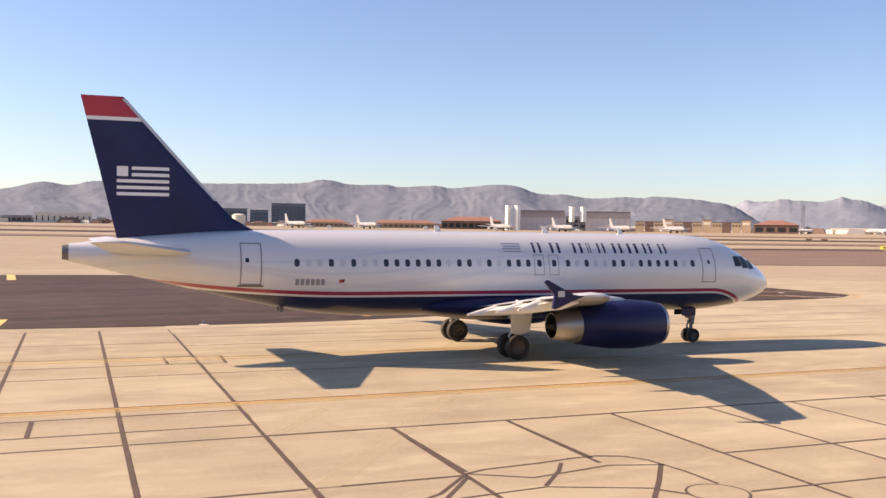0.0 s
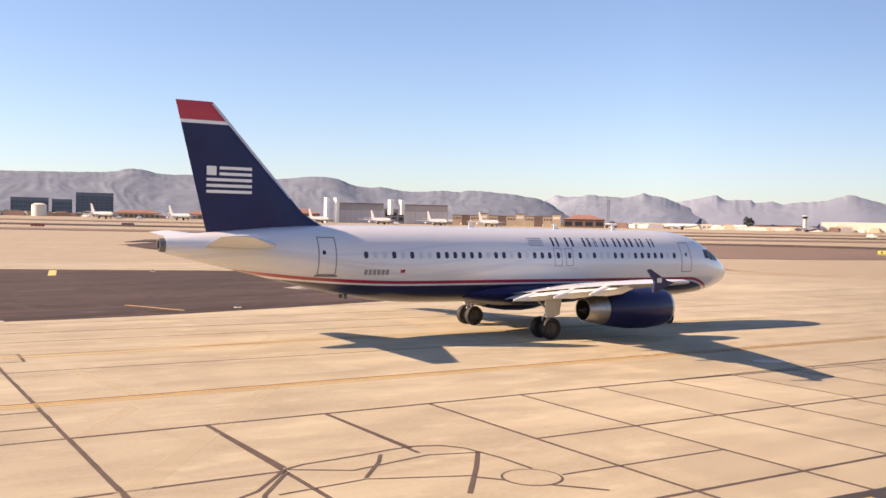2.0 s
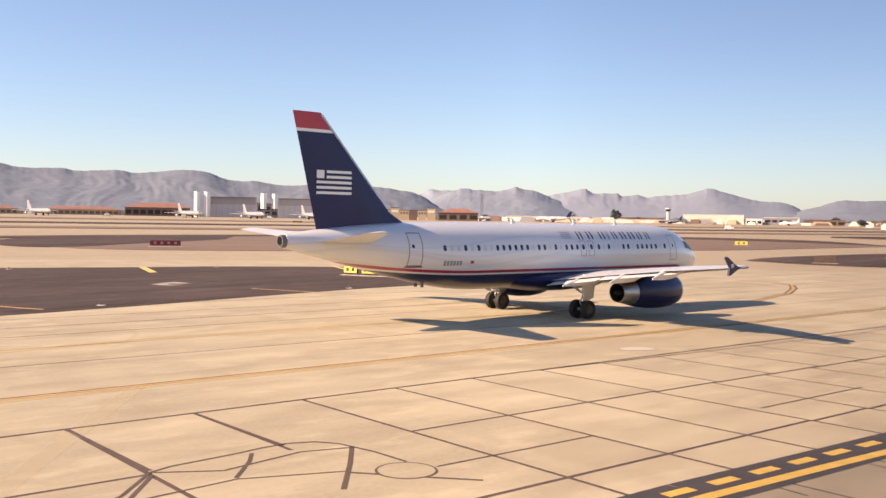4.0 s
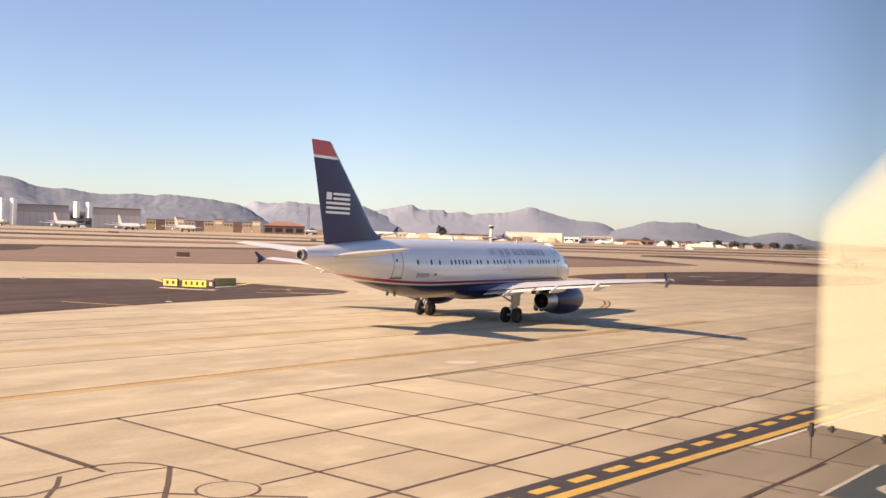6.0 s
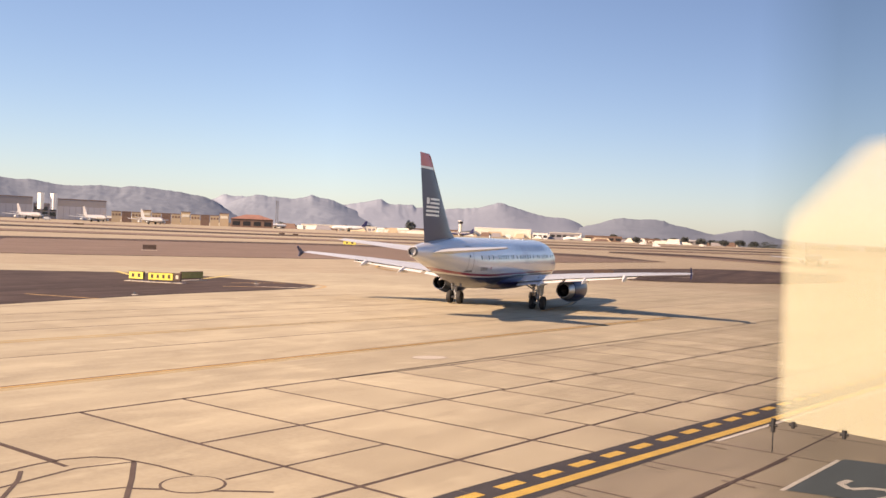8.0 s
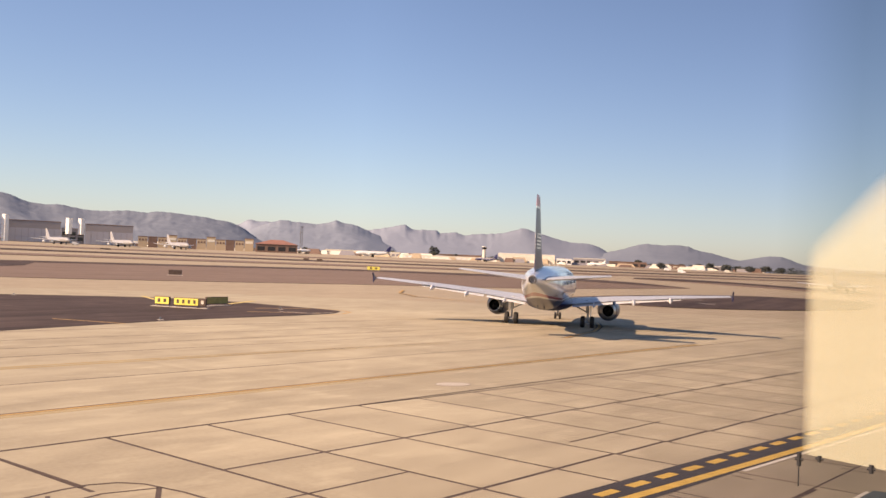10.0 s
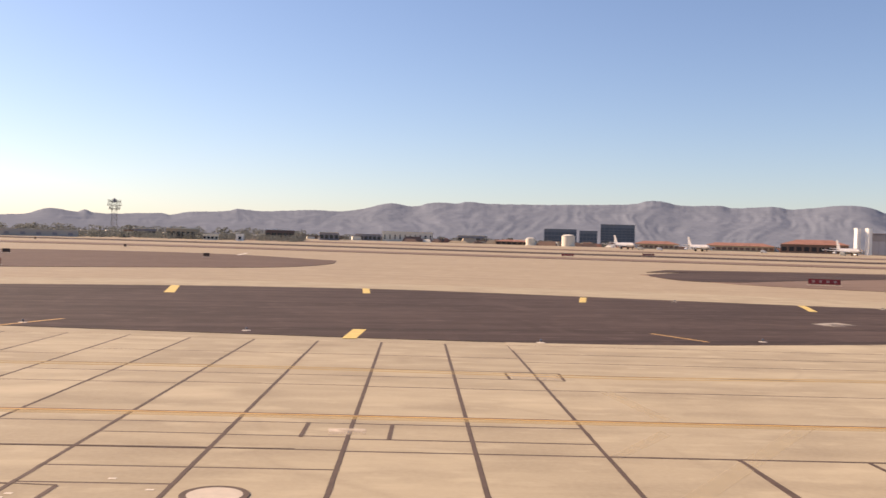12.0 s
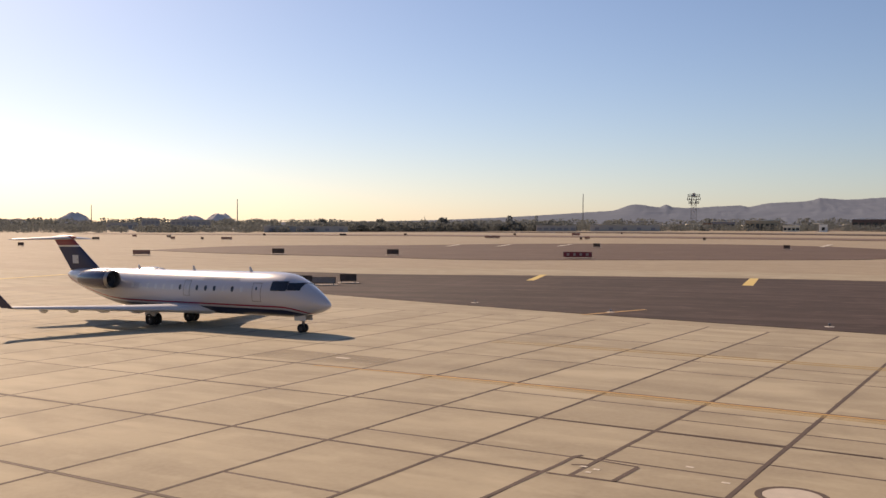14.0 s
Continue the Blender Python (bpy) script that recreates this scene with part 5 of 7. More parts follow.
sign(-89.6, 46.6, 2.6, 0.74, 62, None, "dark back of an airfield sign on the asphalt island")
sign(-86.2, 47.5, 2.6, 0.70, 60, SIGN_GREY, "brownish grey back of an airfield sign on the asphalt island")
sign(-88.4, 51.7, 1.9, 0.82, 58, None, "dark back of a short airfield sign on the asphalt island")
for x, y, w, h in ((-186.5, 62.2, 3.3, 2), (-271.0, 58.1, 1.5, 0), (-361.0, 103.6, 2.5, 0), (-361.8, 133.3, 1.6, 2), (-340.0, 146.3, 4.0, 2), (-344.6, 138.4, 1.0, 0), (-432.7, 206.2, 1.3, 0), (-408.2, 237.0, 3.2, 0), (-387.4, 260.3, 1.4, 0), (-427.1, 139.7, 1.8, 2), (-404.4, 147.3, 1.8, 0),
                   (-298.8, 243.3, 6.0, 2), (-330.1, 320.8, 3.9, 1), (-350.3, 299.4, 1.3, 0), (-251.6, 247.0, 0.9, 0), (-257.8, 256.3, 1.9, 2), (-341.2, 364.5, 0.9, 0), (-218.2, 275.5, 0.9, 0), (-180.0, 182.4, 1.8, 0), (-139.9, 208.4, 1.5, 0),
                   (-85.8, 394.7, 5.0, 1), (-63.5, 482.7, 5.8, 1), (98.2, 571.4, 5.8, 0), (185.8, 460.5, 2.9, 0), (182.0, 470.0, 2.9, 0)):
    kind = ("dark airfield sign beside a far taxiway", "long red airfield sign beside a far taxiway", "weathered brown back of an airfield sign beside a taxiway")[h]
    sign(x, y, w, 0.85, math.degrees(math.atan2(-x, y)), (None, SIGN_RED, SIGN_RUST)[h], kind, 3 if h == 1 else 0, SIGN_INK)


def edge_light(x, y):
    x, y = settle(x, y)
    s = thing("edge_light", "small taxiway edge light on a short stem", "edge light", "taxiway edge lights", pose(x, y, ground_z(x, y)))
    part("stem", rod(bmesh.new(), (0, 0, 0), (0, 0, 0.12), 0.04), STEEL, s)
    part("plate", turned(bmesh.new(), [(0.002, 0.3), (0.02, 0.3), (0.03, 0.05)], (0, 0, 0), "z", 14, (False, True)), WHITE_MARK, s)
    part("lens", turned(bmesh.new(), [(0.12, 0.07), (0.2, 0.07), (0.24, 0.02)], (0, 0, 0), "z", 10, (True, True)), BLUE_GLASS, s)


for x, y in ((-14.6, 57.9), (-33.4, 53.8), (-1.5, 67.6), (18.7, 81.6), (-48.1, 49.8), (-60.1, 46.8), (10.6, 118.6), (-12.2, 114.3), (35.3, 98.3)):
    edge_light(x, y)


# ---- far side of the airfield ----
def tall(el, dist, az):
    """The height, over the ground there, of what rises el degrees over eye level."""
    p = around(az, dist)
    return 6.0 + dist * math.tan(radians(el + lift(az))) - p.z


def house(name, az0, az1, el, dist, deep, mat, label, category="building", roof=None, roof_mat=None, columns=0, rows_=1, window_mat=None, low=0.0, storeys_from=0.2, pane=0.7, group=""):
    """A building seen across the field between two bearings; walls, roof and every window are parts."""
    mid = (az0 + az1) / 2
    wide = 2 * dist * math.tan(radians(abs(az0 - az1) / 2))
    h = tall(el, dist, mid)
    p = around(mid, dist)
    b = thing(name, label, category, group, pose(p.x, p.y, p.z, 0, 0, mid))
    wall_top = h - (roof or 0.0)
    front = part("wall", boxed(-wide / 2, wide / 2, 0, deep, low - 0.3, wall_top), mat, b)
    if roof:
        bm = bmesh.new()
        o = 0.9
        loft(bm, [[Vector((-wide / 2 - o, -o, wall_top)), Vector((wide / 2 + o, -o, wall_top)), Vector((wide / 2 + o, deep + o, wall_top)), Vector((-wide / 2 - o, deep + o, wall_top))],
                  [Vector((-wide / 2 + deep * 0.4, deep * 0.48, h)), Vector((wide / 2 - deep * 0.4, deep * 0.48, h)), Vector((wide / 2 - deep * 0.4, deep * 0.52, h)), Vector((-wide / 2 + deep * 0.4, deep * 0.52, h))]])
        part("roof", bm, roof_mat or RED_ROOF, b)
    else:
        part("parapet", boxed(-wide / 2 - 0.2, wide / 2 + 0.2, -0.2, deep + 0.2, wall_top, wall_top + 0.6), roof_mat or mat, b)
    for i in range(columns):
        for j in range(rows_):
            cx = -wide / 2 + wide * (i + 0.5) / columns
            cw = wide / columns * pane / 2
            z0 = wall_top * (storeys_from + (1 - storeys_from - 0.1) * j / rows_)
            z1 = wall_top * (storeys_from + (1 - storeys_from - 0.1) * (j + 0.72) / rows_)
            part("window", boxed(cx - cw, cx + cw, -0.15, 0.1, z0, z1), window_mat or GLASS_DARK, front)
    return b


OFFICE_PANE = shader("office_pane", (0.055, 0.08, 0.115), 0.3, vary=0.15, scale=0.1, fine=0.8)
house("office_block", 13.6, 11.66, 1.03, 1150, 30, BLUE_GLASS, "low dark glass office block beyond the airfield", columns=9, rows_=3, window_mat=OFFICE_PANE, pane=0.85)
house("office_block", 11.5, 10.44, 0.97, 1150, 30, BLUE_GLASS, "low dark glass office block beyond the airfield", columns=5, rows_=3, window_mat=OFFICE_PANE, pane=0.85)
house("office_tower", 10.26, 8.25, 1.38, 1150, 30, BLUE_GLASS, "tall blue glass office tower beyond the airfield", columns=8, rows_=6, window_mat=OFFICE_PANE, pane=0.88)
house("terminal_shed", 23.34, 20.27, 0.60, 1020, 30, CREAM_WALL, "long low cream shed with a pale roof edge", roof_mat=CREAM_WALL, columns=10, rows_=1, pane=0.22)
house("terminal_shed", 24.98, 23.4, 0.40, 1020, 20, GREY_WALL, "low grey shed beside the airfield", columns=6, rows_=1)
house("terminal_shed", 18.8, 17.0, 0.5, 1050, 25, GREY_WALL, "grey shed with a pale roof edge", roof_mat=CREAM_WALL, columns=5, rows_=1)
house("terminal_shed", 30.3, 28.6, 0.50, 760, 25, BROWN_WALL, "dark shed with a white roof edge", roof_mat=WHITE, columns=5, rows_=1)
house("terminal_shed", 27.1, 25.95, 0.44, 900, 22, GREY_WALL, "grey shed with a pale roof edge", roof_mat=CREAM_WALL, columns=4, rows_=1)
house("terminal_shed", 35.95, 34.05, 0.42, 690, 20, TAN_WALL, "tan low building with a cream roof edge beyond the field", roof_mat=CREAM_WALL, columns=7, rows_=1)
house("terminal_shed", 33.9, 33.0, 0.10, 650, 12, CREAM_WALL, "pale low building beyond the field", columns=4, rows_=1)
house("terminal_shed", 32.0, 31.55, 0.16, 640, 6, WHITE, "small white hut with a dark doorway beyond the field", columns=1, rows_=1, pane=0.4)
house("terminal_shed", 37.75, 36.5, 0.36, 720, 15, GREY_WALL, "grey low building with a pale roof", roof_mat=CREAM_WALL, columns=5, rows_=1)
house("terminal_shed", 44.8, 40.7, 0.12, 650, 12, HAZE_WALL, "long low grey building beyond the field", columns=5, pane=0.3, rows_=1, window_mat=GREY_WALL)
house("terminal_shed", 48.0, 45.6, 0.10, 652, 12, HAZE_WALL, "low grey building beyond the field", columns=6, rows_=1, window_mat=GREY_WALL)
house("terminal_shed", 64.3, 59.3, 0.10, 650, 12, HAZE_WALL, "long low grey building among far trees", columns=6, pane=0.3, rows_=1, window_mat=GREY_WALL)
house("terminal_shed", 71.2, 70.2, 0.56, 900, 25, HAZE_WALL, "grey flat building among far trees", columns=4, rows_=2, window_mat=GREY_WALL)
house("terminal_shed", 69.6, 67.3, 0.50, 900, 25, HAZE_WALL, "broad grey building before a rocky rise", columns=8, rows_=2, window_mat=GREY_WALL)
house("terminal_shed", 73.1, 71.4, 0.33, 900, 25, HAZE_WALL, "low grey building among far trees", columns=6, rows_=1, window_mat=GREY_WALL)
house("red_roof_building", 8.3, 5.7, 0.50, 960, 24, TAN_WALL, "low tan building with a red tile roof", roof=3.0, columns=9, rows_=1, window_mat=BROWN_WALL)
house("red_roof_building", 4.3, 0.4, 0.52, 980, 26, TAN_WALL, "long tan building with a red tile roof", roof=3.2, columns=12, rows_=1, window_mat=BROWN_WALL)
house("red_roof_building", 0.1, -3.5, 0.80, 960, 36, BROWN_WALL, "large brown building with a red tile roof", roof=4.8, columns=9, rows_=1, window_mat=DARK)
house("red_roof_building", 16.5, 14.2, 0.34, 990, 20, BROWN_WALL, "low brown building with a red roof edge", roof=2.0, columns=7, rows_=1)
for a0, a1, el in ((-4.65, -7.31, 1.18), (-8.58, -11.16, 1.15)):
    h = house("hangar", a0, a1, el, 940, 45, GREY_WALL, "grey aircraft hangar with tall sliding doors", "hangar", roof_mat=BROWN_WALL, columns=8, rows_=1, window_mat=shader("hangar_door", (0.33, 0.33, 0.37), 0.6, vary=0.06), storeys_from=0.02, pane=0.94, group="hangars")
house("hangar_annex", -7.35, -8.55, 0.85, 944, 30, GREY_WALL, "grey annex between two hangars", columns=3, rows_=2)
for a, top, low in ((-3.98, 1.46, 0), (-4.55, 1.46, 0), (-7.8, 1.42, 9.0), (-8.45, 1.42, 9.0)):
    house("hangar_pylon", a + 0.12, a - 0.12, top, 932, 4, WHITE, "white upright hangar door guide tower", "tower", low=low, group="white hangar towers").rotation_euler.z += radians(42)
# long tan building of repeated bays
n = 12
for k in range(n):
    a0 = -11.45 - (18.0 - 11.45) * k / n
    a1 = -11.45 - (18.0 - 11.45) * (k + 0.94) / n
    high = k in (3, 7, 11)
    house("barracks_bay", a0, a1, 0.74 if high else 0.60, 930, 16, (TAN_WALL, BROWN_WALL, TAN_WALL, TAN_WALL)[k % 4], "tan or brown block bay with dark upper openings", "building", roof_mat=BROWN_WALL, columns=1 if high else 3, rows_=1, window_mat=CREAM_WALL if high else BROWN_WALL, storeys_from=0.62, pane=0.8 if high else 0.55, group="tan bays")
house("hut", -18.1, -20.55, 0.78, 925, 34, BROWN_WALL, "brown hall with a hipped red-brown roof", roof=4.5, roof_mat=RED_ROOF, columns=4, rows_=1, window_mat=DARK)
# white terminal buildings and cargo sheds to the east
house("cargo_shed", -22.2, -26.7, 0.33, 1040, 30, CREAM_WALL, "long cream cargo shed", columns=16, rows_=1, window_mat=GREY_WALL)
house("cargo_shed", -26.8, -31.4, 0.22, 1000, 30, CREAM_WALL, "long low cream cargo shed", columns=14, rows_=1, window_mat=WHITE)
house("cargo_shed", -28.6, -31.6, 0.34, 1060, 30, BROWN_WALL, "dark roofed shed behind the cargo sheds", roof_mat=BROWN_WALL, columns=8, rows_=1)
house("cargo_shed", -32.6, -36.0, 0.56, 1020, 40, CREAM_WALL, "large cream hangar with a pale roof", columns=7, rows_=1, window_mat=CREAM_WALL, roof_mat=WHITE)
house("cargo_shed", -37.1, -39.0, 0.44, 1030, 30, GREY_WALL, "grey open shed with a pale roof", columns=5, rows_=1, window_mat=DARK, roof_mat=CREAM_WALL)
house("cargo_shed", -39.2, -41.4, 0.34, 1030, 30, BROWN_WALL, "brown low shed with dark doors", columns=5, rows_=1, window_mat=DARK)
house("cargo_shed", -44.2, -46.0, 0.30, 1040, 30, GREY_WALL, "grey low shed with a white roof edge", columns=4, rows_=1, window_mat=DARK, roof_mat=WHITE)
house("cargo_shed", -36.1, -37.0, 0.36, 1000, 24, WHITE, "white low hall with dark doors", columns=3, rows_=1, window_mat=DARK)
house("cargo_shed", -41.8, -43.6, 0.28, 1030, 30, BROWN_WALL, "brown low shed with a pale edge", columns=5, rows_=1, window_mat=CREAM_WALL)


def storage_tank(az, dist, r, el, label):
    p = around(az, dist)
    t = thing("storage_tank", label, "tank", m=pose(p.x, p.y, p.z))
    h = tall(el, dist, az)
    part("shell", turned(bmesh.new(), [(-0.3, r), (h * 0.86, r), (h * 0.97, r * 0.6), (h, 0.05)], (0, 0, 0), "z", 28, (False, True)), CREAM_WALL, t, smooth=True)
    part("band", turned(bmesh.new(), [(h * 0.84, r + 0.08), (h * 0.87, r + 0.08)], (0, 0, 0), "z", 28), GREY_WALL, t)


storage_tank(12.15, 980, 6.8, 0.75, "cream round storage tank")
storage_tank(14.4, 980, 5.0, 0.5, "low cream round storage tank")


def pole(az, dist, el, r, label, name="mast"):
    p = around(az, dist)
    t = thing(name, label, "mast", m=pose(p.x, p.y, p.z))
    part("shaft", rod(bmesh.new(), (0, 0, -0.3), (0, 0, tall(el, dist, az)), r, r * 0.55, 8), STEEL, t)
    part("foot", boxed(-r * 2, r * 2, -r * 2, r * 2, -0.3, 0.8), PAD, t)


pole(45.2, 1200, 2.05, 0.75, "tall slim grey mast above far trees")
pole(65.8, 1200, 1.73, 0.8, "tall slim grey mast above far trees")
pole(73.9, 1200, 1.35, 0.7, "slim grey mast on a far rise")
pole(54.7, 1100, 0.72, 0.35, "short slim mast before far trees")


def lattice_tower(az, dist, el, wide, label, busy=True):
    """A braced steel tower with platforms and aerials."""
    p = around(az, dist)
    t = thing("lattice_tower", label, "tower", m=pose(p.x, p.y, p.z, 0, 0, az))
    h = tall(el, dist, az)
    w = wide / 2
    for sx, sy in ((-1, -1), (1, -1), (1, 1), (-1, 1)):
        part("post", rod(bmesh.new(), (sx * w, sy * w, -0.3), (sx * w * 0.75, sy * w * 0.75, h * 0.9), 0.22, n=6), STEEL, t)
    n = 7
    for k in range(n):
        z0, z1 = h * 0.9 * k / n, h * 0.9 * (k + 1) / n
        bm = bmesh.new()
        for s in (-1, 1):
            rod(bm, (-w, s * w, z0), (w, s * w, z1), 0.12, n=5)
            rod(bm, (w, s * w, z0), (-w, s * w, z1), 0.12, n=5)
            rod(bm, (-w, s * w, z1), (w, s * w, z1), 0.13, n=5)
        part("brace", bm, STEEL, t)
    if busy:
        for k, (z, q) in enumerate(((0.70, 1.7), (0.80, 2.2), (0.90, 2.0))):
            part("platform", boxed(-w * q, w * q, -w * 1.3, w * 1.3, h * z, h * z + 0.35), STEEL, t)
            for s in (-0.95, -0.66, -0.36, 0.36, 0.66, 0.95):
                part("aerial", boxed(s * w * q - 0.45, s * w * q + 0.45, -0.5, 0.5, h * z - 0.8, h * z + 2.8), STEEL, t)
        part("drum", turned(bmesh.new(), [(h * 0.88, w * 0.5), (h * 0.99, w * 0.5), (h, 0.1)], (0, 0, 0), "z", 10, (True, True)), GREY_WALL, t)
    return t


lattice_tower(38.8, 1180, 2.05, 7.0, "braced steel tower with platforms and aerials")
lattice_tower(-20.75, 1000, 1.83, 2.6, "slim braced steel light tower", False)
p = around(-31.75, 1010)
tower = thing("control_tower", "small white control tower with a glazed cab", "tower", m=pose(p.x, p.y, p.z))
part("shaft", rod(bmesh.new(), (0, 0, -0.3), (0, 0, 12.5), 2.0, 1.7, 12), CREAM_WALL, tower)
part("cab", rod(bmesh.new(), (0, 0, 12.5), (0, 0, 15.0), 2.2, 3.0, 8), GLASS_DARK, tower)
part("roof", rod(bmesh.new(), (0, 0, 15.0), (0, 0, 15.7), 3.2, 2.8, 8), WHITE, tower)


def parked_jet(az, dist, heading, scale, body, tail_mat, label, group, tall_fin=1.0):
    """A parked transport aircraft across the field, 40 m long at scale 1."""
    p = around(az, dist)
    j = thing("parked_jet", label, "airliner", group, pose(p.x, p.y, p.z, 0, 0, heading))
    k = scale
    rows = [(0, 3.4, 0.05, 0.05), (1.0, 3.5, 0.95, 0.9), (3.0, 3.8, 1.7, 1.75), (5.5, 3.95, 1.9, 2.0), (27, 3.95, 1.9, 2.0), (33, 4.5, 1.3, 1.35), (38, 5.0, 0.5, 0.5), (40, 5.1, 0.1, 0.1)]
    rows = [tuple(v * k for v in r) for r in rows]
    hull = part("fuselage", loft(bmesh.new(), body_rings(rows, 40 * k, 16, 16)), body, j, smooth=True)
    for s in (-1, 1):
        wing = part("wing", wing_skin(bmesh.new(), [((-12 * k, s * 1.2 * k, 2.9 * k), 8 * k, 1), ((-24.5 * k, s * 19 * k, 4.2 * k), 2.4 * k, 0.8)]), LIGHT_GREY, j)
        part("tailplane", wing_skin(bmesh.new(), [((-33 * k, s * 0.4 * k, 5.2 * k), 4 * k, 1), ((-37.5 * k, s * 6 * k, 5.8 * k), 1.6 * k, 0.8)]), LIGHT_GREY, j)
        for y in (5.8, 11.5) if tall_fin > 1 else (5.8,):
            part("engine", turned(bmesh.new(), [(-13.0 * k - y * 0.45 * k, 0.85 * k), (-14.0 * k - y * 0.45 * k, 0.95 * k), (-17 * k - y * 0.45 * k, 0.6 * k)], (0, s * y * k, 2.1 * k), "x", 12, (True, True)), LIGHT_GREY, wing)
        part("main_gear", boxed((-19 - 0.9) * k, (-19 + 0.9) * k, (s * 3.2 - 0.6) * k, (s * 3.2 + 0.6) * k, -0.05, 2.6 * k, 0.2), RUBBER, j)
    part("nose_gear", boxed(-5.8 * k, -5.0 * k, -0.3 * k, 0.3 * k, -0.05, 2.4 * k, 0.1), RUBBER, j)
    top = 12.7 * k * (1.0 if tall_fin > 1 else 0.93)
    part("fin", wing_skin(bmesh.new(), [((-31.5 * k, 0, 5.5 * k), 6.5 * k, 0.7), ((-36.8 * k, 0, top), 2.6 * k, 0.6)], True), tail_mat, j)
    for i in range(14):
        for s in (-1,):
            if tail_mat is not body:
                part("window", boxed((-6.5 - 1.6 * i - 0.4) * k, (-6.5 - 1.6 * i) * k, s * 1.95 * k, s * 1.85 * k, 4.2 * k, 4.6 * k), GLASS_DARK, hull)
    return j


TANKER = shader("tanker_grey_paint", (0.27, 0.27, 0.28), 0.45, vary=0.06, scale=0.3, fine=3)
for a in (9.55, 5.3, -2.75, -6.45, -9.85, -12.95):
    parked_jet(a - 1.35, 826, a - 62, 1.0, TANKER, TANKER, "pale grey four-engine tanker aircraft parked on the far ramp", "tanker aircraft", 1.2)
parked_jet(-24.0, 930, -24 + 170, 0.9, LIGHT_GREY, NAVY, "grey airliner with a dark tail parked far off", "far airliners")
parked_jet(-31.2, 900, -31 + 150, 0.62, NAVY, NAVY, "dark airliner crossing the far ramp", "far airliners")
parked_jet(-21.4, 990, -21 + 20, 0.7, WHITE, WHITE, "white airliner parked at the far sheds", "far airliners")
parked_jet(-37.9, 960, -38 + 160, 0.5, WHITE, WHITE, "small white jet parked far off", "far airliners")
parked_jet(-52.4, 316, 27, 0.6, TANKER, NAVY, "small grey jet with a dark fin on the east taxiway", "far airliners")


# ---- trees and town at the field's edge ----
def leafy(verts, faces, c, w, h, rng, count, size=1.0):
    """A crown of loose leaf clumps as small crossed blades."""
    for _ in range(count):
        t, u, v = rng.random() * math.tau, rng.random(), rng.random()
        r = math.sqrt(u) * w * (0.55 + 0.45 * math.sin(math.pi * min(1, v * 0.9 + 0.1)))
        p = Vector((c[0] + r * math.cos(t), c[1] + r * math.sin(t), c[2] + v * h))
        s = w * size * rng.uniform(0.16, 0.34)
        a = Vector((rng.gauss(0, 1), rng.gauss(0, 1), rng.gauss(0, 0.7))).normalized() * s
        b = Vector((rng.gauss(0, 1), rng.gauss(0, 1), rng.gauss(0, 1))).normalized() * s
        i = len(verts)
        verts += [p - a - b * 0.4, p + a - b * 0.4, p + a * 0.6 + b, p - a * 0.6 + b]
        faces.append((i, i + 1, i + 2, i + 3))


def tree(az, dist, high, wide, seed):
    rng = random.Random(seed)
    p = around(az, dist)
    t = thing("tree", "dark green desert tree at the field's edge", "tree", "field edge trees", pose(p.x, p.y, p.z))
    bm = rod(bmesh.new(), (0, 0, -0.3), (0.2, 0, high * 0.5), high * 0.035, high * 0.02, 7)
    for k in range(4):
        a = k * 1.7 + rng.random()
        rod(bm, (0.1, 0, high * (0.28 + 0.06 * k)), (wide * 0.5 * math.cos(a), wide * 0.5 * math.sin(a), high * (0.62 + 0.06 * k)), high * 0.015, high * 0.006, 5)
    part("trunk", bm, BARK, t)
    verts, faces = [], []
    leafy(verts, faces, (0, 0, high * 0.3), wide * 0.55, high * 0.72, rng, 150)
    me = bpy.data.meshes.new("crown")
    me.from_pydata(verts, [], faces)
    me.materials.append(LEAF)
    new("crown", me).parent = t


for k, (a, d, h, w) in enumerate(((-28.7, 1045, 17, 13), (-40.9, 1060, 11, 9), (-44.4, 1020, 8, 9), (-45.0, 1020, 9, 11), (-45.9, 1020, 8, 12), (-46.6, 1020, 7, 10), (-43.4, 1040, 7, 10), (-47.2, 1000, 7, 11), (-48.1, 1005, 8, 12), (-48.9, 1010, 7, 10), (-42.2, 1000, 7, 10), (-37.9, 1050, 10, 9), (-36.5, 1050, 9, 7), (-33.2, 1055, 12, 9), (-26.2, 1075, 9, 9), (-39.6, 1070, 8, 7), (-30.0, 1050, 8, 9),
                                  (49.6, 680, 14, 6), (48.0, 680, 14, 4), (47.1, 690, 10, 6), (53.6, 690, 12, 10), (57.4, 690, 11, 8), (60.8, 690, 11, 9), (-21.0, 1060, 9, 8), (22.0, 1070, 10, 9), (15.6, 1060, 9, 10), (19.7, 1060, 8, 9), (-24.8, 1060, 8, 8))):
    tree(a, d, h * 0.75, w * 0.8, k)


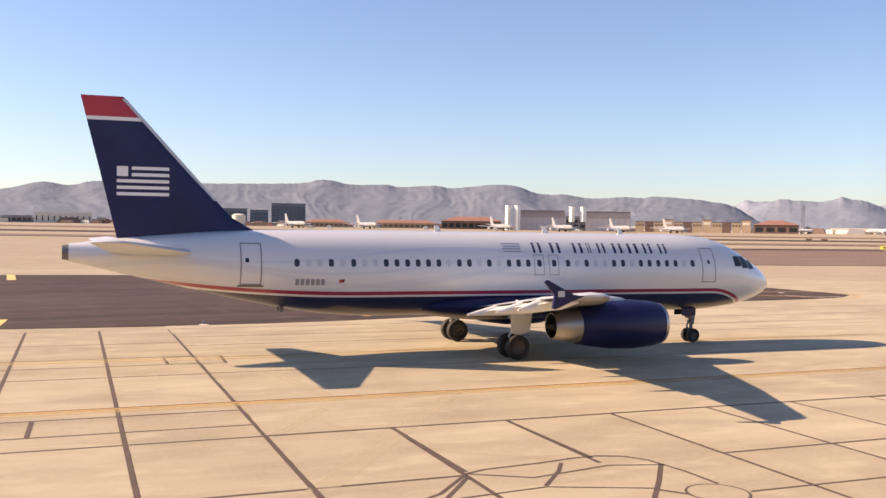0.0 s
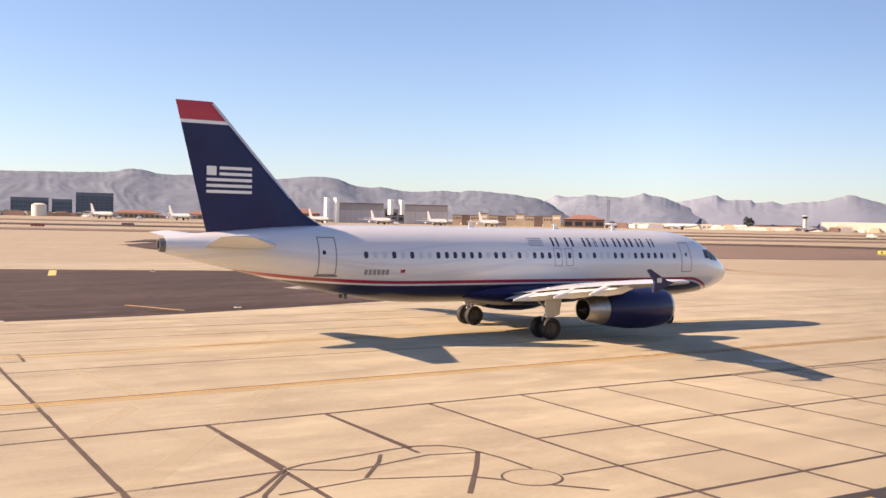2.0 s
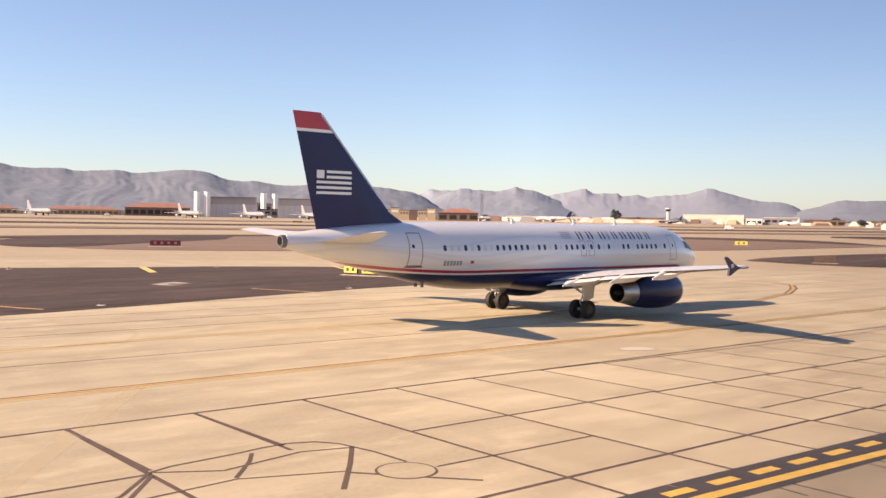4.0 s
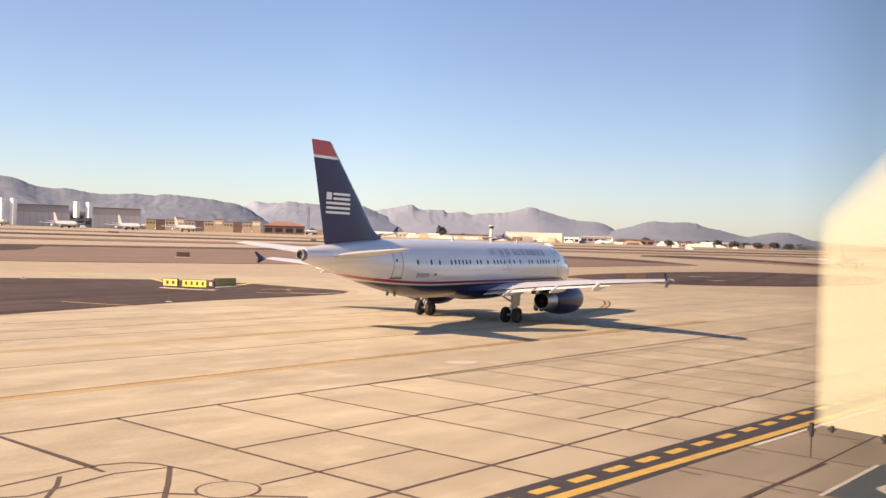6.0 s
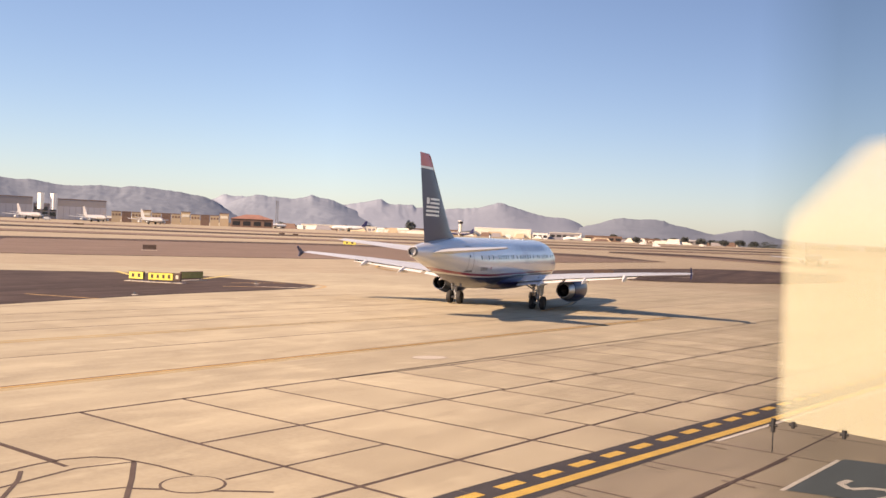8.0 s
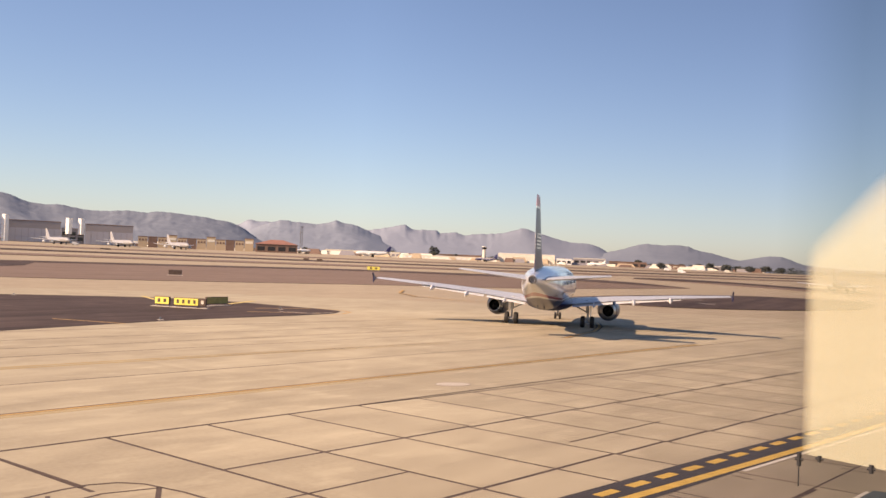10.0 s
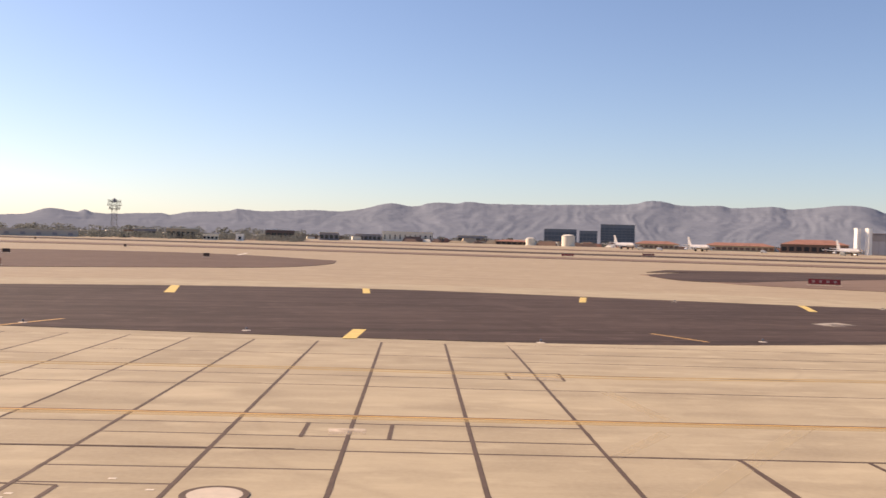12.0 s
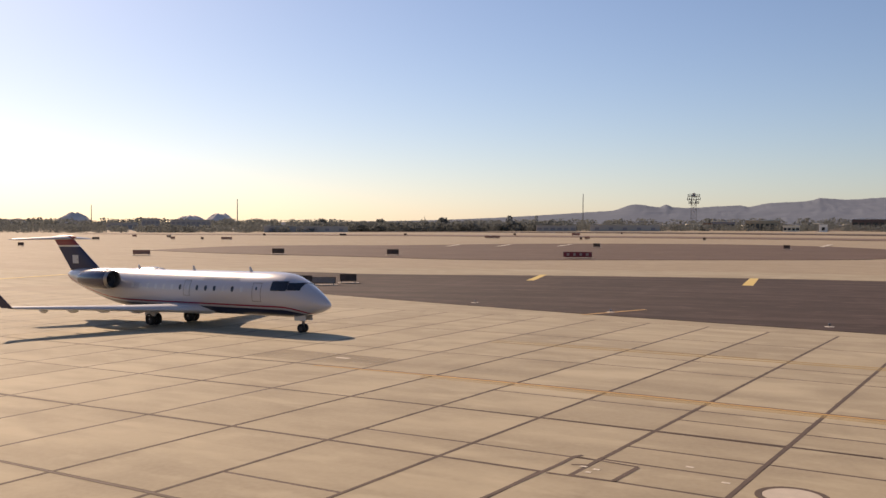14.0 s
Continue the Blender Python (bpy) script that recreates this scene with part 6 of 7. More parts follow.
def tree_belt():
    """The dark belt of trees and scrub along the far edge."""
    rng = random.Random(5)
    verts, faces = [], []
    for az0, az1, d0, d1, h, n in ((28, 47, 660, 800, 4.2, 420), (46, 62.5, 665, 730, 6.2, 560), (61, 96, 640, 820, 4.6, 560), (28, 92, 1060, 1200, 9.0, 420), (60, 92, 1150, 1350, 11.0, 260),
                                   (-36, -75, 1060, 1300, 6.0, 330), (-10, -36, 1080, 1250, 5.5, 300), (13, 30, 1020, 1220, 6.0, 220), (-4, 14, 1020, 1100, 5.5, 130)):
        for _ in range(n):
            p = around(rng.uniform(az0, az1), rng.uniform(d0, d1))
            hh = h * rng.uniform(0.7, 1.2)
            leafy(verts, faces, (p.x, p.y, p.z - 0.5), hh * rng.uniform(0.6, 1.0), hh, rng, 100, 0.45)
    me = bpy.data.meshes.new("tree_belt")
    me.from_pydata(verts, [], faces)
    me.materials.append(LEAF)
    tagged(new("tree_belt", me), "dark belt of trees and scrub along the far edge", "trees", kind="stuff")


def far_town():
    """Loose roofs and vans of the town before the hills, too small and many to tell apart."""
    rng = random.Random(9)
    bm = bmesh.new()
    for _ in range(420):
        a = rng.choice((rng.uniform(12, 48), rng.uniform(-48, -18), rng.uniform(28, 70)))
        p = around(a, rng.uniform(1010, 1400))
        w, d, h = rng.uniform(3, 14), rng.uniform(4, 9), rng.uniform(1.8, 5.0)
        m = pose(p.x, p.y, p.z, 0, 0, a + rng.uniform(-25, 25))
        r = bmesh.ops.create_cube(bm, size=1.0)
        k = rng.choice((0, 0, 1, 2))
        for v in r["verts"]:
            v.co = m @ Vector((v.co.x * w, v.co.y * d, h / 2 + v.co.z * h))
        for f in {f for v in r["verts"] for f in v.link_faces}:
            f.material_index = k
    for _ in range(280):
        a = rng.choice((rng.uniform(-4, 14), rng.uniform(4, 22), rng.uniform(-46, -18), rng.uniform(-36, -10)))
        p = around(a, rng.uniform(990, 1080))
        w, d, h = rng.uniform(6, 24), rng.uniform(5, 10), rng.uniform(2.0, 5.5)
        m = pose(p.x, p.y, p.z, 0, 0, a + rng.uniform(-15, 15))
        r = bmesh.ops.create_cube(bm, size=1.0)
        k = rng.choice((2, 2, 3, 3, 0, 4)) if a > -5 else rng.choice((0, 0, 1, 2, 4))
        for v in r["verts"]:
            top = v.co.z > 0
            v.co = m @ Vector((v.co.x * w * (0.7 if top else 1), v.co.y * d * (0.3 if top else 1), h / 2 + v.co.z * h))
        for f in {f for v in r["verts"] for f in v.link_faces}:
            f.material_index = k
    tagged(new("far_town", add_mesh("far_town", bm, [CREAM_WALL, GREY_WALL, BROWN_WALL, RED_ROOF, TAN_WALL])), "scattered small pale roofs and vans before the hills", "town", kind="stuff")


def vehicle(az, dist, mat, label):
    p = around(az, dist)
    v = thing("van", label, "van", "far vans", pose(p.x, p.y, p.z, 0, 0, az))
    bm = bmesh.new()
    box(bm, -2.6, 2.6, -1.0, 1.0, 0.5, 1.5, 0.15)
    box(bm, -2.4, 1.2, -0.95, 0.95, 1.4, 2.5, 0.2)
    shell = part("body", bm, mat, v)
    part("windscreen", boxed(1.15, 1.3, -0.8, 0.8, 1.6, 2.3), GLASS_DARK, shell)
    for sx in (-1.6, 1.6):
        for sy in (-0.95, 0.95):
            part("wheel", rod(bmesh.new(), (sx, sy - 0.12, 0.36), (sx, sy + 0.12, 0.36), 0.36, n=12), RUBBER, v)


for k, (a, d) in enumerate(((-42.6, 760), (-43.4, 640), (-46.0, 800), (-44.6, 900), (-44.1, 905), (-45.3, 900), (-35.2, 560), (6.8, 800), (7.9, 805), (1.0, 830), (-8.1, 810), (-3.2, 805), (30.8, 980), (27.0, 940), (67.5, 900))):
    vehicle(a, d, (WHITE, WHITE, CREAM_WALL)[k % 3], "white service van far across the field")
tree_belt()
far_town()


# ---- hills ----
HILL_CREST = [(-19.5, 0.2), (-18.4, 0.7), (-16.75, 1.63), (-12.54, 2.12), (-11.87, 2), (-10.85, 2.06), (-8.82, 1.96), (-7.11, 2.2), (-6.6, 2.15), (-5.57, 2.24), (-5.22, 2.36), (-4.6, 2.6), (-3.33, 2.74), (-0.45, 2.48), (0.4, 2.61), (2.75, 2.51), (3.32, 2.62), (5.57, 2.61), (6.72, 2.82), (7.54, 2.84), (8.18, 2.68), (8.98, 2.6), (16.64, 2.46), (18.37, 2.55), (18.79, 2.43), (19.5, 2.47), (20.52, 2.4), (21.2, 2.21), (21.71, 2.19), (22.9, 2.33), (24.59, 1.93), (25.94, 1.75), (27.45, 1.77), (30.6, 1.6), (31.91, 1.69), (32.56, 1.53), (34.64, 1.42), (35.75, 1.22), (36.22, 1.3), (38.84, 1.18), (39.9, 1.21), (40.35, 1.36), (40.73, 1.22), (41.83, 1.37), (42.41, 1.35), (43.55, 1.02), (56, 0.45), (95, 0.35)]
EAST_CREST = [(-76, 0.4), (-62, 0.4), (-53, 0.4), (-50.18, 0.58), (-49.58, 0.78), (-48.98, 0.99), (-48.38, 1.00), (-47.47, 0.87), (-46.56, 0.71), (-45.31, 1.00), (-44.20, 1.23), (-43.72, 1.41), (-42.11, 1.43), (-41.14, 1.46), (-40.66, 1.35), (-39.85, 1.05), (-39.10, 0.89), (-38.4, 0.6), (-37, 0.35), (-30, 0.3), (-27.5, 0.5), (-26.00, 1.02), (-25.31, 1.33), (-24.45, 1.68), (-23.93, 1.89), (-23.25, 1.97), (-22.80, 2.09), (-22.23, 1.93), (-21.90, 1.88), (-21.40, 1.83), (-20.89, 1.88), (-20.39, 1.89), (-19.65, 1.99), (-19.22, 1.91), (-18.56, 1.68), (-17.91, 1.38), (-17.0, 1.0), (-15, 0.6), (-9, 0.3)]
FAR_CREST = [(-52, 0.3), (-42, 0.4), (-40, 0.6), (-39.10, 0.89), (-38.69, 1.12), (-38.02, 1.33), (-36.85, 1.39), (-35.84, 1.63), (-34.65, 1.97), (-34.04, 2.12), (-33.47, 1.96), (-32.80, 1.77), (-32.12, 1.71), (-31.10, 1.64), (-30.59, 1.56), (-29.90, 1.71), (-29.05, 1.61), (-28.88, 1.77), (-28.19, 1.78), (-27.34, 1.82), (-26.92, 2.04), (-26.14, 1.88), (-25.29, 1.71), (-24.62, 1.61), (-22.92, 1.75), (-20.90, 1.67), (-18.89, 1.83), (-18.23, 1.83), (-17.57, 1.87), (-17.08, 1.61), (-15, 1.2), (-9, 0.6)]


def hills(name, crests, mat, label, near=2700, relief=1.0):
    """A range of hills from its skyline by bearing, with spurs and gullies running down to the plain."""
    bm = bmesh.new()
    cols = []
    rows_ = 36
    az, last = crests[0][0], crests[-1][0]
    while az <= last:
        crest0 = interp(crests, az)[0] + lift(az)
        rough = min(1.0, max(0.0, crest0)) * (0.55 + 0.45 * smooth_step(-az, 8, 16))
        crags = rough * (0.04 * noise.noise((az * 3.4, 7.7, near)) + 0.03 * noise.noise((az * 8.0, 1.7, near)))
        col = []
        for j in range(rows_ + 1):
            t = j / rows_
            p = around(az, near + 1300 * t)
            bent = az + (1 - t) * (3.0 * noise.noise((az * 0.10, t * 1.6, near * 0.02)) + 1.0 * noise.noise((az * 0.45, t * 3.0, near * 0.03)))
            broad = sum(interp(crests, bent + q)[0] for q in (-0.9, -0.45, 0.0, 0.45, 0.9)) / 5
            crest = broad + (interp(crests, bent)[0] - broad) * t**6 + lift(az) + crags * t**5
            full = 6.0 + (near + 1300) * math.tan(radians(crest)) - p.z
            u = az + 1.6 * noise.noise((az * 0.25, t * 2.2, near * 0.01)) + 1.3 * t
            spur = abs(noise.noise((u * 0.30, t * 1.6, 1.5)))
            gully = abs(noise.noise((u * 0.85, t * 3.0, 4.5)))
            cleft = abs(noise.noise((u * 1.9, t * 4.5, 6.5)))
            h = full * t**1.2
            h *= 1 - relief * (1 - t**2.5) * (0.50 * spur + 0.30 * gully + 0.26 * cleft)
            col.append(bm.verts.new((p.x, p.y, p.z + max(-4.0, h) - (4.0 if j == 0 else 0.0))))
        back = around(az, near + 1650)
        col.append(bm.verts.new((back.x, back.y, back.z)))
        cols.append(col)
        az += 0.09
    for c0, c1 in zip(cols, cols[1:]):
        for j in range(len(c0) - 1):
            bm.faces.new((c0[j], c1[j], c1[j + 1], c0[j + 1]))
    bmesh.ops.recalc_face_normals(bm, faces=bm.faces)
    if sum(f.normal.z for f in bm.faces) < 0:
        bmesh.ops.reverse_faces(bm, faces=bm.faces)
    tagged(new(name, add_mesh(name, bm, mat, True)), label, "mountains", kind="structure")


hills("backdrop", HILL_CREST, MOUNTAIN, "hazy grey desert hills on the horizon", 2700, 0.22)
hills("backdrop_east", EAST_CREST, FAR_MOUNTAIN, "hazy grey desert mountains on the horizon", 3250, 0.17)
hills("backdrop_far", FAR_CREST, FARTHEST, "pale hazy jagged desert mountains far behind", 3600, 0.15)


def butte(az0, az1, el, dist, seed):
    """A rounded rocky rise before the far trees."""
    bm = bmesh.new()
    mid, half = (az0 + az1) / 2, dist * math.tan(radians(abs(az1 - az0) / 2))
    h = tall(el, dist, mid)
    p = around(mid, dist)
    n = 40
    rings = []
    for j in range(9):
        t = j / 8
        ring = []
        for k in range(n):
            a = k * math.tau / n
            wob = 1 + 0.30 * noise.noise((math.cos(a) * 1.6 + seed, math.sin(a) * 1.6, t * 1.5))
            r = half * (1.05 - 0.82 * t**1.7) * wob
            ring.append(Vector((r * math.cos(a), r * 0.7 * math.sin(a), -1 + (h + 1) * t + 0.16 * h * noise.noise((math.cos(a) * 1.8 + seed, math.sin(a) * 1.8, t * 2)) * (t > 0))))
        rings.append(ring)
    loft(bm, rings, (False, True))
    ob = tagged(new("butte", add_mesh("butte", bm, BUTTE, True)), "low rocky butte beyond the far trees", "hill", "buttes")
    ob.matrix_world = pose(p.x, p.y, p.z, 0, 0, mid)


butte(75.9, 73.7, 0.90, 1500, 1.0)
butte(69.9, 67.2, 0.74, 1500, 2.0)
butte(68.0, 65.6, 0.84, 1520, 3.0)
butte(79.5, 76.5, 0.55, 1500, 4.0)

# ---- the terminal behind the eye, and the window's reflection beside it ----
tagged(new("wall_terminal", add_mesh("wall_terminal", boxed(-70, 70, -6.4, -6.0, -0.05, 12), CREAM_WALL)), "plain cream terminal wall", "wall", kind="structure")
# a sunlit reflection in the window glass, built as a translucent film
REFLECTION = bpy.data.materials.new("reflection_film")
REFLECTION.use_nodes = True
nt = REFLECTION.node_tree
p = nt.nodes["Principled BSDF"]
p.inputs["Base Color"].default_value = (0.555, 0.545, 0.395, 1)
p.inputs["Roughness"].default_value = 0.7
clear = nt.nodes.new("ShaderNodeBsdfTransparent")
mixed = nt.nodes.new("ShaderNodeMixShader")
soft = nt.nodes.new("ShaderNodeTexNoise")
soft.inputs["Scale"].default_value = 1.2
# thinner towards its edges, where the reflection softens
where = nt.nodes.new("ShaderNodeTexCoord")


def from_edge(p, q, width):
    """How far inside the line from p to q (along the pane, up) a spot of the pane lies, in widths."""
    d = math.hypot(q[0] - p[0], q[1] - p[1])
    along, up = (q[1] - p[1]) / d / width, (p[0] - q[0]) / d / width
    dot = nt.nodes.new("ShaderNodeVectorMath")
    dot.operation = "DOT_PRODUCT"
    nt.links.new(where.outputs["Object"], dot.inputs[0])
    dot.inputs[1].default_value = (-math.cos(radians(-58)) * along, -math.sin(radians(-58)) * along, up)
    return node_math(nt, "ADD", dot.outputs["Value"], -p[0] * along - p[1] * up, None, True)


def on_pane(az, el):
    """Along the pane from its post, and up, for a bearing and a height in degrees."""
    return 8.0 * (math.tan(radians(8)) + math.tan(radians(az + 58))), 5.93 + 8.0 / math.cos(radians(az + 58)) * math.tan(radians(el))


fade = from_edge(on_pane(-50.35, 1.9), on_pane(-50.5, -9.7), 0.09)
fade = node_math(nt, "MULTIPLY", fade, from_edge(on_pane(-54.1, 6.25), on_pane(-50.35, 1.95), 0.19))
fade = node_math(nt, "MULTIPLY", fade, from_edge(on_pane(-66, 7.1), on_pane(-54.6, 6.6), 0.13))
body = node_math(nt, "MULTIPLY_ADD", soft.outputs["Fac"], 0.12, 0.27)
nt.links.new(node_math(nt, "MULTIPLY", body, fade), mixed.inputs["Fac"])
nt.links.new(clear.outputs[0], mixed.inputs[1])
nt.links.new(p.outputs[0], mixed.inputs[2])
nt.links.new(mixed.outputs[0], nt.nodes["Material Output"].inputs["Surface"])


# the view's darkening towards the east, put into the tint of an added pane
DARKENING = bpy.data.materials.new("darkening_film")
DARKENING.use_nodes = True
tn = DARKENING.node_tree
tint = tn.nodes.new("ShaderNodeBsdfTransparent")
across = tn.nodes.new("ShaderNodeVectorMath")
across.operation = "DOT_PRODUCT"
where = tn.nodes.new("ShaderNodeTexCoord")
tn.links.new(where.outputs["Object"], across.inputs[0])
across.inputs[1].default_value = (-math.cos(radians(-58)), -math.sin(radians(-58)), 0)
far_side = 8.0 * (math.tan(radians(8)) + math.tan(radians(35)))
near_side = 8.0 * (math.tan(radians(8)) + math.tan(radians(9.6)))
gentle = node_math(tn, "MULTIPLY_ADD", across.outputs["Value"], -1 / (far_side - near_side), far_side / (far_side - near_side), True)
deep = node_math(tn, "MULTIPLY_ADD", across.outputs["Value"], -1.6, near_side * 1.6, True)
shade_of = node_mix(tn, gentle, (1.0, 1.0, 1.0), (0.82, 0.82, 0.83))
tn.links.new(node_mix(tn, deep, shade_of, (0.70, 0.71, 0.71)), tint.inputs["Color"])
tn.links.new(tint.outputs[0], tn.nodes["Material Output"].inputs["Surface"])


def window_screen():
    """A thin translucent film in place of a reflection in the window, with a cut corner, on an added, unseen post that
    stands on the apron.
    """
    eye = Vector((0.09, 0.41, 5.93))
    def at(az, el, d=8.0):
        d /= math.cos(radians(az + 58))
        return eye + Vector((-math.sin(radians(az)) * d, math.cos(radians(az)) * d, math.tan(radians(el)) * d))
    s = thing("window_screen", "pale translucent film standing in for a reflection in the window", "screen")
    post = at(-66, 0)
    s.location = (post.x, post.y, 0)
    off = Vector((post.x, post.y, 0))
    pts = [(-50.5, -9.6), (-50.35, 1.95), (-54.0, 6.2), (-54.6, 6.6), (-66, 7.1), (-66, -10.75)]
    bm = bmesh.new()
    front = [at(a, e) - off for a, e in pts]
    back = [at(a, e, 8.01) - off for a, e in pts]
    loft(bm, [front, back])
    part("pane", bm, REFLECTION, s, "pale translucent film shaped as the reflection, with a cut corner")
    for a, top, low, r in ((-50.43, -9.55, -10.3, 0.018), (-51.49, -9.62, -9.98, 0.015), (-54.17, -9.8, -10.26, 0.018)):
        clip = rod(bmesh.new(), at(a, top) - off, at(a, low) - off, r)
        rod(clip, at(a - 0.22, (top + low) / 2) - off, at(a + 0.22, (top + low) / 2) - off, r * 0.7)
        clip = part("clip", clip, DARK, s, "dark clip on the lower rim")
        if low < -10.28:
            part("stem", rod(bmesh.new(), at(a, low + 0.1) - off, at(a, -11.4) - off, 0.005), DARK, clip)
    # the added pane beside it, which darkens the view to the right
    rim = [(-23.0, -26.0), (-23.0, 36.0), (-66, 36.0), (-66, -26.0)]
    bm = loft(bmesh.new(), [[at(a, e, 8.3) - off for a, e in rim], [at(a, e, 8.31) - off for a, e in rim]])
    part("tinted_pane", bm, DARKENING, s, "added glass pane, its grey tint deepening to darken the view")
    # added post out of view that holds both panes
    part("post", boxed(-0.06, 0.06, -0.06, 0.06, 0.0, 6.9), STEEL, s)
    return s


window_screen()

# ---- apron panels, last: the nearest are single panels, the others one mesh ----
def east(k, v0, v1):
    """The sides of a panel of the eastern rows, whose columns narrow towards the terminal."""
    lean = 1 - 0.10 * min(1.0, max(0.0, -(v0 + v1) / 12))
    return [u if u < 15 else 15.15 + (u - 15.31) * lean for u in (k * COL, (k + 1) * COL)]


def slab_cells():
    """Cells (u0, u1, v0, v1, joined): joined panels touch along the lane."""
    cells = []
    far_rows, near_rows = [30.0, 23.4, 17.9, 15.4], [-17.8, -23.6]
    rows_of = {-7: [12.1, 5.65, 3.75, 0.0, -4.2, -6.0, -10.1, -12.4], -6: [12.1, 5.65, 3.75, 0.0, -4.2, -6.0, -12.2], -5: [12.5, 5.65, 3.9, 2.1, 0.0, -2.25, -4.0, -5.9, -11.9],
               -4: [12.5, 5.65, 4.15, 2.0, 0.1, -2.25, -5.85, -11.86]}
    for k in range(-30, -1):
        if k < -7:
            vs = [31.0, 21.0, 11.95, 5.65, 0.0, -6.0, -12.3] + near_rows
        else:
            vs = far_rows + rows_of.get(k, [12.3, 5.65, 4.15, 1.7, 0.0, -5.85, -11.86]) + near_rows
        if k >= -4:
            vs = [v for v in vs if v > -14] + [-14.6]
        for v1, v0 in zip(vs, vs[1:]):
            sides = [-19.93 if q == -5 and v1 < -5 else q * COL for q in (k, k + 1)]
            cells.append((*sides, v0, v1, False))
    for v1, v0 in zip([0.0, -5.85, -11.86], [-5.85, -11.86, -14.6]):
        cells.append((-COL, 0.0, v0, v1, False))
    for k in range(0, 26):
        vs = [0.0, -5.85, -11.86, -14.6]
        for v1, v0 in zip(vs, vs[1:]):
            if k > 1 or v1 != -5.85:
                cells.append((*east(k, v0, v1), v0 - 0.025 * max(0, k - 4) * COL, v1 - 0.025 * max(0, k - 4) * COL, False))
    # the broken panel, patched as one
    cells.append((0.0, 2 * COL, -11.86, -5.70, False))
    for k in range(-4, 26):
        for v1, v0 in zip([-14.6, -18.1, -23.6, -29.0], [-18.1, -23.6, -29.0, -35.0]):
            cells.append((k * COL * 1.0, (k + 1) * COL, v0, v1, False))
    for k in range(0, 9):
        vs = [48.0, 36.0, 30.2, 25.8, 21.9, 17.3, 12.4, 5.66, 0.0]
        for v1, v0 in zip(vs, vs[1:]):
            cells.append((-COL + k * 12.0, -COL + (k + 1) * 12.0, v0, v1, True))
    return cells


def panel_mesh(du, dv):
    """One concrete panel with worn, chamfered edges."""
    bm = bmesh.new()
    c = 0.012
    rings = [[(-1, -1), (1, -1), (1, 1), (-1, 1)]]
    low = [Vector((sx * (du / 2), sy * (dv / 2), -0.05)) for sx, sy in rings[0]]
    mid = [Vector((sx * (du / 2), sy * (dv / 2), -0.0015)) for sx, sy in rings[0]]
    top = [Vector((sx * (du / 2 - c), sy * (dv / 2 - c), 0.0)) for sx, sy in rings[0]]
    loft(bm, [low, mid, top], (False, True))
    return bm


def lay_slabs():
    gap = 0.15
    centre = Vector((0.0, 8.0))
    cells = []
    for u0, u1, v0, v1, joined in slab_cells():
        g = grid_point((u0 + u1) / 2, (v0 + v1) / 2)
        cells.append(((Vector(g[:2]) - centre).length, u0, u1, v0, v1, g, joined))
    cells.sort(key=lambda q: q[0])
    bed_verts, bed_faces = [], []
    for _, u0, u1, v0, v1, g, joined in cells:
        b = len(bed_verts)
        bed_verts += [grid_point(u, v, -0.004) for u, v in ((u0, v0), (u1, v0), (u1, v1), (u0, v1))]
        bed_faces.append((b, b + 1, b + 2, b + 3))
    me = bpy.data.meshes.new("joint_bed")
    me.from_pydata(bed_verts, [], bed_faces)
    me.materials.append(SEAL)
    bed = new("joint_bed", me)
    bed.parent = apron
    tagged(bed, "dark sealant in the joints")
    shared, laid = {}, 0
    rest = {False: ([], []), True: ([], [])}
    for i, (d, u0, u1, v0, v1, g, joined) in enumerate(cells):
        thin = 0.08 if v1 <= -14 else 0.12 if u1 < -11 else gap
        du, dv = round(u1 - u0 - (0 if joined else min(gap, thin + 0.03)), 3), round(v1 - v0 - thin, 3)
        grey = (v0 + v1) / 2 < -15 and u0 > -16
        verts, faces = [], []
        for z, inset in ((-0.05, 0.0), (-0.0015, 0.0), (0.0, 0.012)):
            verts += [grid_point((u0 + u1) / 2 + sx * (du / 2 - inset), (v0 + v1) / 2 + sy * (dv / 2 - inset), z) for sx, sy in ((-1, -1), (1, -1), (1, 1), (-1, 1))]
        faces += [(r + k, r + (k + 1) % 4, r + 4 + (k + 1) % 4, r + 4 + k) for r in (0, 4) for k in range(4)] + [(8, 9, 10, 11)]
        if laid < 298:
            laid += 1
            level = all(abs(p.z + 0.05) < 0.0008 for p in verts[:4])
            key = (du, dv, grey)
            if level and key in shared:
                me = shared[key]
            elif level:
                me = shared[key] = add_mesh("panel", panel_mesh(du, dv), CONCRETE_GREY if grey else CONCRETE)
            ob = None
            if level:
                ob = new("panel", me)
                ob.matrix_basis = pose(g.x, g.y, random.uniform(0.0, 0.002), 0, 0, math.degrees(GRID_TURN))
            else:
                me = bpy.data.meshes.new("panel")
                me.from_pydata([p - g for p in verts], [], faces)
                me.materials.append(CONCRETE_GREY if grey else CONCRETE)
                ob = new("panel", me)
                ob.matrix_basis = pose(*g)
            ob.parent = apron
        else:
            far_verts, far_faces = rest[grey]
            b = len(far_verts)
            far_verts += verts
            far_faces += [tuple(b + k for k in f) for f in faces]
    for grey, (verts, faces) in rest.items():
        if not faces:
            continue
        me = bpy.data.meshes.new("far_panels")
        me.from_pydata(verts, [], faces)
        me.materials.append(CONCRETE_GREY if grey else CONCRETE)
        ob = new("far_panels", me)
        ob.parent = apron
        tagged(ob, "concrete panels of the wider apron", kind="stuff")


lay_slabs()


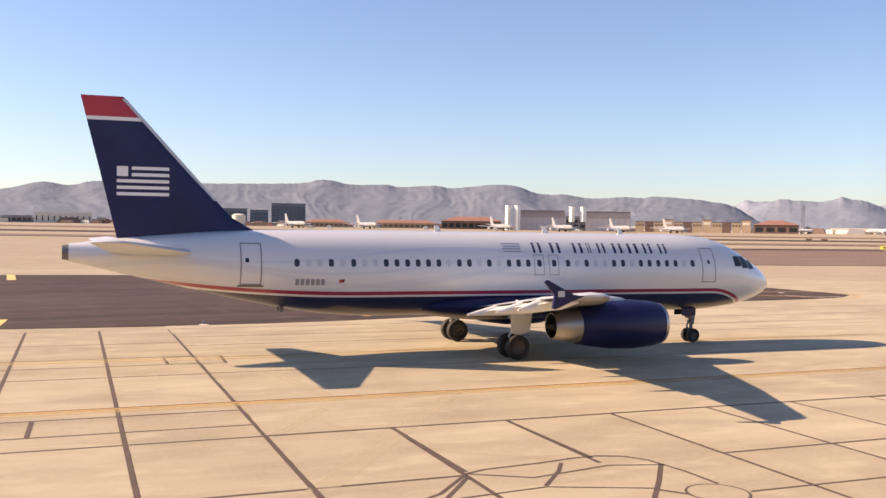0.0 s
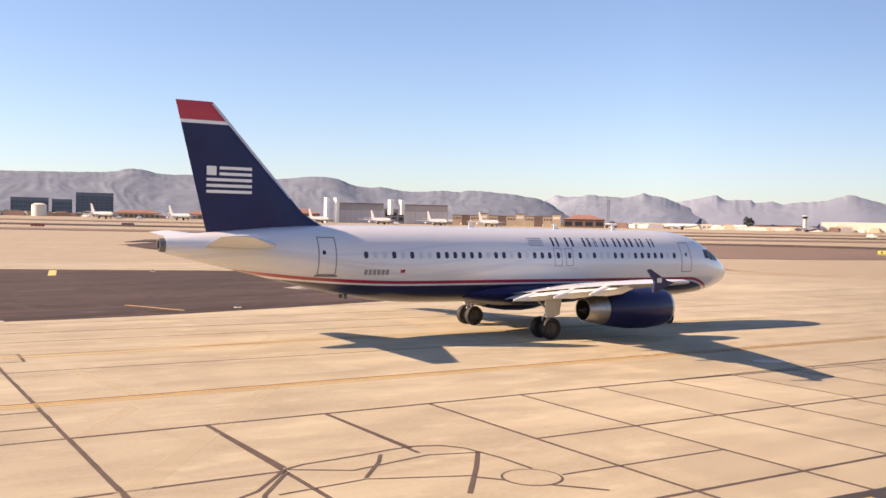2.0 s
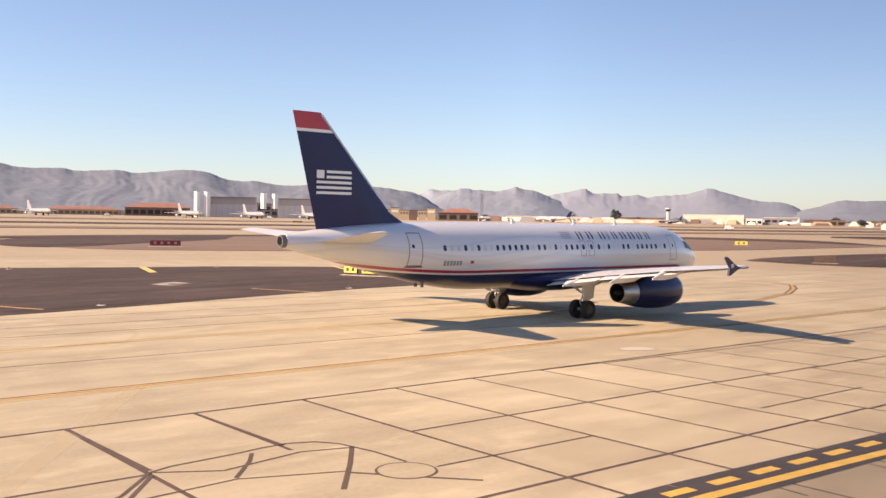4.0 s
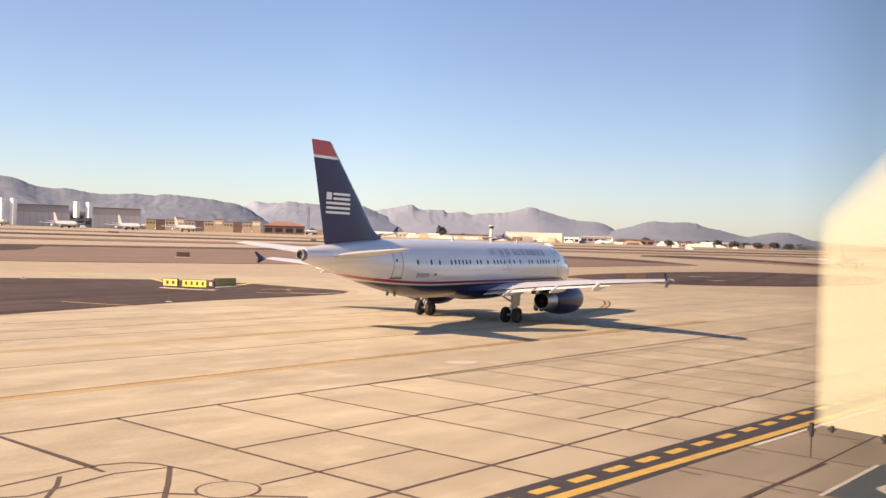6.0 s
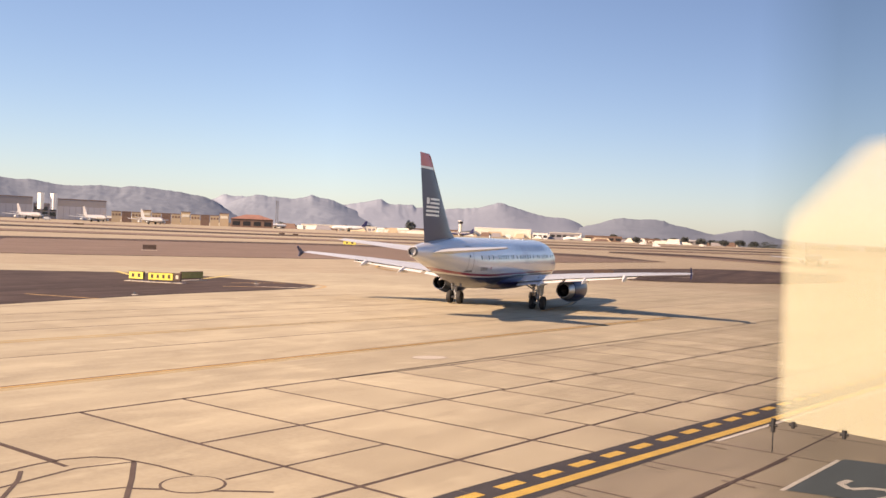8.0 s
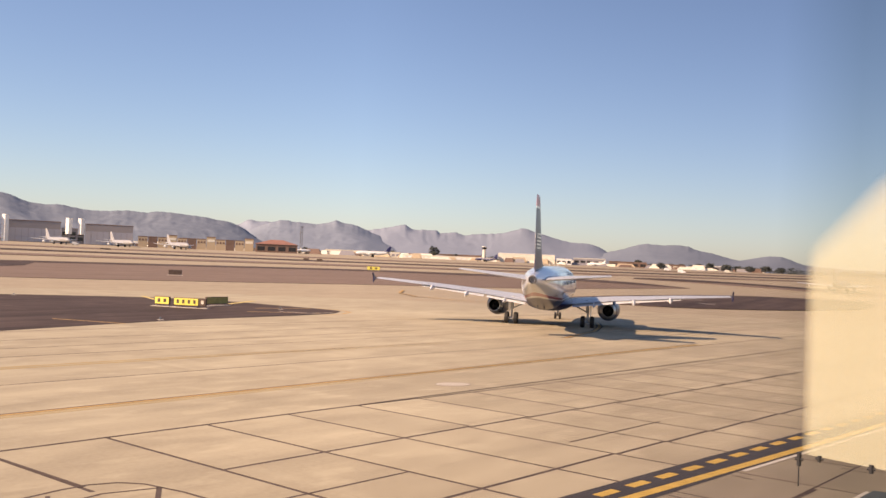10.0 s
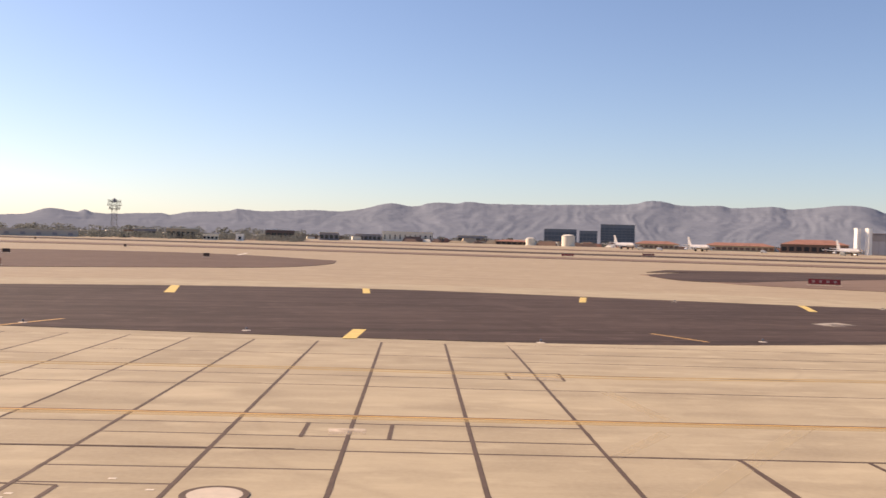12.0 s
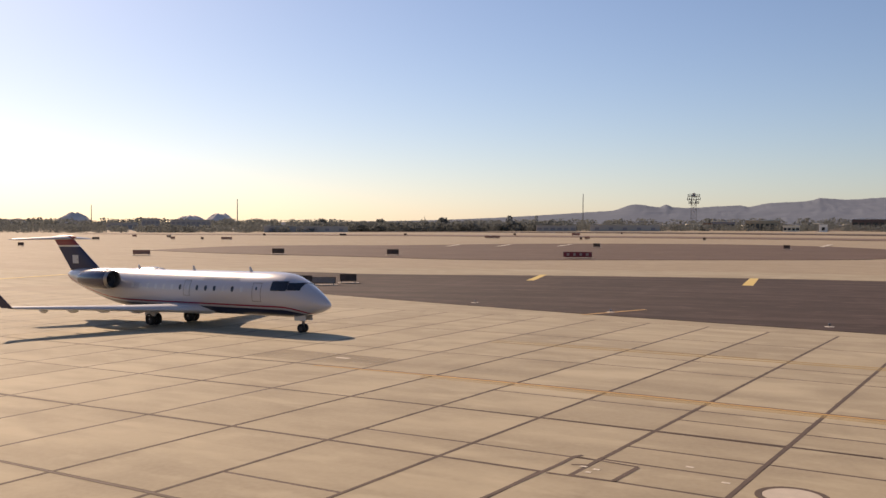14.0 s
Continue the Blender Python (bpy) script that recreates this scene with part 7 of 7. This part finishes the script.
# ---- what moves ----
AIRLINER_ROWS = [(0, 18.58, 54.36, 20.85), (0.5, 21.54, 55.52, 20.80), (1, 24.50, 56.64, 20.53), (1.5, 27.51, 57.83, 20.30), (2, 30.58, 59.02, 20.15), (4.5, 44.93, 65.99, 24.31), (5, 47.56, 67.63, 25.55), (6, 52.26, 71.43, 29.54), (7, 56.48, 75.50, 33.96), (9.5, 66.17, 88.42, 46.67), (10.5, 68.56, 93.70, 52.78), (11, 69.38, 96.17, 55.65), (11.5, 70.1, 98.55, 58.3), (12.5, 71.4, 103.0, 63.5), (14, 72.6, 109.2, 70.0)]
REGIONAL_ROWS = [(0, -147.5, -15.5, 24.0), (5, -112.3, 0.3, 23.8), (10, -77.3, 15.9, 22.8), (12.5, -59.5, 23.1, 21.5), (13, -55.90, 24.53, 20.85), (13.5, -52.25, 25.84, 20.18), (14, -48.47, 27.01, 19.53)]


def rolling(jet, rows, spots):
    """Turn the wheels by the way that the aircraft has gone."""
    length = [0.0]
    for r0, r1 in zip(rows, rows[1:]):
        length.append(length[-1] + math.hypot(r1[1] - r0[1], r1[2] - r0[2]))
    times = [r[0] for r in rows]
    for ob in jet.children:
        base = ob.name.split(".")[0]
        if base in ("main_wheel", "nose_wheel"):
            x, y, z = ob.location
            keys = []
            for k in range(int(14 / spots) + 1):
                t = min(14.0, k * spots)
                d = float(np.interp(t, times, length))
                keys.append((t, pose(x, y, z, 0, math.degrees(d / z), 0)))
            walk(ob, keys)


def motions():
    # in the turn it leans a little outwards on its gear
    walk(airliner, [(t, pose(x, y, 0, 0.4 * smooth_step(t, 4, 7), 0, h)) for t, x, y, h in AIRLINER_ROWS])
    rows = []
    for k in range(29):
        t = k / 2
        x, y, h = (float(np.interp(t, [r[0] for r in REGIONAL_ROWS], [r[j] for r in REGIONAL_ROWS])) for j in (1, 2, 3))
        c, s = math.cos(radians(h)), math.sin(radians(h))
        front, rear = ground_z(x - 2.2 * c, y - 2.2 * s), ground_z(x - 13.8 * c, y - 13.8 * s)
        slope = (front - rear) / 11.6
        rows.append((t, pose(x, y, front + 2.2 * slope, 0, -math.degrees(slope), h)))
    walk(regional, rows)
    rolling(airliner, AIRLINER_ROWS, 0.1)
    rolling(regional, REGIONAL_ROWS, 0.0333333)


motions()
